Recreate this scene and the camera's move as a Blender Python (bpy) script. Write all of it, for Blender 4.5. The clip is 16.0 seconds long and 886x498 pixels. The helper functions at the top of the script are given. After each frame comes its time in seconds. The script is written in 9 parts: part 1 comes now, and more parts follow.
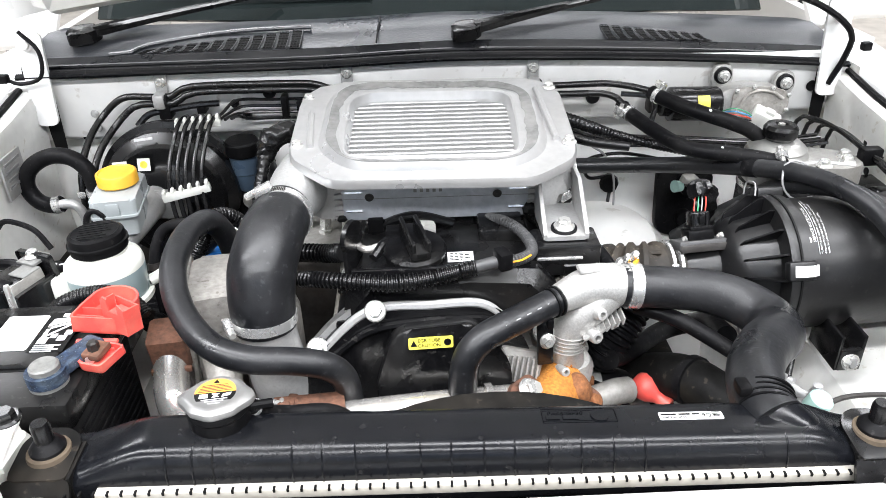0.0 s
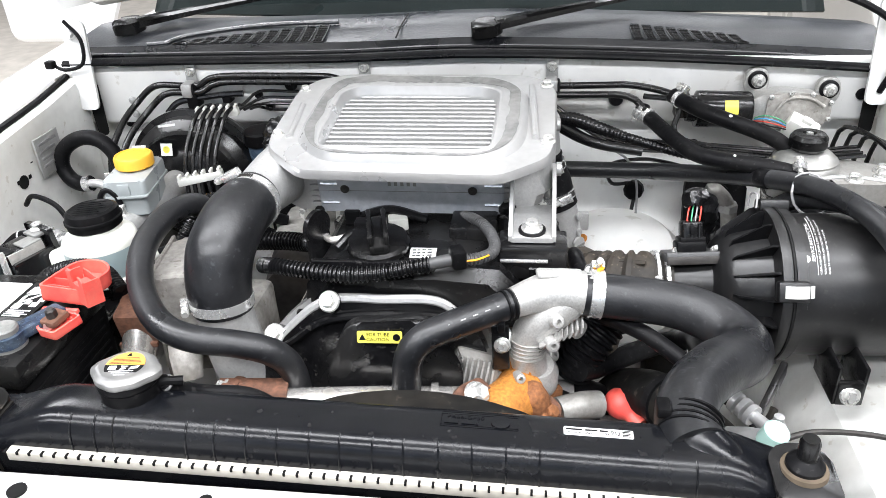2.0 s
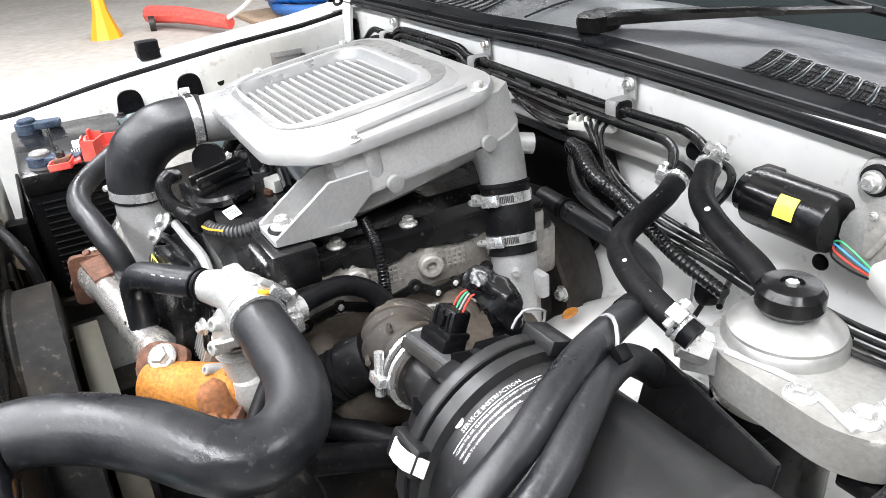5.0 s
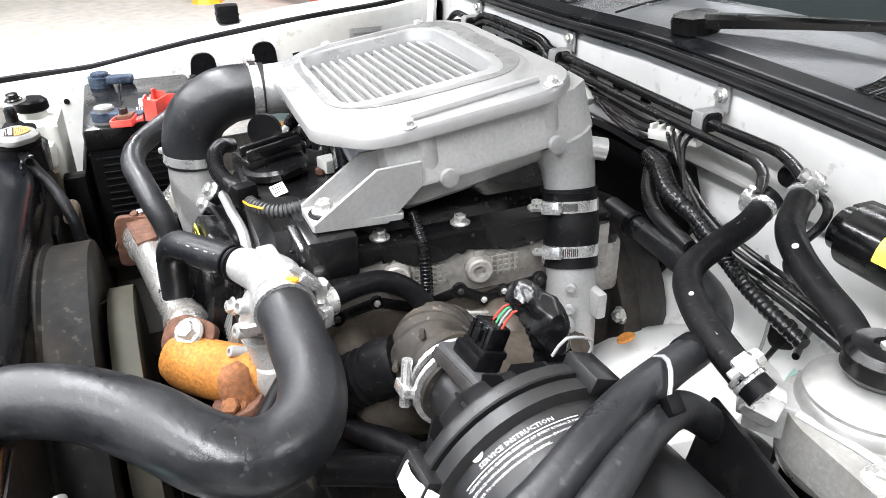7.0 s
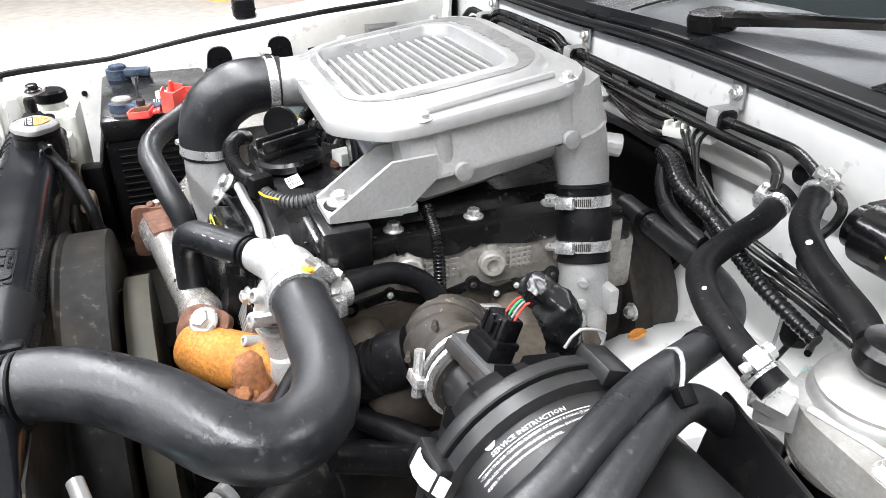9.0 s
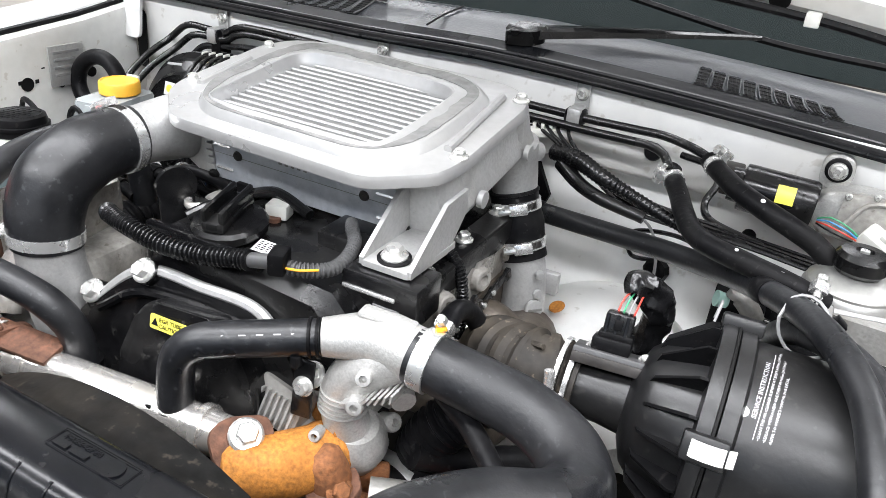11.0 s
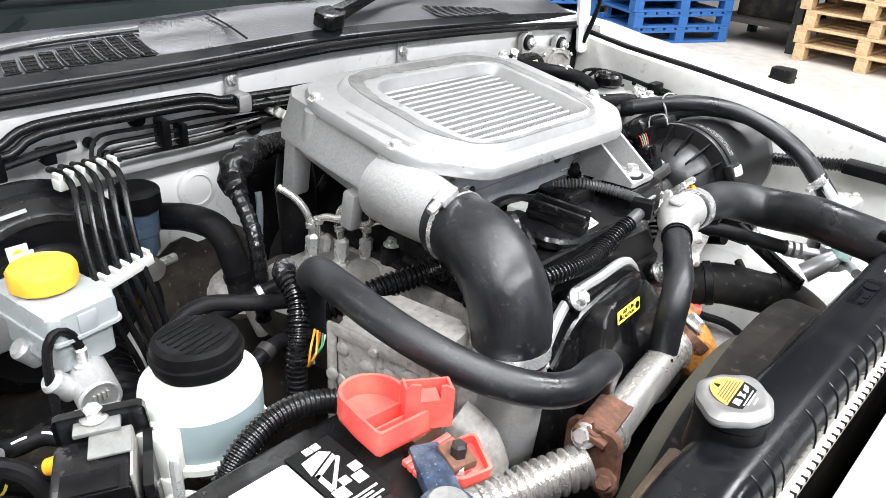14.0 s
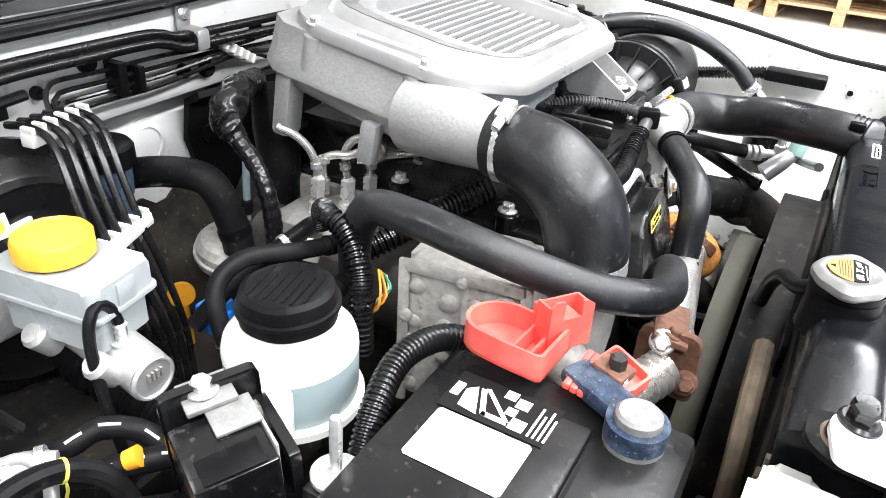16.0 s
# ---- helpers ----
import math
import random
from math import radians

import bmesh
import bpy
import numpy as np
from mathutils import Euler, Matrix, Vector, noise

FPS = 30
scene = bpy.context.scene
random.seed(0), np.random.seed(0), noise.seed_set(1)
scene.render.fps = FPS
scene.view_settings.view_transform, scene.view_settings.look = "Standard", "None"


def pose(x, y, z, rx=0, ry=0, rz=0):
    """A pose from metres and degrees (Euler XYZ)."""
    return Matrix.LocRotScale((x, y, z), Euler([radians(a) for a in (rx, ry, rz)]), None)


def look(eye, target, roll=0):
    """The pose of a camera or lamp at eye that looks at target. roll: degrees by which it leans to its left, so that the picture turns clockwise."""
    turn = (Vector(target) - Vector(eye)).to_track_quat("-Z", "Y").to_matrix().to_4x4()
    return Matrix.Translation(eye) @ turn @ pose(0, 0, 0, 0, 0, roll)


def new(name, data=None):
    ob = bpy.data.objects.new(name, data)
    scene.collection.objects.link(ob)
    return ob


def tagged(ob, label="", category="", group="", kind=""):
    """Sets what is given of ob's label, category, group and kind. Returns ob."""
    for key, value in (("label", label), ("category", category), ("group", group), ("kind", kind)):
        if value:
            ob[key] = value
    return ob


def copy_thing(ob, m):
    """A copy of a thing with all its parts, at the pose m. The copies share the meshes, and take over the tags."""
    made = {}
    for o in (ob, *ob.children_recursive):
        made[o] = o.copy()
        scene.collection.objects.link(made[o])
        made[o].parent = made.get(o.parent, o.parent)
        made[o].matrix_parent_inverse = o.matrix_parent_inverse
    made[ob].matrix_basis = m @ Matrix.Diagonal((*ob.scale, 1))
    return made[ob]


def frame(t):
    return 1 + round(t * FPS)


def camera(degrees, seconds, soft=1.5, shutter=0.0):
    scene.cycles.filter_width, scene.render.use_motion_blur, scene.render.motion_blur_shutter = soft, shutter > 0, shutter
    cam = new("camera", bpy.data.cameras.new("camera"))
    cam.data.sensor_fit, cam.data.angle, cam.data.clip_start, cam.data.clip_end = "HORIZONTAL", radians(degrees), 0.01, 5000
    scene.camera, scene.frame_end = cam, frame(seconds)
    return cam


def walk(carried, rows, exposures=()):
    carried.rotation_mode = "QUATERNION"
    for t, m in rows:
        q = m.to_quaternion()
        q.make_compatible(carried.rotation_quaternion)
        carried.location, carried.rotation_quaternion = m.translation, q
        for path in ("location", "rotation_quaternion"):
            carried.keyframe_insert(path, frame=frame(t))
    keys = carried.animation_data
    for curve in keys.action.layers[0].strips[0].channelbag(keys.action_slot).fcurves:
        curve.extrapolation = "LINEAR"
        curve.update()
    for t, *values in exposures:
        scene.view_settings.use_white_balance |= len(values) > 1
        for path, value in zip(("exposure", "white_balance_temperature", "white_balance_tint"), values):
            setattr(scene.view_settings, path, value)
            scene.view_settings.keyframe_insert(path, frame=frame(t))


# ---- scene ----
cam = camera(61.1, 16.0, 0.55)
ROWS = [
    (0.0, (-0.037, -0.014, 1.508), (-0.0142, 0.8530, 1.0095), -1.76),
    (0.5, (-0.033, -0.012, 1.509), (-0.0139, 0.8549, 1.0115), -2.04),
    (1.0, (-0.013, -0.007, 1.508), (-0.0068, 0.8610, 1.0115), -2.37),
    (1.5, (0.041, -0.001, 1.497), (0.0004, 0.8627, 0.9956), -2.25),
    (2.0, (0.140, 0.001, 1.486), (0.0124, 0.8646, 0.9980), -3.13),
    (2.5, (0.283, 0.075, 1.464), (0.0178, 0.8975, 0.9606), -5.32),
    (3.0, (0.461, 0.182, 1.449), (0.0418, 0.9466, 0.9597), -6.79),
    (3.5, (0.681, 0.254, 1.421), (0.1041, 0.9400, 0.9772), -2.80),
    (4.0, (0.813, 0.359, 1.415), (0.1078, 0.9161, 0.9778), -4.63),
    (4.2, (0.8163, 0.4267, 1.3973), (0.0789, 0.9409, 0.9593), -5.40),
    (6.3, (0.7952, 0.6435, 1.3702), (-0.0163, 0.9873, 0.8976), -2.30),
    (6.5, (0.7869, 0.6421, 1.3631), (-0.0266, 0.9729, 0.8847), -2.05),
    (7.0, (0.7716, 0.6368, 1.3662), (-0.0508, 0.9747, 0.9087), -0.57),
    (7.5, (0.7680, 0.6367, 1.3658), (-0.0528, 0.9660, 0.8992), -0.82),
    (8.0, (0.7680, 0.6371, 1.3656), (-0.0505, 0.9728, 0.8995), -0.82),
    (8.5, (0.7672, 0.6351, 1.3635), (-0.0523, 0.9718, 0.8996), -0.35),
    (9.0, (0.7766, 0.6312, 1.3632), (-0.0503, 0.9564, 0.9044), -0.15),
    (9.2, (0.7750, 0.6225, 1.3692), (-0.0451, 0.9714, 0.9157), 0.01),
    (11.3, (0.2822, 0.1816, 1.3911), (0.0663, 1.0544, 0.9534), 6.10),
    (11.5, (0.174, 0.138, 1.392), (0.0779, 1.0359, 0.9618), 5.96),
    (12.0, (-0.064, 0.076, 1.425), (0.0501, 0.9479, 0.9493), 5.27),
    (12.5, (-0.255, 0.157, 1.413), (0.0231, 1.0005, 0.9526), 2.80),
    (13.0, (-0.414, 0.232, 1.412), (0.0304, 1.0157, 0.9786), 4.54),
    (13.5, (-0.597, 0.304, 1.410), (0.0106, 0.9490, 0.9455), 3.94),
    (14.0, (-0.689, 0.367, 1.407), (-0.0196, 0.9539, 0.9517), 3.38),
    (14.5, (-0.713, 0.459, 1.378), (-0.0149, 0.9981, 0.9058), 2.53),
    (15.0, (-0.752, 0.508, 1.371), (-0.0049, 0.9665, 0.8913), 2.55),
    (15.5, (-0.779, 0.516, 1.355), (0.0052, 0.9159, 0.8804), 4.79),
    (16.0, (-0.782, 0.538, 1.352), (-0.0111, 0.9381, 0.8563), 3.60),
]
walk(cam, [(t, look(eye, target, roll)) for t, eye, target, roll in ROWS],
     [(0.0, 0.1), (2.0, 0.1), (3.5, -0.12), (4.0, 0.25), (6.3, 0.50), (9.2, 0.50), (11.3, 0.0), (12.5, -0.22), (13.0, -0.25), (13.5, 0.05), (14.5, 0.38), (16.0, 0.56)])

# ---- light: a shed with strip skylights and a wide open door in front of the vehicle ----
world = bpy.data.worlds.new("daylight")
scene.world = world
world.use_nodes = True
_wn = world.node_tree.nodes
_sky = _wn.new("ShaderNodeTexSky")
_sky.sky_type, _sky.sun_disc = "NISHITA", False
_sky.sun_elevation, _sky.sun_rotation = radians(48), radians(200)
world.node_tree.links.new(_sky.outputs[0], _wn["Background"].inputs[0])
_wn["Background"].inputs[1].default_value = 0.1


def area_lamp(name, m, sx, sy, watts, colour=(0.950, 0.962, 1.0)):
    lamp = bpy.data.lights.new(name, "AREA")
    lamp.shape, lamp.size, lamp.size_y, lamp.energy, lamp.color = "RECTANGLE", sx, sy, watts, colour
    ob = new(name, lamp)
    ob.matrix_world = m
    return tagged(ob, kind="structure")


area_lamp("skylight", pose(0, -0.7, 5.85), 13, 0.8, 1080)
area_lamp("skylight", pose(0, -4.2, 5.85), 13, 0.8, 1250)
area_lamp("skylight", pose(0, 4.2, 5.85), 13, 0.8, 900)
area_lamp("door_light", pose(0, -7.9, 2.6, 90, 0, 0) @ pose(0, 0, 0, 0, 180, 0), 7.5, 4.4, 3700, (0.935, 0.953, 1.0))
scene.view_settings.exposure = 0.0

# ---- shape helpers ----
def V(*a):
    return Vector(a if len(a) == 3 else a[0])


def thing(name, at, label, category, group=""):
    """An empty at the base of a thing, which parents its parts."""
    ob = new(name)
    ob.location = at
    ob.empty_display_size = 0.02
    return tagged(ob, label, category, group)


def part(name, bm, material, parent=None, label="", smooth=True):
    """Links a bmesh, given in world places, as one mesh object under a thing or a part."""
    me = bpy.data.meshes.new(name)
    bmesh.ops.recalc_face_normals(bm, faces=bm.faces)
    if smooth:
        for f in bm.faces:
            f.smooth = True
        for e in bm.edges:
            if len(e.link_faces) == 2 and e.calc_face_angle(0) > 0.6:
                e.smooth = False
    co = [v.co for v in bm.verts]
    base = Vector(((min(c.x for c in co) + max(c.x for c in co)) / 2, (min(c.y for c in co) + max(c.y for c in co)) / 2, min(c.z for c in co)))
    bmesh.ops.translate(bm, vec=-base, verts=bm.verts)
    bm.to_mesh(me)
    bm.free()
    me.materials.append(material)
    ob = new(name, me)
    world_at = Matrix.Translation(base)
    if parent is None:
        ob.matrix_basis = world_at
    else:
        ob.parent = parent
        ob.matrix_basis = place_of(parent).inverted() @ world_at
    if label:
        ob["label"] = label
    return ob


def place_of(ob):
    m = Matrix.LocRotScale(ob.location, ob.rotation_euler, ob.scale)
    return place_of(ob.parent) @ m if ob.parent else m


def single(name, bm, material, label, category, group="", kind="", smooth=True):
    return tagged(part(name, bm, material, None, "", smooth), label, category, group, kind)


def joined(*bms):
    out = bmesh.new()
    for b in bms:
        me = bpy.data.meshes.new("t")
        b.to_mesh(me)
        b.free()
        out.from_mesh(me)
        bpy.data.meshes.remove(me)
    return out


def moved(bm, m):
    bmesh.ops.transform(bm, matrix=m, verts=bm.verts)
    return bm


def box(x0, x1, y0, y1, z0, z1, bevel=0.0, seg=2):
    bm = bmesh.new()
    bmesh.ops.create_cube(bm, size=1)
    bmesh.ops.scale(bm, vec=(abs(x1 - x0), abs(y1 - y0), abs(z1 - z0)), verts=bm.verts)
    bmesh.ops.translate(bm, vec=((x0 + x1) / 2, (y0 + y1) / 2, (z0 + z1) / 2), verts=bm.verts)
    if bevel:
        bmesh.ops.bevel(bm, geom=bm.edges[:], offset=bevel, segments=seg, profile=0.5, affect="EDGES")
    return bm


def frame_of(axis):
    """Two directions across an axis."""
    w = Vector(axis).normalized()
    u = w.cross(Vector((0, 0, 1)) if abs(w.z) < 0.9 else Vector((1, 0, 0))).normalized()
    return u, w.cross(u), w


def lathe(profile, at, axis=(0, 0, 1), seg=28, wobble=None):
    """Turns rows of (radius, height) about an axis."""
    bm = bmesh.new()
    u, v, w = frame_of(axis)
    at = Vector(at)
    rings = []
    for r, h in profile:
        if r < 1e-6:
            rings.append([bm.verts.new(at + w * h)])
            continue
        ring = []
        for k in range(seg):
            a = 2 * math.pi * k / seg
            rr = r * (wobble(a) if wobble else 1)
            ring.append(bm.verts.new(at + (u * math.cos(a) + v * math.sin(a)) * rr + w * h))
        rings.append(ring)
    bridge(bm, rings)
    return bm


def bridge(bm, rings, caps=True):
    for a, b in zip(rings, rings[1:]):
        n = max(len(a), len(b))
        for k in range(n):
            q = [a[k % len(a)], a[(k + 1) % len(a)], b[(k + 1) % len(b)], b[k % len(b)]]
            q = [p for i, p in enumerate(q) if p not in q[:i]]
            if len(q) > 2:
                bm.faces.new(q)
    if caps:
        for ring in (rings[0], rings[-1]):
            if len(ring) > 2:
                bm.faces.new(ring)


def curve_points(pts, step=0.006):
    """Points along a Catmull-Rom curve through the given ones."""
    p = [Vector(q) for q in pts]
    p = [p[0] * 2 - p[1]] + p + [p[-1] * 2 - p[-2]]
    out = []
    for i in range(1, len(p) - 2):
        a, b, c, d = p[i - 1], p[i], p[i + 1], p[i + 2]
        n = max(2, int((c - b).length / step))
        for k in range(n):
            t = k / n
            out.append((0.5 * ((2 * b) + (c - a) * t + (2 * a - 5 * b + 4 * c - d) * t * t + (3 * b - a - 3 * c + d) * t ** 3), i - 1 + t))
    out.append((p[-2], len(pts) - 1))
    return out


def tube(pts, r, seg=12, step=0.006, ribs=0.0, pitch=0.006, hollow=False):
    """A hose or pipe along a smooth curve. r: one radius, or one for each point. ribs: how deep its corrugations are."""
    if ribs:
        step = pitch / 4
    line = curve_points(pts, step)
    bm = bmesh.new()
    rings, u, run, last = [], None, 0.0, None
    for k, (p, s) in enumerate(line):
        ahead = (line[min(k + 1, len(line) - 1)][0] - line[max(k - 1, 0)][0]).normalized()
        if u is None:
            u = frame_of(ahead)[0]
        u = (u - ahead * u.dot(ahead)).normalized()
        v = ahead.cross(u)
        if isinstance(r, (int, float)):
            rad = r
        else:
            i = min(int(s), len(r) - 2)
            rad = r[i] + (r[i + 1] - r[i]) * (s - i)
        if last is not None:
            run += (p - last).length
        last = p
        if ribs:
            rad += ribs * (0.5 if math.cos(2 * math.pi * run / pitch) > 0 else -0.5)
        rings.append([bm.verts.new(p + (u * math.cos(2 * math.pi * j / seg) + v * math.sin(2 * math.pi * j / seg)) * rad) for j in range(seg)])
    bridge(bm, rings)
    return bm


def rounded(pts, r, n=5):
    """A flat outline with rounded corners. r: one radius, or one for each corner."""
    out = []
    for i, p in enumerate(pts):
        a, b, c = Vector(pts[i - 1]), Vector(p), Vector(pts[(i + 1) % len(pts)])
        rr = r if isinstance(r, (int, float)) else r[i]
        da, dc = (a - b), (c - b)
        k = min(rr, da.length * 0.49, dc.length * 0.49)
        s, e = b + da.normalized() * k, b + dc.normalized() * k
        for j in range(n + 1):
            t = j / n
            out.append(tuple(s * (1 - t) ** 2 + b * 2 * t * (1 - t) + e * t * t))
    return out


def prism(outline, depth, m=None, bevel=0.0):
    """A flat outline in local x and y, raised by depth along local z."""
    bm = bmesh.new()
    low = [bm.verts.new((x, y, 0)) for x, y in outline]
    high = [bm.verts.new((x, y, depth)) for x, y in outline]
    bm.faces.new(low[::-1])
    top = bm.faces.new(high)
    for k in range(len(low)):
        bm.faces.new((low[k - 1], low[k], high[k], high[k - 1]))
    if bevel:
        bmesh.ops.bevel(bm, geom=list(top.edges), offset=bevel, segments=2, profile=0.5, affect="EDGES")
    return moved(bm, m) if m else bm


def facing(at, x_dir, y_dir):
    """The pose whose local x and y lie along the given directions."""
    x = Vector(x_dir).normalized()
    z = x.cross(Vector(y_dir)).normalized()
    y = z.cross(x)
    m = Matrix((x, y, z)).transposed().to_4x4()
    return Matrix.Translation(at) @ m


def resample(loop, centre, n=96):
    """An outline's points at even angles about a centre."""
    out = []
    cx, cy = centre
    for k in range(n):
        a = 2 * math.pi * k / n
        dx, dy = math.cos(a), math.sin(a)
        best = 0.0
        for i in range(len(loop)):
            (x0, y0), (x1, y1) = loop[i - 1], loop[i]
            ex, ey = x1 - x0, y1 - y0
            den = dx * ey - dy * ex
            if abs(den) < 1e-12:
                continue
            t = ((x0 - cx) * ey - (y0 - cy) * ex) / den
            s = ((x0 - cx) * dy - (y0 - cy) * dx) / den
            if t > 0 and -1e-9 <= s <= 1 + 1e-9:
                best = max(best, t)
        out.append((cx + dx * best, cy + dy * best))
    return out


def bolt(parent, at, axis=(0, 0, 1), r=0.006, material=None, name="bolt", washer=1.5, h=0.7):
    """A flanged hexagon bolt head, seen from its axis."""
    a = Vector(axis).normalized()
    u, v, w = frame_of(a)
    hexagon = lathe([(0.001, 0), (r, 0), (r, r * h), (r * 0.82, r * (h + 0.22)), (0.0, r * (h + 0.2))], Vector(at) + a * r * 0.35, a, 6)
    flange = lathe([(0.001, 0), (r * washer, 0), (r * washer, r * 0.18), (r * washer * 0.85, r * 0.4), (0.0, r * 0.42)], at, a, 18)
    return part(name, joined(hexagon, flange), material or M.bolt, parent)


def clamp(parent, at, axis, r, screw_dir, material=None, width=0.012, name="hose_clamp"):
    """A worm-drive hose clamp: band, threaded strip and screw housing."""
    a, s = Vector(axis).normalized(), Vector(screw_dir)
    s = (s - a * s.dot(a)).normalized()
    side = a.cross(s)
    at = Vector(at)
    band = lathe([(r, -width / 2), (r + 0.0012, -width / 2), (r + 0.0012, width / 2), (r, width / 2)], at, a, 36)
    ob = part(name, band, material or M.clamp, parent, "bright steel worm-drive hose clamp")
    head = at + s * (r + 0.005)
    housing = box(-0.011, 0.011, -width * 0.55, width * 0.55, -0.004, 0.005, 0.0015)
    moved(housing, facing(head, side, a))
    part("screw_housing", housing, material or M.clamp, ob)
    part("screw", lathe([(0.0, 0), (0.0045, 0), (0.0045, 0.012), (0.0035, 0.014), (0.0, 0.0135)], head + side * 0.009 + s * 0.001, side, 8), material or M.bolt, ob)
    teeth = bmesh.new()
    for k in range(-12, -2):
        ang = k * 0.055 * 0.035 / r
        d = s * math.cos(ang) + side * math.sin(ang)
        t = side * math.cos(ang) - s * math.sin(ang)
        b = box(-0.0006, 0.0006, -width * 0.32, width * 0.32, 0, 0.0009)
        moved(b, facing(at + d * (r + 0.0011), t, a))
        teeth = joined(teeth, b)
    part("thread", teeth, M.dark_metal, ob, smooth=False)
    return ob

# ---- materials ----
class M:
    pass


def mat(name, colour, rough=0.5, metal=0.0, grain=0.12, scale=60.0, bump=0.05, dirt=0.0, dirt_colour=(0.12, 0.10, 0.08), dirt_scale=7.0, coat=0.0, alpha=0.0, rough_var=0.1, spots=0.0, spec=0.5):
    """A surface with grain at two scales, dirt with a shape of its own and fine relief."""
    m = bpy.data.materials.new(name)
    m.use_nodes = True
    n, l = m.node_tree.nodes, m.node_tree.links
    b = n["Principled BSDF"]
    tc = n.new("ShaderNodeTexCoord")
    fine = n.new("ShaderNodeTexNoise")
    fine.inputs["Scale"].default_value, fine.inputs["Detail"].default_value = scale, 6
    wide = n.new("ShaderNodeTexNoise")
    wide.inputs["Scale"].default_value, wide.inputs["Detail"].default_value = dirt_scale, 5
    for q in (fine, wide):
        l.new(tc.outputs["Object"], q.inputs["Vector"])
    ramp = n.new("ShaderNodeMapRange")
    ramp.inputs["From Min"].default_value, ramp.inputs["From Max"].default_value = 0.3, 0.7
    ramp.inputs["To Min"].default_value, ramp.inputs["To Max"].default_value = 1 - grain, 1 + grain
    l.new(fine.outputs[0], ramp.inputs[0])
    tint = n.new("ShaderNodeMix")
    tint.data_type, tint.blend_type = "RGBA", "MULTIPLY"
    tint.inputs["Factor"].default_value = 1
    tint.inputs["A"].default_value = (*colour, 1)
    l.new(ramp.outputs[0], tint.inputs["B"])
    colour_out = tint.outputs["Result"]
    if dirt:
        dr = n.new("ShaderNodeMapRange")
        dr.inputs["From Min"].default_value, dr.inputs["From Max"].default_value = 0.45, 0.72
        dr.inputs["To Max"].default_value = dirt
        l.new(wide.outputs[0], dr.inputs[0])
        mix = n.new("ShaderNodeMix")
        mix.data_type = "RGBA"
        l.new(dr.outputs[0], mix.inputs["Factor"])
        l.new(colour_out, mix.inputs["A"])
        mix.inputs["B"].default_value = (*dirt_colour, 1)
        colour_out = mix.outputs["Result"]
    if spots:
        sp = n.new("ShaderNodeTexNoise")
        sp.inputs["Scale"].default_value, sp.inputs["Detail"].default_value = dirt_scale * 9, 3
        l.new(tc.outputs["Object"], sp.inputs["Vector"])
        sr = n.new("ShaderNodeMapRange")
        sr.inputs["From Min"].default_value, sr.inputs["From Max"].default_value = 0.64, 0.7
        sr.inputs["To Max"].default_value = spots
        l.new(sp.outputs[0], sr.inputs[0])
        mix = n.new("ShaderNodeMix")
        mix.data_type = "RGBA"
        l.new(sr.outputs[0], mix.inputs["Factor"])
        l.new(colour_out, mix.inputs["A"])
        dust = 2.4 if max(colour) < 0.05 else 1
        mix.inputs["B"].default_value = (*(dust * c for c in dirt_colour), 1)
        colour_out = mix.outputs["Result"]
    l.new(colour_out, b.inputs["Base Color"])
    rr = n.new("ShaderNodeMapRange")
    rr.inputs["From Min"].default_value, rr.inputs["From Max"].default_value = 0.3, 0.7
    rr.inputs["To Min"].default_value, rr.inputs["To Max"].default_value = max(0.02, rough - rough_var), min(1, rough + rough_var)
    l.new(wide.outputs[0], rr.inputs[0])
    l.new(rr.outputs[0], b.inputs["Roughness"])
    b.inputs["Metallic"].default_value = metal
    b.inputs["Specular IOR Level"].default_value = spec
    if coat:
        b.inputs["Coat Weight"].default_value, b.inputs["Coat Roughness"].default_value = coat, 0.06
    if alpha:
        b.inputs["Transmission Weight"].default_value = alpha
    if bump:
        bp = n.new("ShaderNodeBump")
        bp.inputs["Strength"].default_value, bp.inputs["Distance"].default_value = bump, 0.002
        l.new(fine.outputs[0], bp.inputs["Height"])
        l.new(bp.outputs[0], b.inputs["Normal"])
    return m


M.white = mat("white_paint", (0.76, 0.76, 0.75), 0.32, 0, 0.02, 30, 0.02, coat=0.6, rough_var=0.06)
M.white_in = mat("white_bay_paint", (0.71, 0.71, 0.685), 0.40, 0, 0.05, 60, 0.06, 0.34, (0.42, 0.37, 0.30), 8, 0.2, spots=0.5)
M.plastic = mat("black_plastic", (0.0042, 0.0042, 0.0047), 0.40, 0, 0.2, 160, 0.14, 0.10, (0.03, 0.028, 0.026), 14, spots=0.12, spec=0.08)
M.gloss = mat("black_gloss_plastic", (0.0042, 0.0042, 0.0047), 0.24, 0, 0.3, 120, 0.12, 0.3, (0.028, 0.027, 0.025), 14, spots=0.3, rough_var=0.14, spec=0.35)
M.dusty = mat("dusty_black_plastic", (0.009, 0.0088, 0.0085), 0.55, 0, 0.3, 90, 0.25, 0.45, (0.055, 0.045, 0.034), 10, spots=0.2, spec=0.07)
M.rubber = mat("black_rubber", (0.0055, 0.0055, 0.0063), 0.46, 0, 0.3, 140, 0.2, 0.4, (0.027, 0.026, 0.025), 18, rough_var=0.16, spots=0.3, spec=0.10)
M.hose = mat("satin_black_hose", (0.0085, 0.009, 0.0105), 0.40, 0, 0.3, 160, 0.2, 0.45, (0.030, 0.030, 0.032), 16, rough_var=0.16, spots=0.35, spec=0.48)
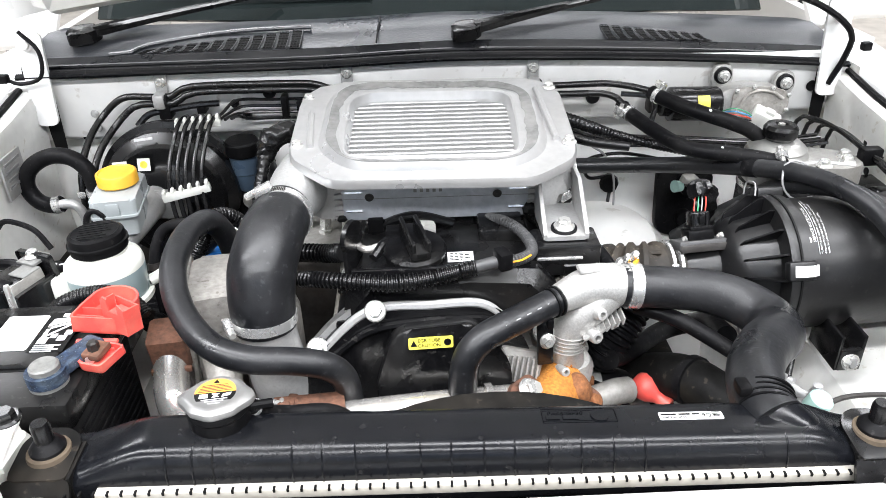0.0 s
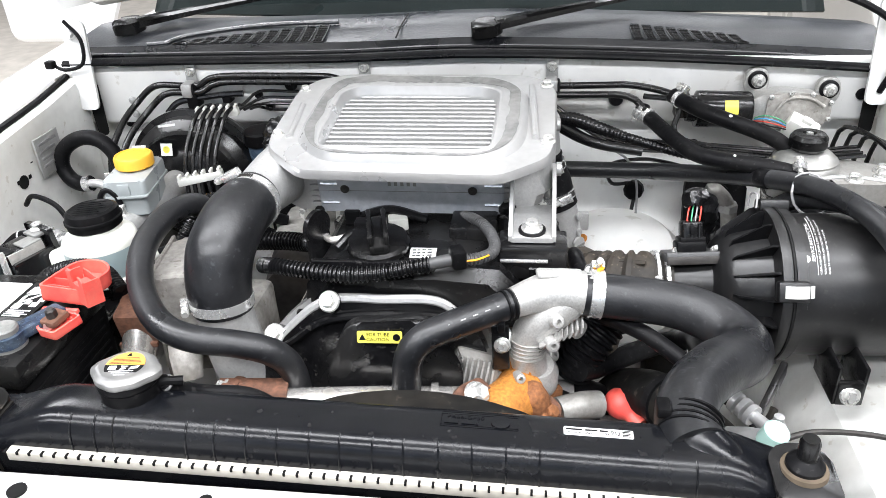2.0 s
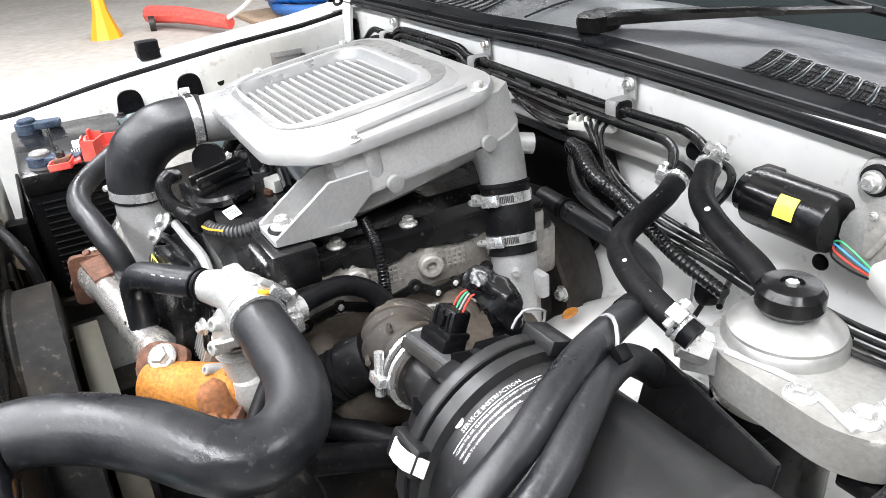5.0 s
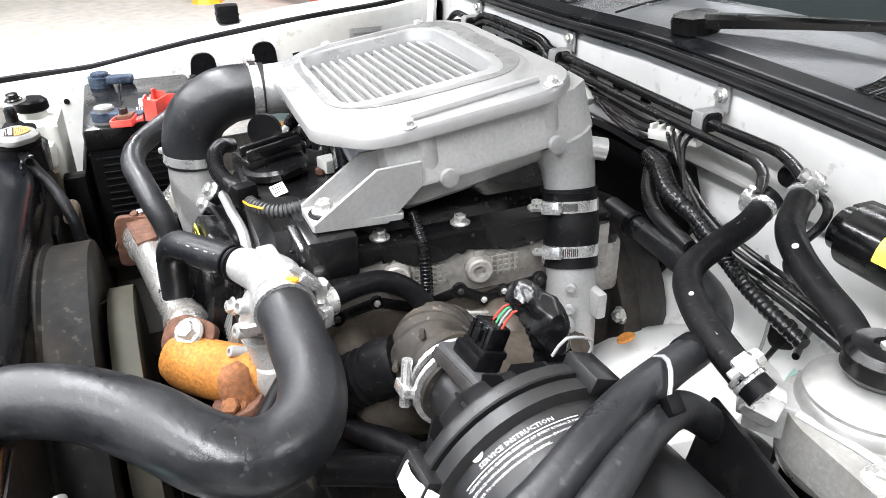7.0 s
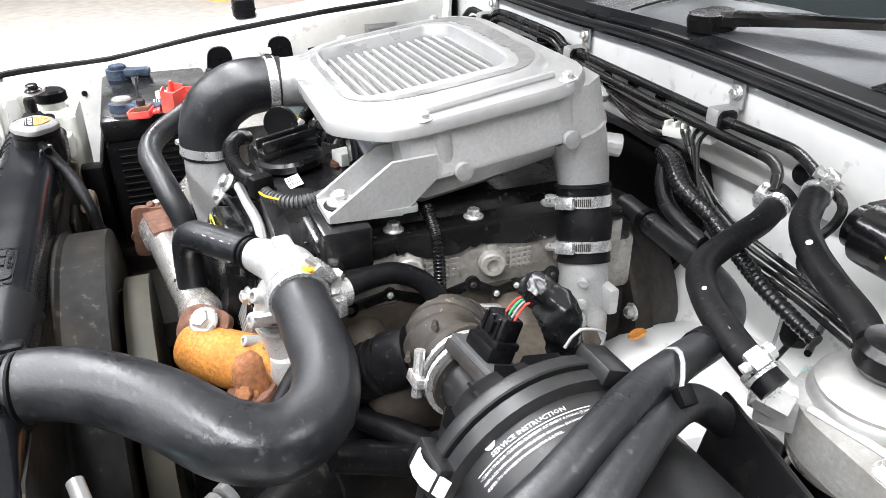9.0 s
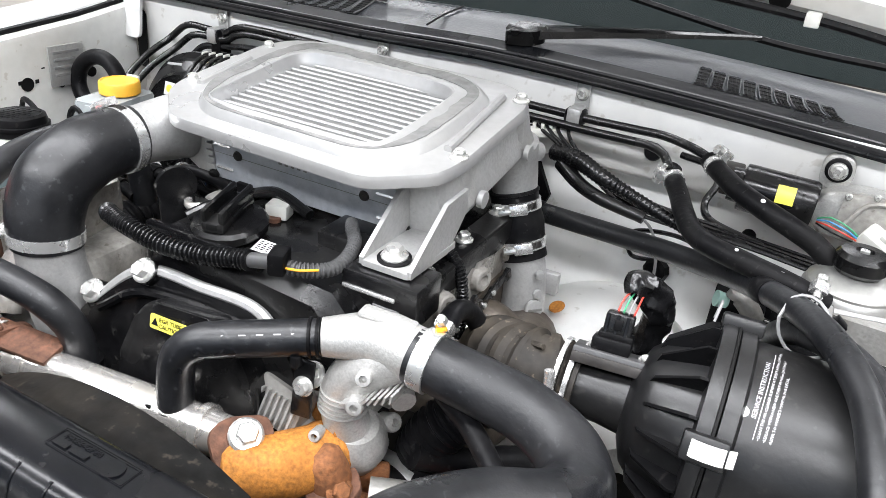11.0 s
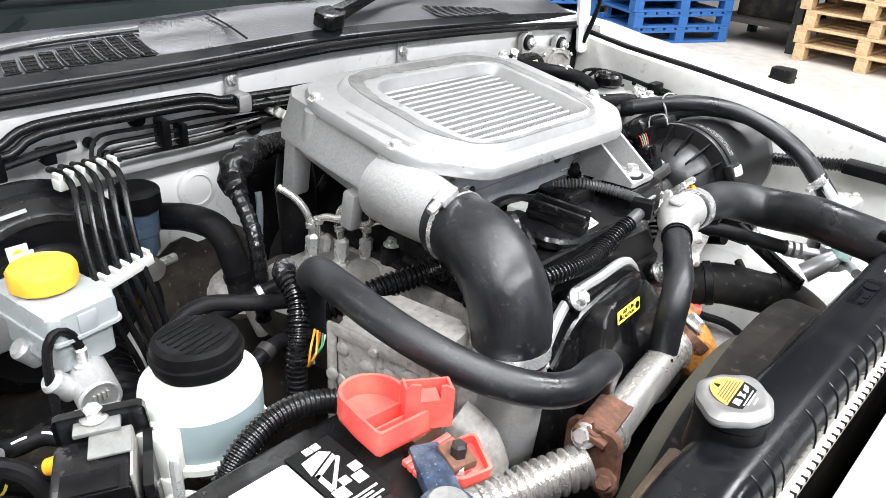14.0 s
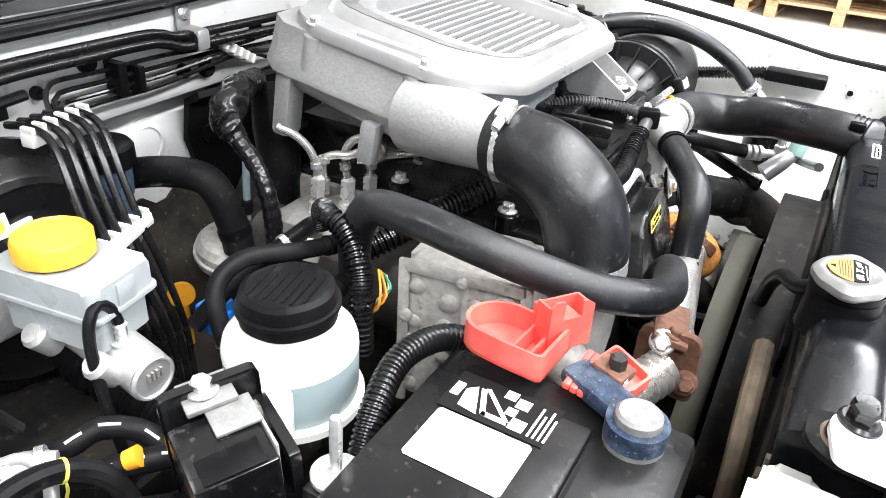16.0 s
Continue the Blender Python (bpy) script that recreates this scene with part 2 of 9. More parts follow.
M.loom = mat("shiny_black_loom", (0.005, 0.005, 0.0055), 0.26, 0, 0.2, 60, 0.1, spec=0.45)
M.cast = mat("cast_aluminium", (0.43, 0.43, 0.425), 0.40, 0.45, 0.08, 260, 0.28, 0.4, (0.29, 0.275, 0.255), 18, spots=0.3, rough_var=0.1)
M.cast_dirty = mat("dirty_cast_aluminium", (0.34, 0.33, 0.31), 0.55, 0.45, 0.18, 120, 0.4, 0.8, (0.075, 0.063, 0.05), 14)
M.sheet = mat("aluminium_sheet", (0.43, 0.43, 0.43), 0.36, 0.55, 0.06, 90, 0.06, 0.35, (0.35, 0.34, 0.325), 10, rough_var=0.12, spots=0.15)
M.fin = mat("aluminium_fin", (0.22, 0.22, 0.21), 0.5, 0.35, 0.25, 260, 0.2, 0.4, (0.16, 0.15, 0.125), 24, spots=0.3)
M.bolt = mat("zinc_bolt", (0.66, 0.66, 0.64), 0.3, 0.7, 0.1, 200, 0.05, 0.2, (0.34, 0.31, 0.26), 60)
M.clamp = mat("steel_clamp", (0.74, 0.74, 0.73), 0.25, 0.75, 0.06, 200, 0.03, 0.15, (0.42, 0.4, 0.37), 50)
M.chrome = mat("bright_steel", (0.72, 0.70, 0.67), 0.26, 0.8, 0.05, 120, 0.03, 0.35, (0.42, 0.34, 0.25), 14, rough_var=0.1)
M.dark_metal = mat("dark_steel", (0.045, 0.042, 0.040), 0.5, 0.5, 0.3, 90, 0.15, 0.4, (0.05, 0.034, 0.022), 16, spec=0.3)
M.black_metal = mat("black_painted_steel", (0.006, 0.006, 0.0065), 0.26, 0, 0.15, 120, 0.05, 0.15, (0.03, 0.027, 0.024), 16, spec=0.45)
M.rust = mat("brown_rust", (0.13, 0.058, 0.034), 0.85, 0, 0.4, 140, 0.8, 0.6, (0.055, 0.034, 0.026), 26, spots=0.3)
M.orange_rust = mat("orange_rust", (0.42, 0.165, 0.026), 0.8, 0, 0.35, 260, 0.6, 0.55, (0.20, 0.07, 0.018), 22, spots=0.15)
M.rust_mid = mat("red_brown_rust", (0.22, 0.085, 0.030), 0.85, 0, 0.4, 200, 0.7, 0.6, (0.11, 0.045, 0.022), 24, spots=0.25)
M.yellow = mat("yellow_plastic", (0.80, 0.42, 0.04), 0.4, 0, 0.06, 100, 0.05)
M.orange_plastic = mat("orange_plastic", (0.82, 0.36, 0.02), 0.4, 0, 0.06, 100, 0.05)
M.sticker = mat("yellow_sticker", (0.78, 0.70, 0.10), 0.4, 0, 0.04, 100, 0.02)
M.orange_label = mat("orange_label", (0.80, 0.36, 0.06), 0.45, 0, 0.06, 100, 0.02)
M.ink = mat("black_ink", (0.006, 0.006, 0.006), 0.6, 0, 0.05, 100, 0, spec=0.15)
M.white_ink = mat("white_print", (0.74, 0.74, 0.74), 0.5, 0, 0.05, 100, 0)
M.paper = mat("white_label", (0.78, 0.78, 0.77), 0.5, 0, 0.04, 90, 0.02)
M.red = mat("red_plastic", (0.74, 0.085, 0.07), 0.42, 0, 0.12, 80, 0.08, 0.5, (0.58, 0.22, 0.15), 30, spots=0.25)
M.white_plastic = mat("white_plastic", (0.66, 0.66, 0.62), 0.45, 0, 0.05, 90, 0.03)
M.tank = mat("milky_plastic", (0.66, 0.67, 0.62), 0.38, 0, 0.04, 40, 0.03, 0.15, (0.52, 0.49, 0.40), 8)
M.fluid = mat("fluid_tinted_plastic", (0.27, 0.34, 0.35), 0.32, 0, 0.06, 40, 0.03)
M.bres = mat("grey_milky_plastic", (0.30, 0.325, 0.33), 0.32, 0, 0.05, 40, 0.03, 0.15, (0.26, 0.26, 0.24), 20)
M.blue_dark = mat("smoky_blue_plastic", (0.06, 0.09, 0.13), 0.3, 0, 0.1, 60, 0.03)
M.blue_crust = mat("blue_corrosion", (0.008, 0.020, 0.046), 0.8, 0, 0.6, 190, 1.0, 0.6, (0.10, 0.13, 0.16), 60, spots=0.6)
M.lead = mat("lead_post", (0.20, 0.20, 0.19), 0.6, 0.3, 0.2, 160, 0.3, 0.4, (0.12, 0.125, 0.13), 50)
M.teal = mat("pale_teal_plastic", (0.45, 0.68, 0.62), 0.45, 0, 0.05, 80, 0.03)
M.concrete = mat("concrete_floor", (0.42, 0.39, 0.35), 0.75, 0, 0.14, 9, 0.15, 0.4, (0.27, 0.245, 0.21), 1.2)
M.wall = mat("shed_wall", (0.27, 0.28, 0.29), 0.8, 0, 0.08, 5, 0.05, 0.2, (0.22, 0.22, 0.22), 0.8)
M.wood = mat("pallet_wood", (0.52, 0.36, 0.20), 0.75, 0, 0.25, 40, 0.2, 0.4, (0.36, 0.24, 0.13), 3)
M.old_wood = mat("grey_brown_wood", (0.38, 0.27, 0.18), 0.8, 0, 0.3, 40, 0.2, 0.5, (0.24, 0.18, 0.13), 3)
M.blue = mat("blue_paint", (0.015, 0.16, 0.55), 0.3, 0, 0.08, 20, 0.03, coat=0.4)
M.navy = mat("blue_pallet_paint", (0.02, 0.10, 0.30), 0.6, 0, 0.2, 40, 0.1, 0.3, (0.06, 0.12, 0.22), 5)
M.olive = mat("olive_plastic", (0.040, 0.038, 0.026), 0.6, 0, 0.15, 60, 0.05, 0.3, (0.05, 0.042, 0.03), 8, spec=0.3)
M.tin_wire = mat("grey_wire", (0.30, 0.30, 0.30), 0.5, 0.3, 0.1, 90, 0.02)
M.wire_green = mat("green_wire", (0.05, 0.35, 0.16), 0.4, 0, 0.05, 90, 0)
M.wire_blue = mat("blue_wire", (0.05, 0.30, 0.6), 0.4, 0, 0.05, 90, 0)
M.wire_red = mat("red_wire", (0.6, 0.05, 0.03), 0.4, 0, 0.05, 90, 0)
M.wire_orange = mat("orange_wire", (0.75, 0.32, 0.03), 0.4, 0, 0.05, 90, 0)
M.cowl = mat("dark_grey_cowl_plastic", (0.020, 0.022, 0.026), 0.34, 0, 0.2, 220, 0.2, 0.35, (0.045, 0.046, 0.05), 6, rough_var=0.14, spec=0.6)
M.glass_dark = mat("windscreen_glass", (0.012, 0.016, 0.016), 0.04, 0, 0.05, 5, 0, rough_var=0.02)
M.dome = mat("dull_zinc_plate", (0.40, 0.40, 0.385), 0.36, 0.7, 0.1, 120, 0.1, 0.3, (0.28, 0.265, 0.24), 14)
M.slate = mat("grey_blue_paint", (0.20, 0.25, 0.27), 0.5, 0, 0.12, 60, 0.08, 0.3, (0.12, 0.12, 0.11), 9)
M.chrome_glass = mat("mirror_glass", (0.75, 0.76, 0.77), 0.04, 1, 0.02, 20, 0, rough_var=0.01)
M.firewall = mat("dusty_firewall_paint", (0.78, 0.78, 0.765), 0.42, 0, 0.05, 40, 0.06, 0.4, (0.38, 0.345, 0.29), 5, 0.15, spots=0.4)
M.boot = mat("grey_dusty_rubber", (0.028, 0.025, 0.022), 0.6, 0, 0.35, 70, 0.3, 0.7, (0.11, 0.09, 0.068), 16, spots=0.4, spec=0.2)
M.grimy = mat("grimy_white_paint", (0.55, 0.54, 0.50), 0.5, 0, 0.1, 50, 0.1, 0.95, (0.09, 0.075, 0.06), 16, spots=0.8)
M.tan_dirt = mat("mud_brown_coating", (0.11, 0.085, 0.06), 0.8, 0, 0.3, 60, 0.3, 0.5, (0.05, 0.04, 0.03), 12, spec=0.2)
M.head = mat("stained_cast_head", (0.36, 0.345, 0.32), 0.5, 0.3, 0.2, 150, 0.5, 0.7, (0.10, 0.08, 0.06), 11, spots=0.5)
M.head_dark = mat("oily_brown_casting", (0.085, 0.070, 0.055), 0.5, 0.3, 0.25, 120, 0.4, 0.7, (0.035, 0.026, 0.02), 14, spots=0.4)
M.header = mat("pale_header_strip", (0.50, 0.475, 0.42), 0.5, 0.2, 0.1, 90, 0.1, 0.4, (0.33, 0.30, 0.25), 20)
M.speckled = mat("speckled_cast_aluminium", (0.47, 0.465, 0.45), 0.40, 0.45, 0.14, 420, 0.22, 0.45, (0.24, 0.225, 0.20), 22, spots=0.3)
M.end_bar = mat("brushed_aluminium_bar", (0.46, 0.48, 0.51), 0.42, 0.3, 0.12, 120, 0.08, 0.5, (0.30, 0.33, 0.38), 26, spots=0.4)
M.residue = mat("grey_seal_residue", (0.19, 0.19, 0.187), 0.45, 0.4, 0.25, 120, 0.15, 0.75, (0.33, 0.325, 0.315), 26, spots=0.4)
M.tank_black = mat("satin_black_tank", (0.0045, 0.005, 0.0065), 0.23, 0, 0.25, 160, 0.06, 0.2, (0.022, 0.021, 0.02), 12, rough_var=0.09, spots=0.15, spec=0.25)
M.alloy_cap = mat("bright_pressed_alloy", (0.25, 0.25, 0.247), 0.42, 0.6, 0.06, 160, 0.08, 0.3, (0.36, 0.34, 0.32), 40)
M.drum = mat("moulded_black_drum", (0.0075, 0.0075, 0.008), 0.40, 0, 0.2, 200, 0.10, 0.25, (0.035, 0.033, 0.03), 10, rough_var=0.1, spots=0.15, spec=0.50)
M.channel = mat("black_scuttle_channel", (0.0045, 0.005, 0.006), 0.30, 0, 0.2, 120, 0.08, 0.3, (0.02, 0.019, 0.018), 9, spots=0.2, spec=0.16)
M.mud = mat("dry_mud_coating", (0.20, 0.155, 0.11), 0.85, 0, 0.3, 90, 0.3, 0.6, (0.10, 0.08, 0.06), 14, spots=0.4, spec=0.2)
M.cast_pale = mat("weathered_cast_alloy", (0.30, 0.295, 0.28), 0.52, 0.35, 0.12, 220, 0.3, 0.6, (0.20, 0.185, 0.16), 22, spots=0.4)
M.grey_loom = mat("grey_ribbed_sleeve", (0.055, 0.055, 0.056), 0.45, 0, 0.15, 120, 0.1, 0.3, (0.05, 0.05, 0.05), 20)

# ---- the shed ----
single("floor", box(-14, 14, -9, 16, -0.2, 0), M.concrete, "pale concrete shed floor", "floor", kind="structure")
single("ceiling", box(-14, 14, -9, 16, 6, 6.2), M.wall, "pale shed ceiling", "ceiling", kind="structure")
single("wall_west", box(-14.2, -14, -9, 16, 0, 6), M.wall, "pale shed wall", "wall", kind="structure")
single("wall_east", box(14, 14.2, -9, 16, 0, 6), M.wall, "pale shed wall", "wall", kind="structure")
single("wall_north", box(-14, 14, 16, 16.2, 0, 6), M.wall, "pale shed wall", "wall", kind="structure")
_w = joined(box(-14, -4, -9.2, -9, 0, 6), box(4, 14, -9.2, -9, 0, 6), box(-4, 4, -9.2, -9, 5, 6))
single("wall_south", _w, M.wall, "pale shed wall with a wide open door", "wall", kind="structure")


# ---- the vehicle's body round the bay ----
def sheet(rows, thick):
    """A panel through rows of points, with thickness along its normals."""
    bm = bmesh.new()
    g = [[bm.verts.new(p) for p in row] for row in rows]
    for a, b in zip(g, g[1:]):
        for k in range(len(a) - 1):
            bm.faces.new((a[k], a[k + 1], b[k + 1], b[k]))
    bmesh.ops.recalc_face_normals(bm, faces=bm.faces)
    bmesh.ops.solidify(bm, geom=bm.faces[:], thickness=thick)
    return bm


GAP = [(0.30, 1.015), (0.40, 1.045), (0.57, 1.052), (0.74, 1.080), (0.95, 1.106), (1.12, 1.122), (1.22, 1.137), (1.40, 1.150)]


def fender(side, dz, name, label):
    top = thing(name, (side * 0.8, 0.85, 0.5), label, "fender")
    prof = [(0.700, -0.03), (0.702, -0.004), (0.708, 0.004), (0.74, 0.012), (0.78, 0.010), (0.815, -0.004), (0.84, -0.035), (0.855, -0.09), (0.862, -0.20), (0.86, -0.5)]
    rows = []
    for y, z in GAP:
        pull = 0.06 * max(0, (0.45 - y) / 0.15)
        rows.append([(side * (x - pull), y, z + h + dz) for x, h in prof])
    part("wing_panel", sheet(rows, 0.0015), M.white, top)
    seal = tube([(side * (0.697 - 0.06 * max(0, (0.45 - y) / 0.15)), y, z + dz - 0.002) for y, z in GAP[:-1]], 0.006, 8, 0.03)
    part("rubber_seal", seal, M.rubber, top, "black rubber edge strip")
    bx, by, bz = (-0.735, 0.82, 1.103) if side < 0 else (0.775, 0.835, 1.074)
    buf = moved(prism(rounded([(-0.016, -0.020), (0.016, -0.020), (0.016, 0.020), (-0.016, 0.020)], 0.005), 0.030, None, 0.004), pose(bx, by, bz))
    part("buffer_groove", moved(box(-0.0165, 0.0165, -0.0205, 0.0205, 0.012, 0.015), pose(bx, by, bz)), M.ink, top)
    part("bonnet_buffer", buf, M.dusty if side > 0 else M.rubber, top, "black rubber bonnet buffer")
    rows = []
    for y, z in GAP[1:-1]:
        rows.append([(side * 0.70, y, z + dz - 0.004), (side * 0.672, y, z + dz - 0.006), (side * 0.668, y, z + dz - 0.02), (side * 0.676, y, 0.97), (side * 0.672, y, 0.90)] + ([(side * 0.60, y, 0.86), (side * 0.50, y, 0.845), (side * 0.47, y, 0.80), (side * 0.46, y, 0.55)] if side > 0 else [(side * 0.666, y, 0.82), (side * 0.60, y, 0.75), (side * 0.50, y, 0.72), (side * 0.46, y, 0.55)]))
    part("inner_wing", sheet(rows, 0.0012), M.white_in, top, "white painted inner wing")
    return top


fender_l = fender(-1, 0.0, "front_fender", "gloss white front fender with inner wing panel")
fender_r = fender(1, -0.02, "front_fender", "gloss white front fender with inner wing panel")
for i, (y, z, r) in enumerate([(0.52, 1.0, 0.005), (0.60, 1.02, 0.004), (0.68, 1.035, 0.006), (0.80, 1.05, 0.005), (0.93, 1.045, 0.007), (0.97, 1.06, 0.005), (1.0, 1.03, 0.011), (1.03, 1.06, 0.006), (1.06, 1.02, 0.006), (1.08, 1.06, 0.005), (1.12, 1.03, 0.009), (1.13, 1.075, 0.005)]):
    for ob, s in ((fender_l, -1), (fender_r, 1)):
        if s > 0 and i in (6, 10):
            continue
        part("hole", lathe([(0.0, 0), (r, 0), (r, 0.002), (0.0, 0.002)], (s * 0.6725, y, z - (0.02 if s > 0 else 0)), (-s, 0, 0), 14), M.ink, ob, "dark panel hole")
for y, z in ((0.757, 1.036), (0.868, 1.046)):
    tab = prism(rounded([(-0.026, -0.03), (0.026, -0.03), (0.020, 0.03), (-0.020, 0.03)], [0.004, 0.004, 0.02, 0.02]), 0.005, facing((-0.662, y, z), (0, 1, 0), (0.12, 0, 1)))
    t = single("wing_tab", tab, M.rubber, "black rounded plastic tab on the inner wing", "tab", "tabs on the inner wing")
    part("rivet", lathe([(0.0, 0.003), (0.005, 0), (0.005, -0.001), (0.0, -0.002)], (-0.656, y, z + 0.008), (1, 0, 0), 12), M.plastic, t)
for y, z in ((0.982, 1.088), (0.988, 1.034), (1.014, 1.084), (1.017, 1.032), (1.03, 1.053), (1.096, 1.062), (0.966, 1.066)):
    part("hole", box(-0.6735, -0.6705, y - 0.003, y + 0.003, z - 0.003, z + 0.003), M.ink, fender_l, "square panel hole")
plate = box(-0.664, -0.66, 1.035, 1.10, 1.02, 1.085, 0.001)
pl = single("data_plate", plate, M.cast, "small grey printed plate on the inner wing", "plate")
for k in range(4):
    part("print_bar", box(-0.6605, -0.6585, 1.042, 1.09 - 0.008 * (k % 2), 1.072 - 0.012 * k, 1.076 - 0.012 * k), M.tin_wire, pl)

# firewall: upper strip, ledge, recessed lower wall and sloping toe board
fw = thing("firewall", (0, 1.25, 0.5), "white painted firewall with dust and stains", "firewall")
fw["kind"] = "structure"
rows = []
for k in range(25):
    x = -0.70 + 1.40 * k / 24
    d = 0.012 * (abs(x) / 0.7) ** 2
    rows.append([(x, 1.262, 1.158 - d), (x, 1.226, 1.156 - d), (x, 1.222, 1.150 - d), (x, 1.226, 1.055), (x, 1.232, 1.046), (x, 1.262, 1.040), (x, 1.268, 1.030), (x, 1.262, 0.98), (x, 1.235, 0.90), (x, 1.18, 0.80), (x, 1.10, 0.70), (x, 1.06, 0.55)])
part("firewall_panel", sheet(rows, 0.0015), M.firewall, fw)
for s in (-1, 1):
    corner = sheet([[(s * 0.70, y, 1.14 - 0.01 * (s > 0)), (s * 0.70, y, 0.55)] for y in (1.19, 1.30)], 0.0015)
    part("corner_panel", corner, M.white_in, fw)
    slot = prism(rounded([(-0.010, -0.05), (0.010, -0.05), (0.013, 0.05), (-0.013, 0.05)], 0.01), 0.002, facing((s * 0.655, 1.221, 1.075), (1, 0, 0), (0, 0, 1)))
    part("slot", slot, M.ink, fw, "dark slot")
for x, z, r in ((-0.625, 1.035, 0.008), (-0.585, 1.09, 0.006), (-0.585, 1.065, 0.006), (0.64, 1.09, 0.008), (0.40, 0.99, 0.008), (-0.10, 1.10, 0.008), (0.02, 1.10, 0.008)):
    y = 1.222 if z > 1.04 else 1.263
    part("grommet", lathe([(0.0, 0.003), (r * 0.4, 0.004), (r, 0.003), (r * 1.2, 0)], (x, y, z), (0, -1, 0), 14), M.rubber if r > 0.007 else M.cast, fw, "small panel plug")
emb = lathe([(0.030, -0.002), (0.028, 0.004), (0.021, 0.006), (0.020, 0.003), (0, 0.0028)], (-0.196, 1.262, 0.987), (0, -1, 0.1), 32)
part("pressed_disc", emb, M.firewall, fw)
hump = lathe([(0.14, 0), (0.135, 0.03), (0.112, 0.070), (0.066, 0.092), (0.0, 0.098)], (0.258, 1.12, 0.795), (-0.2, -0.25, 1), 30)
part("body_hump", hump, M.firewall, fw, "domed white pressing with a rusty hole")
part("rusty_hole", lathe([(0.011, 0.001), (0.009, 0.003), (0.0, 0.0015)], (0.206, 1.088, 0.8945), (-0.3, -0.4, 1), 16), M.orange_rust, fw)

# Black sheet added over the part of the firewall that looks dark.
pad = thing("firewall_black_sheet", (-0.03, 1.2, 0.55), "black sheet on the firewall behind the engine", "insulation")
rows = []
for (y_, z_), xr in zip(((1.2185, 1.048), (1.245, 1.034), (1.25, 0.98), (1.222, 0.90), (1.166, 0.80), (1.086, 0.70), (1.045, 0.56)), (0.075, 0.098, 0.125, 0.10, 0.06, 0.02, 0.02)):
    rows.append([(-0.145 + (xr + 0.145) * k / 8, y_ + 0.003 * math.sin(5 * k + 60 * z_), z_) for k in range(9)])
part("pad", sheet(rows, 0.008), M.plastic, pad)
# Grey sheet over the lower firewall puts its shade into the colour.
rows = []
for y_, z_ in ((1.233, 0.930), (1.222, 0.90), (1.167, 0.80), (1.087, 0.70), (1.047, 0.56)):
    rows.append([(-0.335 + 0.19 * k / 10, y_, z_ + (0.010 * math.sin(1.7 * k) if z_ > 0.92 else 0)) for k in range(11)])
part("lower_shade_sheet", sheet(rows, 0.006), M.boot, pad, "grey sheet standing in for shade on the lower firewall")
for x_, z_ in ((-0.12, 0.985), (0.07, 0.99), (-0.02, 0.93)):
    part("retainer", lathe([(0.0, 0.0), (0.011, 0.0), (0.011, 0.003), (0.0, 0.004)], (x_, 1.232, z_), (0, -1, 0.2), 16), M.plastic, pad)

# seal and scuttle panel
cowl = thing("scuttle_panel", (0, 1.3, 1.14), "black plastic scuttle panel with air grilles", "scuttle panel")
cowl["kind"] = "structure"


def cowl_z(x):
    return -0.035 * (x / 0.68) ** 1.6 if x > 0 else -0.005 * min(1, -x / 0.2)


def cowl_top(x, y):
    return (1.184 + (y - 1.25) * 0.02 if y < 1.262 else 1.183 + (y - 1.262) * 0.29) + cowl_z(x)
rows = []
for k in range(37):
    x = -0.69 + 1.38 * k / 36
    d = cowl_z(x)
    rows.append([(x, y_, z_ + d) for y_, z_ in ((1.206, 1.161), (1.204, 1.165), (1.212, 1.170), (1.222, 1.164), (1.231, 1.165), (1.236, 1.176), (1.250, 1.184), (1.262, 1.183), (1.30, 1.194), (1.36, 1.200), (1.43, 1.192), (1.47, 1.165))])
part("panel", sheet([r[6:] for r in rows], 0.002), M.cowl, cowl)
part("front_channel", sheet([r[:7] for r in rows], 0.002), M.channel, cowl, "black moulded channel along the front edge")
part("seam", tube([(-0.105, 1.252, 1.1865 + cowl_z(0.1)), (-0.103, 1.30, 1.196 + cowl_z(0.1)), (-0.10, 1.36, 1.201)], 0.0015, 6, 0.03), M.ink, cowl)
part("bulb_seal", tube([(x, 1.214, 1.167 + cowl_z(x)) for x in (-0.66, -0.45, -0.2, 0, 0.2, 0.45, 0.66)], 0.006, 10, 0.03), M.rubber, cowl, "black rubber bulb seal")
part("lip", tube([(x, 1.236, 1.172 + cowl_z(x)) for x in (-0.68, -0.45, -0.2, 0, 0.2, 0.45, 0.68)], 0.004, 8, 0.03), M.channel, cowl)


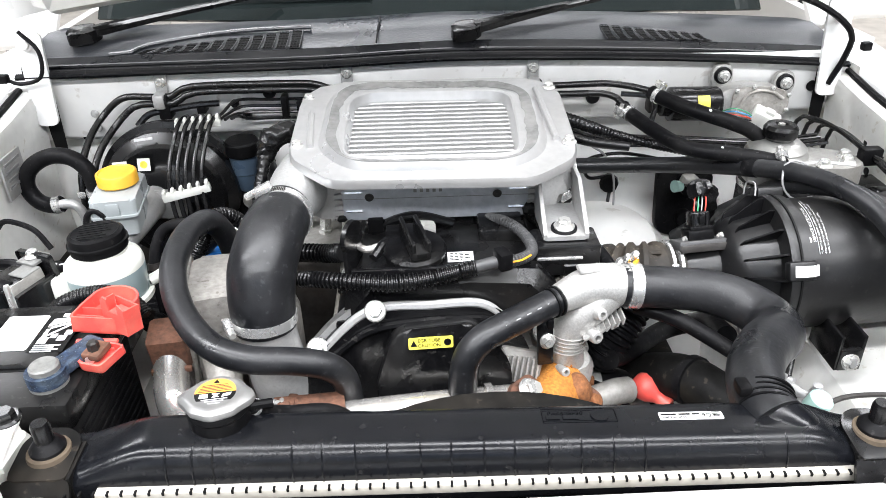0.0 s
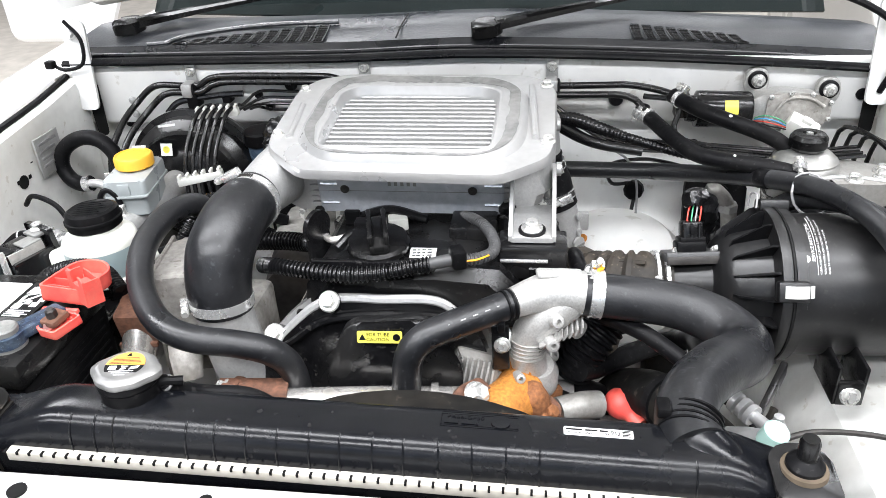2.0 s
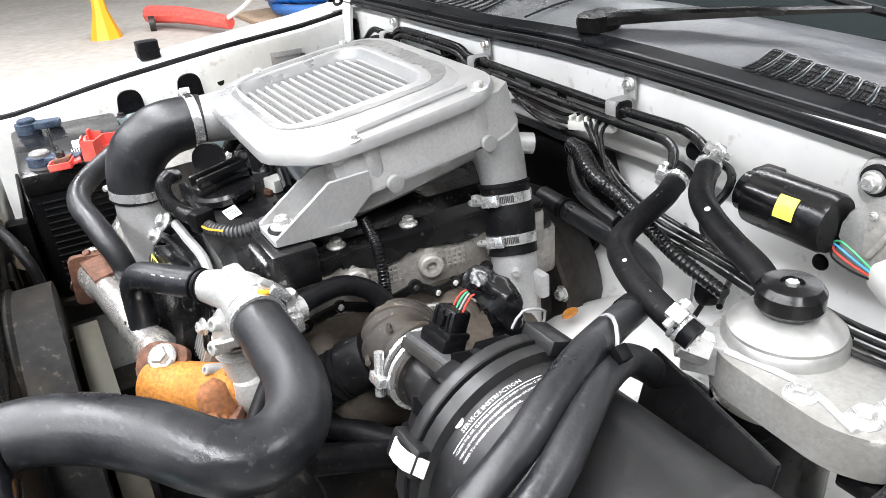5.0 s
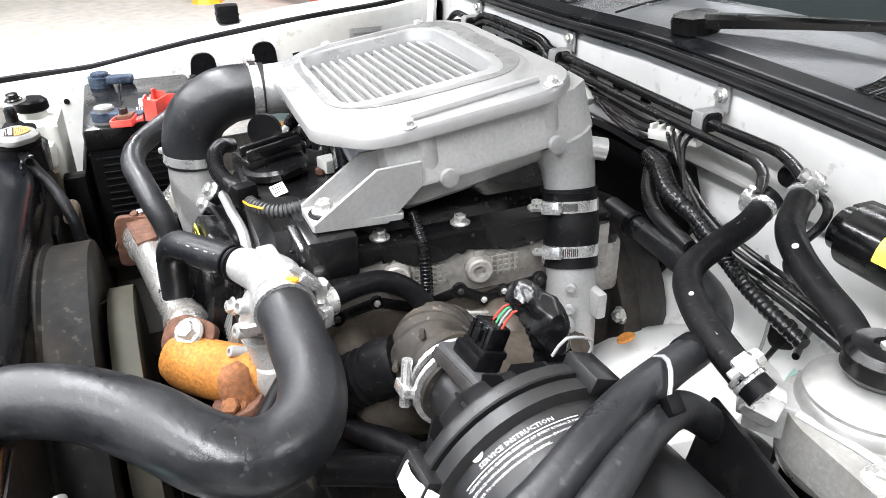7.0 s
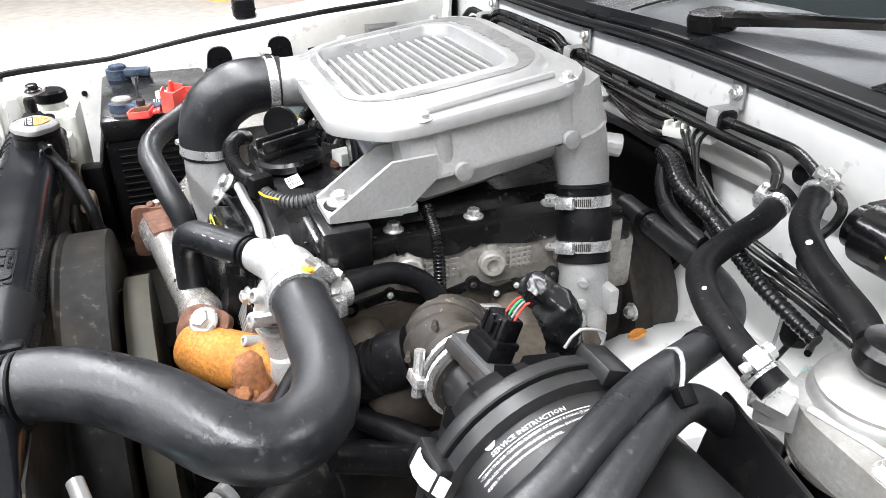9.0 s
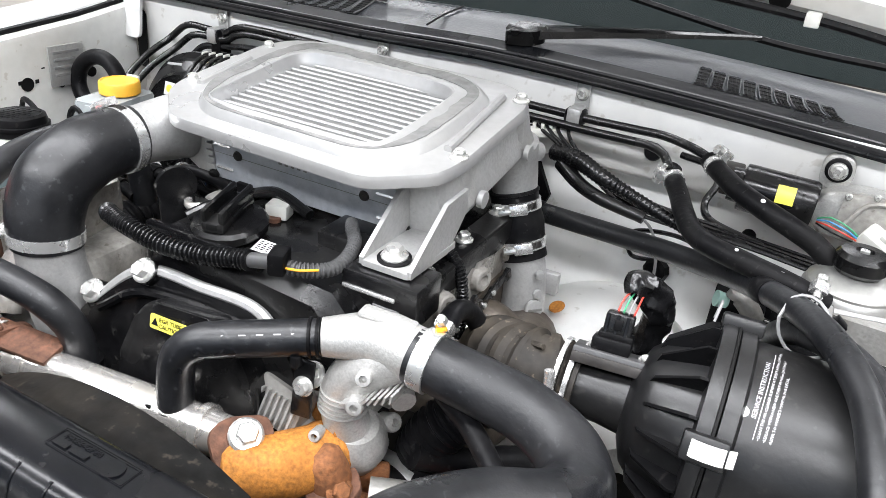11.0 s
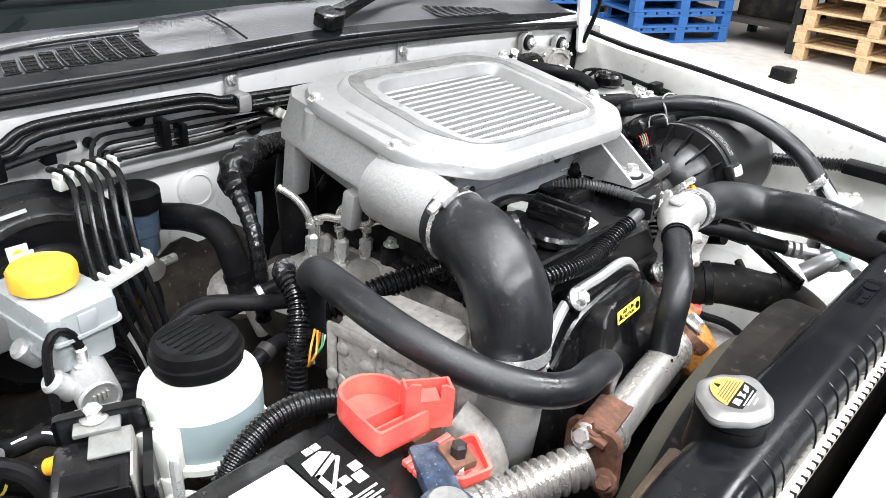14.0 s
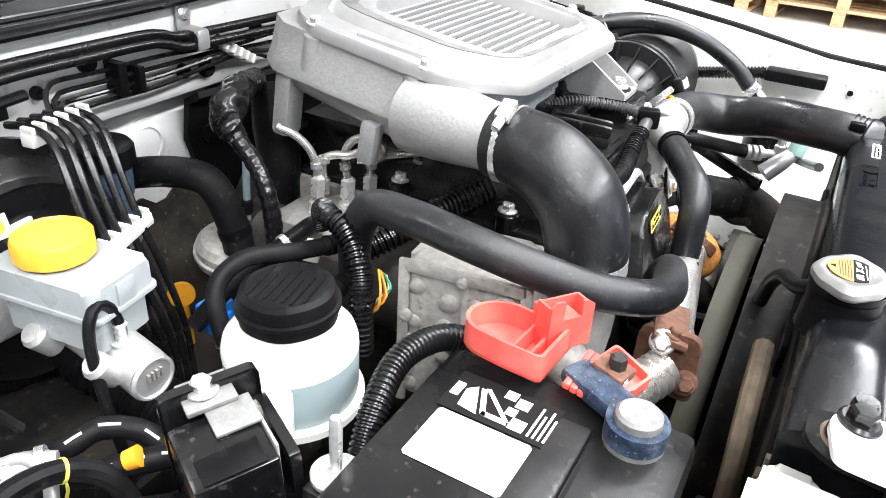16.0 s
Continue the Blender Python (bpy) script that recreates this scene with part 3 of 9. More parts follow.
def grille(x0, x1, n, near, far0, far1, skew0, skew1):
    """A row of slots with a fine mesh in each, deepening from one end to the other."""
    pitch = (x1 - x0) / n
    for k in range(n):
        q = k / (n - 1)
        far, skew = far0 + (far1 - far0) * q, skew0 + (skew1 - skew0) * q
        a, b = x0 + pitch * (k + 0.09), x0 + pitch * (k + 0.83)

        def at(u, v, up):
            x, y = a + (b - a) * u + skew * v, near + (far - near) * v
            return (x, y, cowl_top(x, y) + up)

        slot = part("grille_slot", sheet([[at(u, v, 0.0012) for v in (0, 0.2, 0.45, 0.7, 1)] for u in (0, 0.5, 1)], 0.0006), M.ink, cowl, "dark air slot")
        bars = [tube([at(u, 0, 0.0020), at(u, 0.5, 0.0020), at(u, 1, 0.0020)], 0.0005, 5, 0.02) for u in (0.34, 0.67)]
        m_ = max(3, round((far - near) / 0.008))
        bars += [tube([at(0, (j + 0.5) / m_, 0.0020), at(0.5, (j + 0.5) / m_, 0.0022), at(1, (j + 0.5) / m_, 0.0020)], 0.0005, 5, 0.02) for j in range(m_)]
        part("slot_mesh", joined(*bars), M.plastic, slot)
        rim_ = [at(0, 0, 0.002), at(0, 0.5, 0.002), at(0, 1, 0.002), at(0.5, 1.02, 0.002), at(1, 1, 0.002), at(1, 0.5, 0.002), at(1, 0, 0.002)]
        part("slot_rim", tube(rim_, 0.0010, 6, 0.006), M.cowl, slot)


grille(-0.505, -0.230, 12, 1.252, 1.270, 1.312, 0.012, 0.0)
grille(0.284, 0.468, 9, 1.250, 1.300, 1.280, -0.004, -0.014)
part("panel_step", tube([(-0.55, 1.254, cowl_top(-0.55, 1.254) + 0.001), (-0.515, 1.262, cowl_top(-0.515, 1.262) + 0.003), (-0.49, 1.285, cowl_top(-0.49, 1.285) + 0.002), (-0.36, 1.318, cowl_top(-0.36, 1.318) + 0.001), (-0.22, 1.326, cowl_top(-0.22, 1.326))], 0.004, 8, 0.02), M.cowl, cowl)
# windscreen and wipers
ws_rows = []
for k in range(13):
    x = -0.66 + 1.32 * k / 12
    d = 0.09 * (x / 0.66) ** 2
    ws_rows.append([(x, 1.43 + d + 0.52 * t, 1.185 + 0.48 * t + cowl_z(x) * (1 - t)) for t in (0, 0.25, 0.5, 0.75, 1)])
ws = single("windscreen", sheet(ws_rows, 0.005), M.glass_dark, "dark reflecting windscreen glass", "windscreen", kind="structure")
rf = sheet([[(x, y, z) for x in (-0.62, -0.3, 0, 0.3, 0.62)] for y, z in ((1.95, 1.665), (2.3, 1.70), (3.0, 1.71))], 0.02)
single("cab_roof", rf, M.white, "white cab roof", "roof", kind="structure")
for s in (-1, 1):
    p = tube([(s * 0.74, 1.40, 1.15), (s * 0.72, 1.62, 1.37), (s * 0.66, 1.96, 1.67)], 0.03, 10, 0.05)
    single("windscreen_pillar", p, M.white, "white windscreen pillar", "pillar", kind="structure")
    d = sheet([[(s * 0.84, y, 1.12), (s * 0.86, y, 0.8), (s * 0.84, y, 0.45)] for y in (1.40, 1.9, 2.5)], 0.02)
    single("front_door", d, M.white, "white front door panel", "car door", kind="structure")


def wiper(x, y, tip):
    """A moulded pivot cover, a flat tapering arm and a thin blade."""
    z = cowl_top(x, min(y, 1.30)) + 0.012
    w = thing("wiper", (x, y, z - 0.02), "black wiper arm with blade resting on the windscreen", "wiper", "windscreen wipers")
    cap = prism(rounded([(-0.026, -0.018), (0.012, -0.020), (0.030, -0.004), (0.028, 0.014), (0.004, 0.022), (-0.022, 0.016)], 0.010), 0.020, facing((x, y, z - 0.008), (0.97, 0.22, 0.05), (-0.22, 0.95, 0.2)), 0.006)
    part("pivot_cover", cap, M.gloss, w)
    bm = bmesh.new()
    ends = [V(x + 0.016, y + 0.004, z + 0.006), V(x, y, z) * 0.55 + V(*tip) * 0.45 + V(0, 0, 0.006), V(*tip)]
    d = (ends[2] - ends[0]).normalized()
    s = d.cross(V(0, 0, 1)).normalized()
    up = s.cross(d)
    loops = []
    for q in range(9):
        t = q / 8
        c = ends[0] * (1 - t) ** 2 + ends[1] * 2 * t * (1 - t) + ends[2] * t * t
        wd, h = 0.014 - 0.009 * t, 0.008 - 0.005 * t
        loops.append([bm.verts.new(c + s * (wd * a) + up * (h * b)) for a, b in ((-1, -1), (1, -1), (1, 0.3), (0.7, 1), (-0.7, 1), (-1, 0.3))])
    bridge(bm, loops)
    part("arm", bm, M.gloss, w)
    x2, y2, z2 = tip
    blade = tube([(x2 - 0.25, y2 + 0.035, z2 + 0.03), (x2, y2 + 0.012, z2 - 0.004), (x2 + 0.18, y2, z2 - 0.012)], 0.005, 6, 0.02)
    part("blade", blade, M.rubber, w)
    return w


wiper(0.045, 1.262, (0.34, 1.372, 1.226))
wiper(-0.605, 1.306, (-0.30, 1.455, 1.232))
# bonnet, raised on its hinges, with inner frame
bn = thing("bonnet", (0, 1.22, 1.20), "white raised bonnet seen from below, with inner frame", "bonnet")
HB, UPB = Vector((0, 1.268, 1.240)), Vector((0, -0.60, 0.80))


def rim(x):
    """The arched rear edge of the bonnet."""
    return HB + Vector((x, 0, 0.062 - 0.05 * (x / 0.63) ** 2))



rows = []
for k in range(21):
    x = -0.70 + 1.40 * k / 20
    crown = 0.02 * (1 - (x / 0.7) ** 2)
    rows.append([rim(x) + UPB * t + Vector((0, 0.8, 0.6)) * (crown + 0.03 * math.sin(min(1, t) * 3.1)) for t in (0, 0.2, 0.4, 0.6, 0.8, 1.0, 1.12)])
part("skin", sheet(rows, 0.0015), M.white, bn)
for pts in ([(-0.62, 0.03), (0.62, 0.03)], [(-0.62, 0.03), (-0.56, 1.05)], [(0.62, 0.03), (0.56, 1.05)], [(-0.56, 1.05), (0.56, 1.05)], [(-0.2, 0.05), (-0.45, 1.0)], [(0.2, 0.05), (0.45, 1.0)]):
    (xa, ta), (xb, tb) = pts
    rib = tube([rim(xa + (xb - xa) * q) + UPB * (ta + (tb - ta) * q) + Vector((0, 0.8, 0.6)) * 0.004 for q in (0, 0.17, 0.34, 0.5, 0.66, 0.83, 1)], 0.032, 8, 0.08)
    part("inner_frame", rib, M.white_in, bn)
for x in (-0.34, -0.05, 0.05, 0.36):
    part("hole", lathe([(0.0, 0.0), (0.012, 0.0), (0.012, 0.003), (0, 0.003)], rim(x) + UPB * 0.03 + Vector((0, -0.8, -0.6)) * 0.029, (0, -0.8, -0.6), 14), M.ink, bn)
hose_pts = [(0.655, 1.20, 1.10), (0.668, 1.19, 1.15), (0.662, 1.18, 1.192), (0.61, 1.19, 1.232), (0.53, 1.20, 1.258), (0.40, 1.208, 1.278), (0.20, 1.212, 1.292), (0.02, 1.214, 1.295)]
wh = thing("washer_hose", (0.655, 1.20, 1.10), "thin black washer hose clipped below the bonnet", "hose")
part("hose", tube(hose_pts, 0.005, 8, 0.012), M.rubber, wh)
for p in ((0.40, 1.208, 1.278), (0.56, 1.197, 1.249)):
    part("clip", box(p[0] - 0.008, p[0] + 0.008, p[1] - 0.01, p[1] + 0.01, p[2] - 0.008, p[2] + 0.008, 0.002), M.white_plastic, wh)
for s in (-1, 1):
    h = part("hinge", prism(rounded([(-0.018, -0.02), (0.018, -0.02), (0.022, 0.13), (-0.020, 0.14)], 0.012), 0.006, facing((s * 0.655, 1.205, 1.10), (1, 0, 0), (0, 0.1, 1))), M.white, bn, "white painted hinge arm")
    if s < 0:
        part("trim_loop", tube([(s * 0.66, 1.20, 1.235), (s * 0.635, 1.195, 1.205), (s * 0.64, 1.19, 1.165), (s * 0.675, 1.19, 1.155), (s * 0.695, 1.195, 1.16)], 0.0032, 8, 0.008), M.rubber, h)
    part("clip", box(s * 0.70 - 0.008, s * 0.70 + 0.008, 1.184, 1.198, 1.157, 1.171, 0.003), M.plastic, h)
    bolt(h, (s * 0.655, 1.203, 1.215), (0, -1, 0), 0.008, M.white)

# front cross member
cm = thing("front_cross_member", (0, 0.3, 0.9), "white painted front cross member with holes", "cross member")
cm["kind"] = "structure"
rows = []
for k in range(15):
    x = -0.66 + 1.32 * k / 14
    d = -0.03 * (x / 0.66) ** 2
    z = 1.028 - 0.012 * x
    rows.append([(x, 0.418, z - 0.07), (x, 0.416, z - 0.006), (x, 0.408, z), (x, 0.33, z - 0.004 + d * 0.3), (x, 0.24, z - 0.012 + d), (x, 0.18, z - 0.04 + d), (x, 0.16, z - 0.2 + d)])
part("panel", sheet(rows, 0.0015), M.white, cm)
for x, y, r in ((0.27, 0.392, 0.005), (0.335, 0.39, 0.008), (0.10, 0.395, 0.005), (0.02, 0.393, 0.007), (-0.12, 0.395, 0.006), (-0.28, 0.392, 0.008), (0.42, 0.375, 0.008)):
    part("hole", lathe([(0.0, 0), (r, 0), (r, 0.002), (0, 0.002)], (x, y, 1.028 - 0.012 * x - 0.0005), (0, 0, 1), 14), M.ink, cm)
# Unseen sheet added to keep light from below out of the open bay.
single("bay_floor_sheet", box(-0.66, 0.66, 0.40, 1.2, 0.50, 0.52), M.dusty, "dark sheet added to close the open bay below the engine", "tray", kind="structure")
for s in (-1, 1):
    single("chassis_rail", box(s * 0.36 - 0.04, s * 0.36 + 0.04, 0.30, 1.3, 0.55, 0.67, 0.012), M.dusty, "dark dusty chassis rail", "chassis", kind="structure")
single("radiator_support", box(-0.66, 0.66, 0.405, 0.425, 0.5, 0.955), M.dusty, "dark radiator support panel", "panel", kind="structure")

# ---- intercooler on top of the engine ----
ic = thing("intercooler", (-0.02, 0.93, 1.05), "silver aluminium top-mounted intercooler with exposed core", "intercooler")
ICM = facing((-0.0228, 0.935, 1.1638), (1, 0, -0.0106), (0, 0.9897, 0.143))


def icp(x, y):
    return (x + 0.0228, (y - 0.935) / 0.99)


outer = rounded([icp(*p) for p in ((-0.203, 0.868), (-0.197, 0.838), (-0.145, 0.787), (0.094, 0.780), (0.150, 0.821), (0.158, 0.858), (0.160, 1.002), (0.143, 1.032), (0.116, 1.047), (-0.137, 1.050), (-0.182, 1.032), (-0.201, 0.995))], 0.014)
inner = rounded([icp(*p) for p in ((-0.128, 0.826), (0.078, 0.823), (0.080, 0.968), (0.064, 0.980), (-0.104, 0.984), (-0.124, 0.969))], 0.016)
ridge = rounded([icp(*p) for p in ((-0.163, 0.862), (-0.138, 0.826), (-0.11, 0.808), (0.068, 0.804), (0.107, 0.832), (0.119, 0.870), (0.119, 0.985), (0.083, 1.024), (-0.13, 1.031), (-0.158, 0.998))], 0.022)
IC0 = icp(-0.023, 0.92)
lo, li, lr = (resample(q, IC0) for q in (outer, inner, ridge))


def mixloop(a, b, t, z):
    return [((1 - t) * p[0] + t * q[0], (1 - t) * p[1] + t * q[1], z) for p, q in zip(a, b)]


loops = [mixloop(lo, li, 0.03, -0.012), mixloop(lo, li, 0, -0.011), mixloop(lo, li, 0, -0.003), mixloop(lo, li, 0.03, 0.001), mixloop(lo, lr, 0.55, 0.0), mixloop(lo, lr, 0.9, 0.001),
         mixloop(lr, li, 0.06, 0.0085), mixloop(lr, li, 0.14, 0.0105), mixloop(lr, li, 0.40, 0.0105), mixloop(lr, li, 0.58, 0.0100), mixloop(lr, li, 0.66, 0.0118), mixloop(lr, li, 0.80, 0.0125), mixloop(lr, li, 0.86, 0.0112), mixloop(lr, li, 0.95, 0.002), mixloop(lr, li, 1, -0.002), mixloop(lr, li, 1.01, -0.024)]
bm = bmesh.new()
bridge(bm, [[bm.verts.new(p) for p in loop] for loop in loops], caps=False)
part("top_plate", moved(bm, ICM), M.sheet, ic, "pressed aluminium cover plate")
ring = bmesh.new()
edge = []
for t0, dt, z_ in ((0.16, 0.0, 0.0108), (0.16, 0.0, 0.0113), (0.60, 1.0, 0.0107), (0.60, 1.0, 0.0102)):
    loop = []
    for k, (p, q) in enumerate(zip(lr, li)):
        n1 = noise.noise(V(p[0] * 28, p[1] * 28, 3.0)) + 0.5 * noise.noise(V(p[0] * 110, p[1] * 110, 9.0))
        t = t0 + (0.16 * n1 - 0.06 if dt else 0.10 * max(0, n1))
        loop.append(ring.verts.new((p[0] + (q[0] - p[0]) * t, p[1] + (q[1] - p[1]) * t, z_)))
    edge.append(loop)
bridge(ring, edge, caps=False)
part("sealant_residue", moved(ring, ICM), M.residue, ic, "grey stained band left by an old seal")
part("core_backing", moved(box(-0.16, 0.16, -0.095, 0.09, -0.06, -0.026), ICM), M.dark_metal, ic)
nbar = 15
for k in range(nbar):
    y = -0.1085 + 0.1565 * k / (nbar - 1)
    part("core_bar", moved(box(-0.109, 0.106, y - 0.0021, y + 0.0021, -0.024, -0.0012, 0.0008, 1), ICM), M.sheet, ic)
fins = bmesh.new()
for k in range(nbar - 1):
    y0 = -0.1085 + 0.1565 * k / (nbar - 1) + 0.0021
    y1 = y0 + 0.1565 / (nbar - 1) - 0.0042
    for j in range(52):
        x = -0.106 + 0.209 * (j + 0.5) / 52
        a = [fins.verts.new(p) for p in ((x - 0.0019, y0, -0.0050), (x + 0.0002, y0, -0.0050), (x + 0.0019, y1, -0.0050), (x - 0.0002, y1, -0.0050))]
        b = [fins.verts.new((v.co.x, v.co.y, -0.026)) for v in a]
        fins.faces.new(a)
        for q in range(4):
            fins.faces.new((a[q - 1], a[q], b[q], b[q - 1]))
f_ob = part("core_fin_pack", moved(fins, ICM), M.fin, ic, smooth=False)
f_ob["kind"] = "stuff"
# front bar with bright seams, tanks on both ends
part("front_bar", moved(box(-0.117, 0.122, -0.101, -0.088, -0.091, -0.010, 0.0015), ICM), M.end_bar, ic, "aluminium core end bar with two bolts")
for z in (-0.048, -0.076):
    for x in (-0.113, 0.095):
        part("weld_bead", moved(tube([(x, -0.1012, z), (x + 0.022, -0.1012, z)], 0.0020, 6), ICM), M.clamp, ic)
for x in (-0.082, 0.080):
    part("bar_bolt", moved(lathe([(0.006, 0), (0.005, 0.002), (0.0015, 0.002), (0.0, 0.0005)], (x, -0.101, -0.056), (0, -1, 0), 14), ICM), M.dark_metal, ic)
for k, x in enumerate((-0.024, -0.016, -0.008, 0.0, 0.008)):
    part("stamped_bar", moved(box(x - 0.002, x + 0.002, -0.1016, -0.1005, -0.050, -0.044), ICM), M.lead, ic)
for x, z, w_ in ((-0.119, -0.086, 0.006), (0.123, -0.078, 0.011), (0.128, -0.086, 0.007)):
    blob = lathe([(0.0, -w_), (w_ * 0.7, -w_ * 0.7), (w_, 0), (w_ * 0.8, w_ * 0.5), (0, w_ * 0.8)], (x, -0.102, z), (0.2, -0.3, 1), 14, lambda a: 1 + 0.25 * math.sin(3 * a + 1))
    part("sealant_blob", moved(blob, ICM), M.ink, ic, "black smear of sealant")


def ic_tank(side):
    s = side
    rows = []
    for y, zl, xo in ((-0.10, -0.088, 0.165), (-0.085, -0.090, 0.176), (-0.03, -0.088, 0.178), (0.03, -0.084, 0.178), (0.10, -0.080, 0.176), (0.122, -0.078, 0.160)):
        x1 = s * xo - (0.004 if s > 0 else 0)
        x0 = s * 0.122
        rows.append([(x0, y, -0.008), (x1 - s * 0.004, y, -0.010), (x1 + s * 0.002, y, -0.04), (x1 + s * 0.008, y, -0.052), (x1 + s * 0.008, y, -0.057), (x1 - s * 0.002, y, -0.062), (x1 - s * 0.006, y, zl + 0.01), (x1 - s * 0.02, y, zl), (x0, y, zl)])
    bm = bmesh.new()
    bridge(bm, [[bm.verts.new(p) for p in r] for r in rows])
    return moved(bm, ICM)


tank_l = part("end_tank", ic_tank(-1), M.cast, ic, "cast aluminium end tank")
tank_r = part("end_tank", ic_tank(1), M.cast, ic, "cast aluminium end tank")
for k in range(9):
    for x in (-0.121, 0.124):
        part("crimp_tab", moved(box(x - 0.005, x + 0.005, -0.1035, -0.098, -0.089 + 0.0085 * k, -0.0835 + 0.0085 * k), ICM), M.cast, ic)
part("bar_groove", moved(box(-0.115, 0.120, -0.1012, -0.1005, -0.0585, -0.0578), ICM), M.lead, ic)
for y in (-0.06, 0.07):
    part("boss", moved(lathe([(0.009, 0), (0.009, 0.006), (0.006, 0.0065), (0, 0.0065)], (0.183, y * 0.9 + 0.005, -0.054), (1, 0, 0), 14), ICM), M.cast, tank_r)
    part("boss_post", moved(lathe([(0.012, -0.055), (0.010, -0.012), (0, -0.011)], (-0.171, y * 0.9, 0.0), (0, 0, 1), 14), ICM), M.cast, tank_l)
    part("boss_post", moved(lathe([(0.012, -0.055), (0.010, -0.012), (0, -0.011)], (0.166, y, 0.0), (0, 0, 1), 14), ICM), M.cast, tank_r)
part("tank_leg", moved(box(-0.178, -0.150, 0.082, 0.104, -0.13, -0.05, 0.006), ICM), M.cast, tank_l)
part("tank_leg", moved(box(-0.186, -0.168, -0.03, -0.010, -0.115, -0.07, 0.005), ICM), M.cast, tank_l)
# left outlet towards the front, right outlet down
out_l = tube([(-0.186, 0.885, 1.108), (-0.193, 0.85, 1.108), (-0.200, 0.805, 1.108), (-0.203, 0.768, 1.107)], [0.039, 0.037, 0.032, 0.031], 28)
part("outlet", out_l, M.cast, tank_l)
out_r = tube([(0.132, 1.030, 1.115), (0.137, 1.038, 1.09), (0.142, 1.041, 1.06), (0.149, 1.040, 1.03)], [0.034, 0.029, 0.0268, 0.0268], 28)
part("outlet", out_r, M.cast, tank_r)
part("breather_stub", tube([(0.14, 1.045, 1.105), (0.152, 1.075, 1.100)], 0.012, 14), M.cast, tank_r)
for at in ((-0.193, 0.873, 1.155), (0.148, 0.860, 1.152), (0.146, 1.011, 1.174), (-0.190, 1.0, 1.173)):
    bolt(ic, at, (0.0105, -0.143, 0.99), 0.0062)
for a, b in (((-0.182, 0.955, 1.168), (-0.176, 0.865, 1.156)), ((0.126, 1.005, 1.175), (0.133, 0.865, 1.155))):
    part("pressed_rib", tube([a, tuple((p + q) / 2 for p, q in zip(a, b)), b], 0.0045, 8, 0.02), M.sheet, ic)
# front right foot: sloping bracket with two webs
foot = prism(rounded([(0.105, 0.762), (0.157, 0.762), (0.160, 0.85), (0.110, 0.85)], 0.006), 0.006, Matrix.Translation((0, 0, 1.066)), 0.001)
part("foot", foot, M.cast, ic, "cast mounting foot")
for x in (0.104, 0.154):
    part("foot_web", prism([(0.0, -0.001), (0.070, -0.004), (0.105, 0.028), (0.105, 0.052), (0.062, 0.050), (0.0, 0.006)], 0.0045, facing((x, 0.763, 1.068), (0, 1, 0), (0, 0, 1))), M.cast, ic)
part("rubber_washer", lathe([(0.016, 0), (0.016, 0.0025), (0.013, 0.003), (0, 0.003)], (0.131, 0.780, 1.0722), (0, -0.1, 1), 22), M.rubber, ic)
bolt(ic, (0.131, 0.780, 1.0755), (0, -0.1, 1), 0.0085)

# ---- left charge-air elbow ----
el = thing("intake_elbow", (-0.220, 0.69, 0.97), "black rubber charge-air elbow hose with steel clamps", "hose")
elbow_pts = [(-0.203, 0.790, 1.107), (-0.206, 0.768, 1.107), (-0.212, 0.735, 1.101), (-0.219, 0.704, 1.079), (-0.222, 0.691, 1.048), (-0.222, 0.688, 1.015)]
part("elbow", tube(elbow_pts, [0.034, 0.035, 0.037, 0.038, 0.037, 0.035], 32, 0.004), M.hose, el)
clamp(el, (-0.204, 0.777, 1.107), (0.0, -1, 0), 0.0345, (-0.5, 0, 1))
clamp(el, (-0.222, 0.6885, 1.025), (0, 0.1, 1), 0.0355, (-1, -0.5, 0))
rp = thing("intake_pipe", (-0.216, 0.69, 0.90), "pale cast aluminium intake pipe below the elbow", "pipe")
part("pipe", tube([(-0.222, 0.688, 1.022), (-0.219, 0.688, 0.985), (-0.216, 0.692, 0.95), (-0.21, 0.70, 0.90)], [0.032, 0.033, 0.035, 0.036], 28), M.cast, rp)

# ---- engine: block, rocker cover, timing cover ----
blk = thing("engine_block", (0, 0.9, 0.55), "dark engine block with pale cylinder head", "engine")
part("block", box(-0.15, 0.13, 0.74, 1.14, 0.55, 0.93, 0.015), M.dark_metal, blk)
part("cylinder_head", joined(box(-0.155, 0.140, 0.735, 1.12, 0.915, 0.985, 0.008), box(-0.10, 0.142, 0.765, 1.10, 0.96, 1.010, 0.006)), M.head, blk, "cast aluminium cylinder head")
SCALLOP = [(0.752, 1.020), (0.7765, 1.024), (0.808, 1.020), (0.833, 1.026), (0.853, 1.011), (0.892, 1.010), (0.9105, 1.019), (0.942, 1.013), (0.968, 1.008), (0.988, 1.008), (1.012, 1.014), (1.050, 1.004)]
YZ = facing((0.128, 0, 0), (0, 1, 0), (0, 0, 1))
face_line = [(0.752, 0.925)] + [(y, z + 0.002) for y, z in SCALLOP] + [(1.050, 0.925)]
part("head_face", prism(rounded(face_line, 0.008, 3), 0.0235, YZ, 0.002), M.head, blk, "stained cast face of the cylinder head")
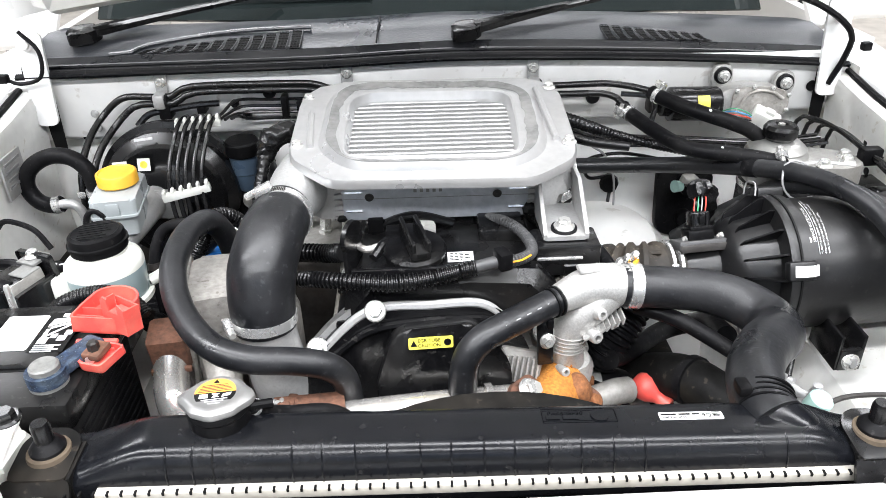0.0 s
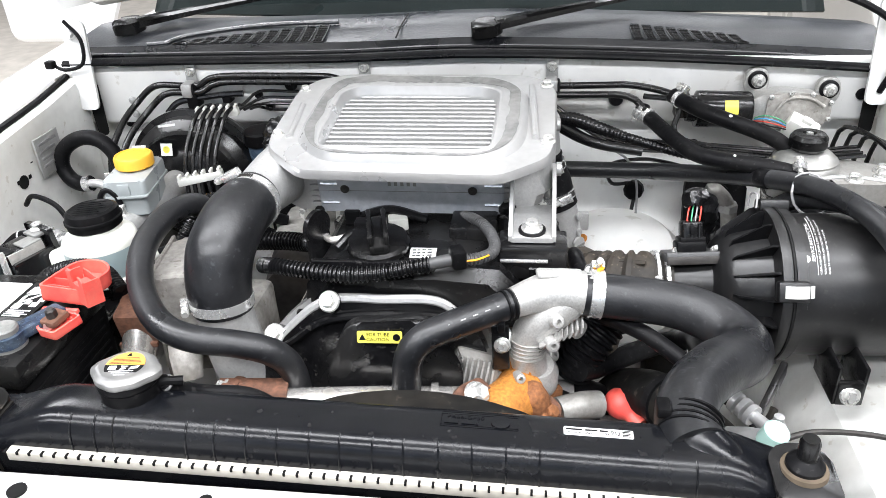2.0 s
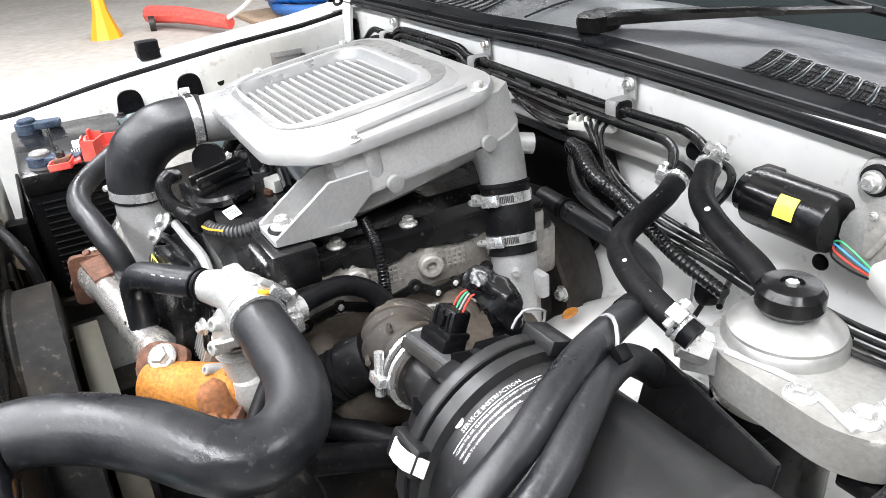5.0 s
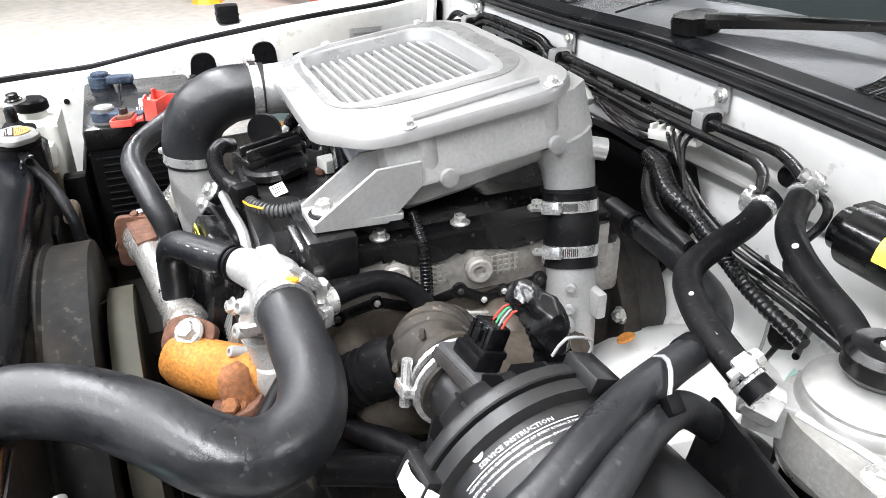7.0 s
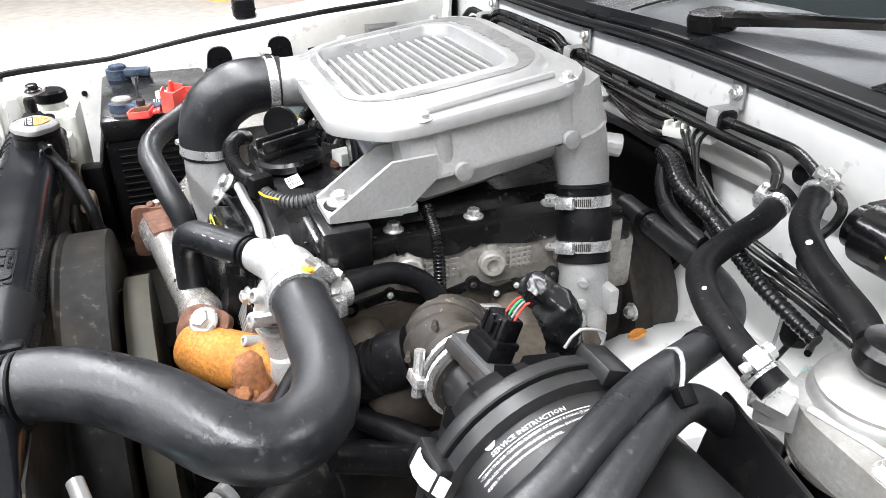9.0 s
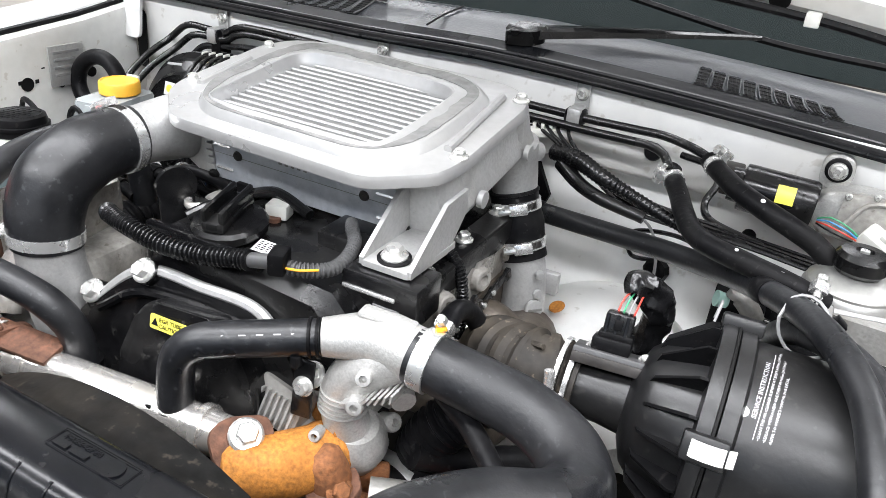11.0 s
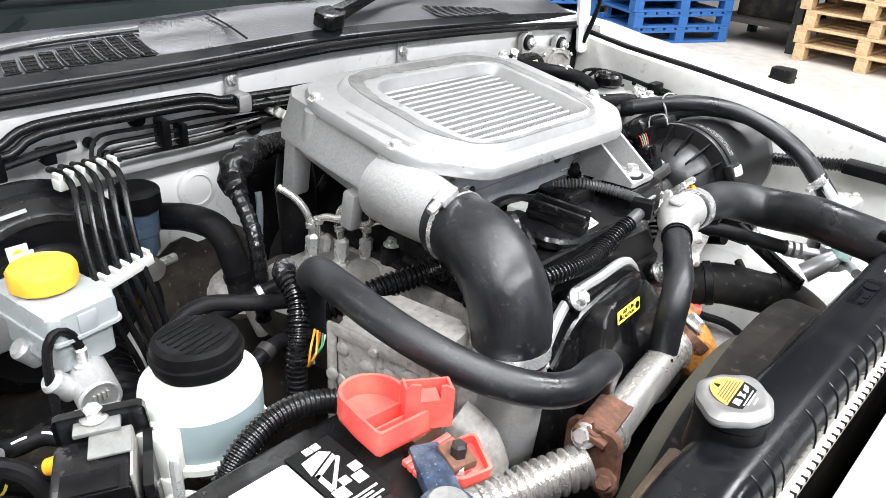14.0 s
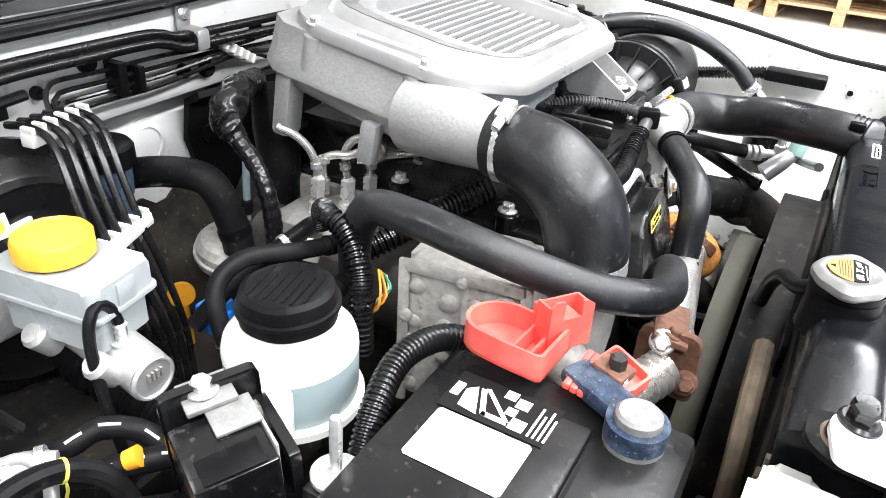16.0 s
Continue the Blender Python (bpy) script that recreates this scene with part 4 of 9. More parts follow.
for y0, y1, z0, z1 in ((0.768, 0.802, 0.992, 1.016), (0.856, 0.894, 0.982, 1.006), (0.936, 0.976, 0.980, 1.004), (1.005, 1.040, 0.978, 1.002)):
    n_ = round((y1 - y0) / 0.0062)
    for k in range(n_):
        y_ = y0 + (y1 - y0) * (k + 0.5) / n_
        part("web_rib", box(0.1505, 0.1538, y_ - 0.0011, y_ + 0.0011, z0, z1 - 0.002 * (k % 2)), M.head, blk)
    for k in range(4):
        z_ = z0 + (z1 - z0) * (k + 0.5) / 4
        part("web_rib", box(0.1508, 0.1535, y0, y1, z_ - 0.0011, z_ + 0.0011), M.head, blk)
for y_, z_ in ((0.8407, 1.003), (0.9309, 0.992), (1.02, 0.988)):
    part("hoist_boss", joined(lathe([(0.017, -0.012), (0.0135, 0.010), (0.0115, 0.0115), (0.0065, 0.0115), (0.006, 0.004), (0, 0.004)], (0.152, y_, z_), (1, -0.25, 0.05), 22), moved(box(-0.004, 0.012, -0.006, 0.006, 0.010, 0.022, 0.003), pose(0.143, y_, z_))), M.head, blk)
part("gallery_pipe", tube([(0.150, 0.885, 0.945), (0.165, 0.900, 0.950), (0.170, 0.925, 0.947), (0.166, 0.955, 0.938), (0.160, 0.985, 0.930)], 0.0045, 10), M.chrome, blk, "bright steel pipe along the head")
bh = thing("bell_housing", (0.0, 1.13, 0.62), "dark cast bell housing behind the engine", "housing")
part("casting", lathe([(0.0, 0.0), (0.168, 0.0), (0.172, 0.004), (0.172, 0.022), (0.160, 0.026), (0.13, 0.09), (0, 0.09)], (0.0, 1.118, 0.832), (0, 1, 0), 40), M.dark_metal, bh)
for k in range(7):
    a_ = radians(20 + 23 * k)
    bolt(bh, (0.164 * math.cos(a_), 1.1175, 0.832 + 0.164 * math.sin(a_)), (0, -1, 0), 0.0075)
rc = thing("rocker_cover", (0, 0.9, 0.98), "black plastic rocker cover with bolts and filler cap", "engine cover")
rows = []
for y in (0.722, 0.735, 0.80, 0.95, 1.08, 1.10):
    e = 0.012 if y in (0.722, 1.10) else 0
    rows.append([(-0.140 + e, y, 0.985), (-0.135 + e, y, 1.02 - e), (-0.115 + e, y, 1.045 - e), (0.02, y, 1.050 - e), (0.095 - e, y, 1.045 - e), (0.118 - e, y, 1.02 - e), (0.126 - e, y, 0.985)])
bm = bmesh.new()
bridge(bm, [[bm.verts.new(p) for p in r] for r in rows])
part("cover", bm, M.gloss, rc)
skirt = [(0.748, 1.040)] + SCALLOP + [(1.056, 1.030), (1.056, 1.040)]
part("cover_skirt", prism(rounded(skirt, 0.006, 3), 0.028, YZ, 0.004), M.gloss, rc, "scalloped glossy black cover edge")
part("cover_flange", joined(box(-0.148, 0.140, 0.716, 1.112, 0.978, 0.992, 0.004), box(-0.09, 0.146, 0.770, 1.095, 1.008, 1.024, 0.004)), M.gloss, rc)
part("coil_box", box(0.030, 0.088, 0.80, 0.88, 1.044, 1.064, 0.004), M.gloss, rc)
part("raised_rib", box(-0.125, 0.022, 0.728, 0.738, 1.035, 1.056, 0.003), M.gloss, rc)
for x, y in ((0.138, 0.83), (0.138, 0.916), (0.138, 1.005), (-0.138, 0.80), (-0.138, 0.93)):
    post = part("bolt_tower", lathe([(0.014, 0), (0.014, 0.02), (0.011, 0.022), (0, 0.022)], (x, y, 1.018 if x > 0 else 0.985), (0, 0, 1), 16), M.gloss, rc)
    bolt(post, (x, y, 1.040 if x > 0 else 1.007), (0, 0, 1), 0.007)
# oil filler cap
oc = thing("oil_filler_cap", (-0.050, 0.770, 1.045), "black plastic oil filler cap with a tall grip", "cap")
part("neck", lathe([(0.030, 0), (0.030, 0.012), (0.027, 0.014), (0.027, 0.018), (0, 0.018)], (-0.050, 0.770, 1.036), (0, -0.1, 1), 28), M.gloss, oc)
part("cap", lathe([(0.026, 0), (0.037, 0.002), (0.038, 0.010), (0.035, 0.014), (0.012, 0.016), (0, 0.016)], (-0.050, 0.768, 1.052), (0, -0.1, 1), 32, lambda a: 1 + 0.012 * math.cos(16 * a)), M.gloss, oc)
OCM = facing((-0.050, 0.766, 1.066), (1, 0.25, 0), (-0.25, 1, 0.1))
part("grip", moved(joined(box(-0.012, 0.012, -0.034, 0.034, 0, 0.012, 0.004), box(-0.012, -0.006, -0.033, 0.033, 0.010, 0.024, 0.003), box(0.006, 0.012, -0.033, 0.033, 0.010, 0.024, 0.003)), OCM), M.gloss, oc)
part("grip_slot", moved(box(-0.006, 0.006, -0.0345, -0.030, 0.004, 0.011, 0.001), OCM), M.ink, oc)
tc = thing("timing_cover", (-0.04, 0.69, 0.82), "black plastic timing cover with yellow caution sticker", "engine cover")
TCM = facing((-0.035, 0.700, 0.90), (1, 0.06, -0.02), (0, 0.22, 1))
shape = rounded([(-0.150, -0.10), (-0.155, 0.04), (-0.115, 0.085), (-0.07, 0.118), (0.055, 0.118), (0.085, 0.105), (0.115, 0.06), (0.13, -0.02), (0.13, -0.10)], 0.02)
part("backplate", prism(rounded([(x * 1.06, y * 1.045) for x, y in shape], 0.01, 2), 0.02, TCM @ pose(0, 0, -0.03), 0.003), M.cast, tc, "cast aluminium edge")
part("cover", prism(shape, 0.030, TCM @ pose(0, 0, -0.012), 0.009), M.gloss, tc)
part("raised_panel", prism(rounded([(-0.072, 0.020), (-0.045, 0.100), (0.050, 0.105), (0.090, 0.05), (0.085, -0.03), (-0.04, -0.03)], 0.02), 0.034, TCM @ pose(0, 0, 0.012), 0.005), M.gloss, tc)
part("top_rib", tube([TCM @ V(-0.14, 0.055, 0.012), TCM @ V(-0.075, 0.112, 0.014), TCM @ V(0.0, 0.116, 0.014), TCM @ V(0.058, 0.114, 0.014), TCM @ V(0.09, 0.09, 0.012)], 0.006, 8), M.cast, tc)
part("step_rib", tube([TCM @ V(-0.12, 0.060, 0.020), TCM @ V(-0.06, 0.095, 0.022), TCM @ V(0.06, 0.098, 0.022), TCM @ V(0.075, 0.080, 0.020)], 0.005, 8), M.gloss, tc)
for k, x in enumerate((-0.024, -0.010, 0.004, 0.018, 0.032, 0.046)):
    part("moulded_bar", prism(rounded([(-0.005, -0.006), (0.005, -0.006), (0.005, 0.006), (-0.005, 0.006)], 0.002, 2), 0.0015, TCM @ pose(x - 0.005, 0.008, 0.0255)), M.gloss, tc)
for p in ((-0.098, 0.700, 1.019), (-0.168, 0.694, 0.975), (0.048, 0.742, 1.012), (0.098, 0.705, 0.975)):
    post = part("bolt_tower", lathe([(0.013, -0.02), (0.013, 0.0), (0.011, 0.002), (0, 0.002)], p, (0, -0.75, 0.6), 18), M.gloss, tc)
    bolt(post, V(p) + V(0, -0.0015, 0.0012), (0, -0.75, 0.6), 0.0085)
STM = TCM.copy()
STM.translation = V(-0.036, 0.6705, 0.993)
stick = part("caution_sticker", prism(rounded([(-0.0255, -0.0072), (0.0255, -0.0072), (0.0255, 0.0072), (-0.0255, 0.0072)], 0.002, 2), 0.0006, STM), M.sticker, tc, "yellow sticker reading EGR TUBE CAUTION")


def words(text, size, m, material, parent, name="lettering"):
    cu = bpy.data.curves.new(name, "FONT")
    cu.body, cu.size, cu.extrude, cu.align_x, cu.align_y = text, size, 0.0002, "CENTER", "CENTER"
    cu.resolution_u = 2
    tmp = bpy.data.objects.new("tmp", cu)
    me = bpy.data.meshes.new_from_object(tmp)
    bpy.data.objects.remove(tmp)
    bm = bmesh.new()
    bm.from_mesh(me)
    bpy.data.meshes.remove(me)
    return part(name, moved(bm, m), material, parent, smooth=False)


words("EGR TUBE", 0.0058, STM @ pose(-0.002, 0.003, 0.0009), M.ink, stick)
words("CAUTION", 0.0058, STM @ pose(-0.002, -0.003, 0.0009), M.ink, stick)
part("warning_mark", prism([(-0.004, -0.0035), (0.004, -0.0035), (0, 0.004)], 0.0004, STM @ pose(-0.0195, 0, 0.0008)), M.ink, stick)
ring = lathe([(0.0042, 0), (0.0042, 0.0005), (0.0032, 0.0005), (0.0032, 0)], (0, 0, 0), (0, 0, 1), 20)
part("prohibition_mark", moved(joined(ring, moved(box(-0.004, 0.004, -0.0005, 0.0005, 0, 0.0005), pose(0, 0, 0, 0, 0, -45))), STM @ pose(0.019, 0, 0.0008)), M.ink, stick)

# ---- radiator ----
ra = thing("radiator", (0, 0.475, 0.60), "radiator with ribbed black plastic top tank", "radiator")


def tank_z(x):
    """Height of the tank's crest, which falls away at both ends."""
    q = min(1, max(0, (x + 0.362) / 0.085), max(0, (0.362 - x) / 0.075))
    return 1.0285 - 0.036 * x + 0.025 * (q * q * (3 - 2 * q)) - 0.004


def tank_skin(x, a, out=0.0):
    """A point of the tank's skin: a from 0 at the front to pi at the back."""
    c, s = math.cos(a), math.sin(a)
    low = 1.012 - 0.0297 * x
    w = 0.033 + out
    return (x, 0.477 - w * math.copysign(abs(c) ** 0.55, c), low + (tank_z(x) - low) * abs(s) ** 0.75 + out * max(0.0, s))


bm = bmesh.new()
loops = []
for k in range(73):
    x = -0.362 + 0.722 * k / 72
    ring_ = [tank_skin(x, math.pi * j / 20) for j in range(21)]
    loops.append([bm.verts.new(p) for p in [(x, 0.447, 0.985)] + ring_ + [(x, 0.508, 0.985)]])
bridge(bm, loops)
tank = part("top_tank", bm, M.tank_black, ra, "satin black plastic tank")
for x in (-0.262, -0.240, -0.157, -0.132, -0.104, -0.077, -0.049, -0.023, 0.005, 0.031, 0.060, 0.088, 0.116, 0.143, 0.267):
    part("tank_rib", tube([tank_skin(x, a, 0.0002) for a in (0.02, 0.3, 0.6, 0.9, 1.2)], 0.0009, 6), M.tank_black, tank)
part("seam_groove", tube([tank_skin(-0.223, a, 0.0) for a in (0.02, 0.3, 0.6, 0.9, 1.2)], 0.0007, 6), M.ink, tank)
TX = facing((0.092, 0.484, tank_z(0.092) + 0.0003), (1, 0, -0.036), (0, 1, -0.06))
frame_ = joined(box(-0.033, 0.033, -0.0085, -0.0080, 0, 0.0006), box(-0.033, 0.033, 0.0080, 0.0085, 0, 0.0006), box(-0.033, -0.0325, -0.0085, 0.0085, 0, 0.0006), box(0.0325, 0.033, -0.0085, 0.0085, 0, 0.0006))
emblem = part("moulded_panel", moved(frame_, TX), M.tank_black, tank, "moulded frame with raised material marks")
words("PA66-GF30", 0.0068, TX @ pose(-0.012, 0.0035, 0.0004), M.tank_black, emblem)
part("moulded_bar", moved(joined(box(-0.030, -0.018, -0.006, -0.001, 0, 0.0006), box(-0.015, -0.001, -0.006, -0.001, 0, 0.0006)), TX), M.tank_black, emblem)
part("moulded_oval", moved(lathe([(0.007, 0), (0.008, 0), (0.008, 0.0007), (0.007, 0.0007)], (0.018, -0.001, 0), (0, 0, 1), 24), TX), M.tank_black, emblem)
part("core", box(-0.345, 0.342, 0.452, 0.505, 0.55, 0.985), M.dusty, ra, "dusty radiator core")
part("core_rear_face", box(-0.343, 0.340, 0.5055, 0.5085, 0.56, 0.972, 0.001), M.mud, ra, "mud-stained rear face of the core")
strip = part("crimp_strip", moved(box(-0.352, 0.38, 0.436, 0.447, 1.008, 1.0185, 0.0015), pose(0, 0, 0, 0, 1.7, 0)), M.header, ra, "pale crimped header strip")
for k in range(62):
    x = -0.345 + 0.70 * k / 61
    part("crimp_tab", box(x - 0.0010, x + 0.0010, 0.4352, 0.4400, 1.0166 - 0.0297 * x, 1.0196 - 0.0297 * x), M.ink, strip)
for k in range(40):
    x = -0.34 + 0.68 * k / 39
    part("rear_tab", box(x - 0.003, x + 0.003, 0.506, 0.511, 0.974 - 0.012 * x, 0.986 - 0.012 * x), M.cast_dirty, ra)
LBM = facing((0.191, 0.4795, tank_z(0.191) + 0.0002), (1, 0, -0.036), (0, 1, -0.02))
lb = part("paper_label", prism(rounded([(-0.0285, -0.0048), (0.0285, -0.0048), (0.0285, 0.0048), (-0.0285, 0.0048)], 0.001, 1), 0.0006, LBM), M.paper, tank, "pale printed label")
words("MADE IN JAPAN", 0.0030, LBM @ pose(-0.0150, -0.0022, 0.0008), M.ink, lb)
words("111229", 0.0036, LBM @ pose(0.0035, -0.0020, 0.0008), M.ink, lb)
words("9Q", 0.0062, LBM @ pose(0.0140, 0.0, 0.0008), M.ink, lb)
for x0_, x1_ in ((-0.0270, -0.0130), (-0.0110, -0.0005), (0.0010, 0.0080)):
    part("print_bar", moved(box(x0_, x1_, 0.0008, 0.0026, 0.0007, 0.0010), LBM), M.ink, lb)
for k in range(5):
    part("print_bar", moved(box(0.0195, 0.0265 - 0.0012 * (k % 2), -0.0036 + 0.0017 * k, -0.0027 + 0.0017 * k, 0.0007, 0.0010), LBM), M.ink, lb)
part("outlet_neck", tube([(0.318, 0.472, 0.997), (0.300, 0.473, 1.006), (0.285, 0.480, 1.017), (0.273, 0.493, 1.026), (0.267, 0.512, 1.031)], [0.020, 0.026, 0.0272, 0.0255, 0.024], 26, 0.004), M.tank_black, tank)
CAP = V(-0.2232, 0.4915, 1.0735)
neck = part("filler_neck", lathe([(0.029, -0.040), (0.0265, -0.020), (0.0258, -0.006), (0.0272, -0.004), (0.0272, 0.0015), (0, 0.0015)], CAP, (0, 0.03, 1), 32), M.plastic, tank)


def lobed(a):
    return 1 + 0.21 * max(0, -math.cos(2 * a)) ** 2.5 + 0.02 * math.cos(8 * a)


cap = part("radiator_cap", lathe([(0.0235, 0.001), (0.0262, 0.0014), (0.0272, 0.0040), (0.0266, 0.0075), (0.0235, 0.0105), (0.0200, 0.0113), (0.0190, 0.0110), (0, 0.0110)], CAP, (0, 0.03, 1), 72, lobed), M.alloy_cap, ra, "silver radiator cap with orange and black label")
CPM = facing(CAP + V(0, 0.0004, 0.0111), (1, 0.10, 0), (-0.10, 1, 0.03))
half = [(0.0176 * math.cos(a), 0.0176 * math.sin(a)) for a in [math.pi * k / 20 - 0.02 for k in range(21)]]
part("orange_label", prism(half, 0.0005, CPM), M.orange_label, cap)
part("black_label", prism([(-x, -y) for x, y in half], 0.0005, CPM), M.ink, cap)
for x, o in ((-0.0095, [(-0.0038, -0.0022), (0.0038, -0.0022), (0.0032, 0.0026), (-0.0032, 0.0026)]), (0.0005, [(-0.003, -0.0028), (0.0032, -0.0018), (0.001, 0.0), (0.0036, 0.0022), (-0.0032, 0.0026), (-0.0012, 0.0)]), (0.0100, [(-0.0042, -0.0026), (0.003, -0.0010), (0.0042, 0.0024), (-0.003, 0.0012)])):
    part("pictogram", prism(o, 0.0003, CPM @ pose(x, -0.0042, 0.0006)), M.paper, cap)
for x, w_, y in ((0, 0.011, -0.0088), (0, 0.008, -0.0110), (0, 0.005, -0.0140)):
    part("print_bar", moved(box(-w_, w_, y - 0.0004, y + 0.0004, 0.0006, 0.0009), CPM), M.white_ink, cap)
for k in range(5):
    part("print_bar", moved(box(-0.0150 + 0.0008 * k, 0.0150 - 0.0012 * k, 0.0013 + 0.0019 * k, 0.0021 + 0.0019 * k, 0.0006, 0.0008), CPM), M.rust, cap)
part("warning_mark", prism([(-0.0026, -0.002), (0.0026, -0.002), (0, 0.0026)], 0.0003, CPM @ pose(0, 0.0138, 0.0006)), M.ink, cap)
part("overflow_stub", tube([(-0.199, 0.497, 1.063), (-0.180, 0.505, 1.059)], 0.0048, 10), M.plastic, tank)
ov = thing("overflow_hose", (-0.15, 0.51, 1.04), "thin black radiator overflow hose", "hose")
part("hose", tube([(-0.197, 0.499, 1.062), (-0.188, 0.509, 1.046), (-0.174, 0.520, 1.034), (-0.158, 0.527, 1.028), (-0.143, 0.532, 1.024), (-0.130, 0.537, 1.016), (-0.118, 0.543, 1.000), (-0.112, 0.547, 0.975)], 0.0068, 14), M.rubber, ov)
part("clip", lathe([(0.0068, -0.0012), (0.0082, -0.001), (0.0082, 0.001), (0.0068, 0.0012)], (-0.1945, 0.5015, 1.058), (0.5, 0.5, -0.8), 18), M.clamp, ov)

# upper mounting brackets with rubber bushes
for s, (x, y, z) in ((-1, (-0.368, 0.473, 1.045)), (1, (0.352, 0.466, 1.028))):
    b = thing("radiator_bracket", (x, y - 0.02, z - 0.05), "black steel radiator bracket with rubber bush", "bracket", "radiator brackets")
    m_ = facing((x, y, z - 0.004), (1, 0, -0.02), (0, 1, 0.12))
    arm = prism(rounded([(-0.026, -0.030), (0.024, -0.030), (0.024, 0.014), (0.010, 0.026), (-0.014, 0.026), (-0.026, 0.012)], 0.008), 0.004, m_, 0.0012)
    part("arm", arm, M.dusty if s < 0 else M.black_metal, b, "dusty folded plate")
    m2 = facing((x, y - 0.030, z - 0.006), (1, 0, -0.02), (0, -0.55, -0.83))
    part("lower_arm", prism(rounded([(-0.030, -0.002), (0.026, -0.002), (0.030, 0.060), (-0.034, 0.060)], 0.006), 0.004, m2, 0.0012), M.dusty if s < 0 else M.black_metal, b)
    part("pressed_slot", prism(rounded([(-0.016, 0.018), (0.012, 0.018), (0.012, 0.030), (-0.016, 0.030)], 0.005), 0.002, m2 @ pose(0, 0, 0.0035), 0.0008), M.plastic, b)
    part("side_flange", prism([(-0.030, -0.002), (0.012, 0.0), (0.012, -0.012), (-0.030, -0.050)], 0.003, facing((x - s * 0.024, y, z - 0.002), (0, 1, 0), (0, 0, 1))), M.dusty, b)
    part("washer_cup", lathe([(0.019, -0.001), (0.018, 0.003), (0.015, 0.004), (0, 0.004)], (x, y, z - 0.001), (0, 0, 1), 24), M.tan_dirt, b)
    part("bush", lathe([(0.015, 0), (0.015, 0.006), (0.011, 0.011), (0.008, 0.013), (0, 0.013)], (x, y, z), (0, 0, 1), 24), M.rubber, b)
    part("pin", lathe([(0.008, 0), (0.008, 0.018), (0.0065, 0.022), (0, 0.022)], (x, y, z + 0.010), (0, 0, 1), 16), M.gloss, b)
    bolt(b, (x - s * 0.008, y - 0.055, z - 0.010), (0, -0.2, 1), 0.007, M.dark_metal)

# fan shroud and fan
sh = thing("fan_shroud", (0.02, 0.56, 0.55), "black plastic fan shroud with round opening", "fan shroud")
SC = Vector((0.022, 0, 0.745))
ring = lathe([(0.252, 0.0), (0.268, 0.0), (0.268, 0.040), (0.272, 0.044), (0.272, 0.050), (0.252, 0.048)], SC + V(0, 0.559, 0), (0, -1, 0), 64)
part("ring", ring, M.dusty, sh)
bm = bmesh.new()
N = 64
inner_r = [bm.verts.new((SC.x + 0.258 * math.cos(2 * math.pi * k / N), 0.516, SC.z + 0.258 * math.sin(2 * math.pi * k / N))) for k in range(N)]
sq = []
for k in range(N):
    a = 2 * math.pi * k / N
    c, s_ = math.cos(a), math.sin(a)
    q = min(0.36 / max(abs(c), 1e-6), 0.262 / max(abs(s_), 1e-6))
    sq.append(bm.verts.new((SC.x + c * q - 0.02 * 0, 0.512, SC.z + s_ * q)))
for k in range(N):
    bm.faces.new((inner_r[k - 1], inner_r[k], sq[k], sq[k - 1]))
bmesh.ops.recalc_face_normals(bm, faces=bm.faces)
bmesh.ops.solidify(bm, geom=bm.faces[:], thickness=0.003)
part("face", bm, M.dusty, sh)
for x in (-0.16, 0.16):
    part("mount_tab", box(x - 0.03, x + 0.03, 0.511, 0.520, 0.95, 0.985, 0.003), M.plastic, sh)
fan = thing("cooling_fan", (0.03, 0.60, 0.55), "olive-grey plastic cooling fan with seven blades", "fan")
part("fan_hub", lathe([(0.0, 0), (0.055, 0), (0.055, 0.03), (0.03, 0.04), (0, 0.04)], SC + V(0, 0.60, 0), (0, -1, 0), 32), M.dark_metal, fan)
part("fan_ring", lathe([(0.205, 0.0), (0.209, 0.0), (0.209, 0.026), (0.205, 0.026)], SC + V(0, 0.592, 0), (0, -1, 0), 64), M.olive, fan)
for k in range(7):
    a = 2 * math.pi * k / 7
    blade = box(0.05, 0.205, -0.035, 0.035, -0.0015, 0.0015, 0.001, 1)
    part("blade", moved(blade, Matrix.Translation(SC + V(0, 0.567, 0)) @ Matrix.Rotation(a, 4, "Y") @ pose(0, 0, 0, 60, 0, 0)), M.olive, fan)

dp = thing("radiator_side_pipe", (-0.32, 0.525, 0.78), "mud-brown pipe down the radiator's side", "pipe")
part("pipe", tube([(-0.19, 0.532, 0.978), (-0.255, 0.530, 0.968), (-0.305, 0.526, 0.925), (-0.325, 0.524, 0.86), (-0.33, 0.522, 0.76)], 0.009, 10, 0.01), M.tan_dirt, dp)
part("clip", box(-0.345, -0.318, 0.512, 0.535, 0.865, 0.885, 0.003), M.plastic, dp)
for x_ in (-0.352, 0.346):
    single("radiator_side_channel", joined(box(x_ - 0.006, x_ + 0.006, 0.448, 0.515, 0.55, 0.985, 0.002), box(x_ - 0.010, x_ + 0.010, 0.505, 0.512, 0.55, 0.98, 0.001)), M.tan_dirt, "mud-stained steel side channel of the radiator", "channel", "radiator side channels")

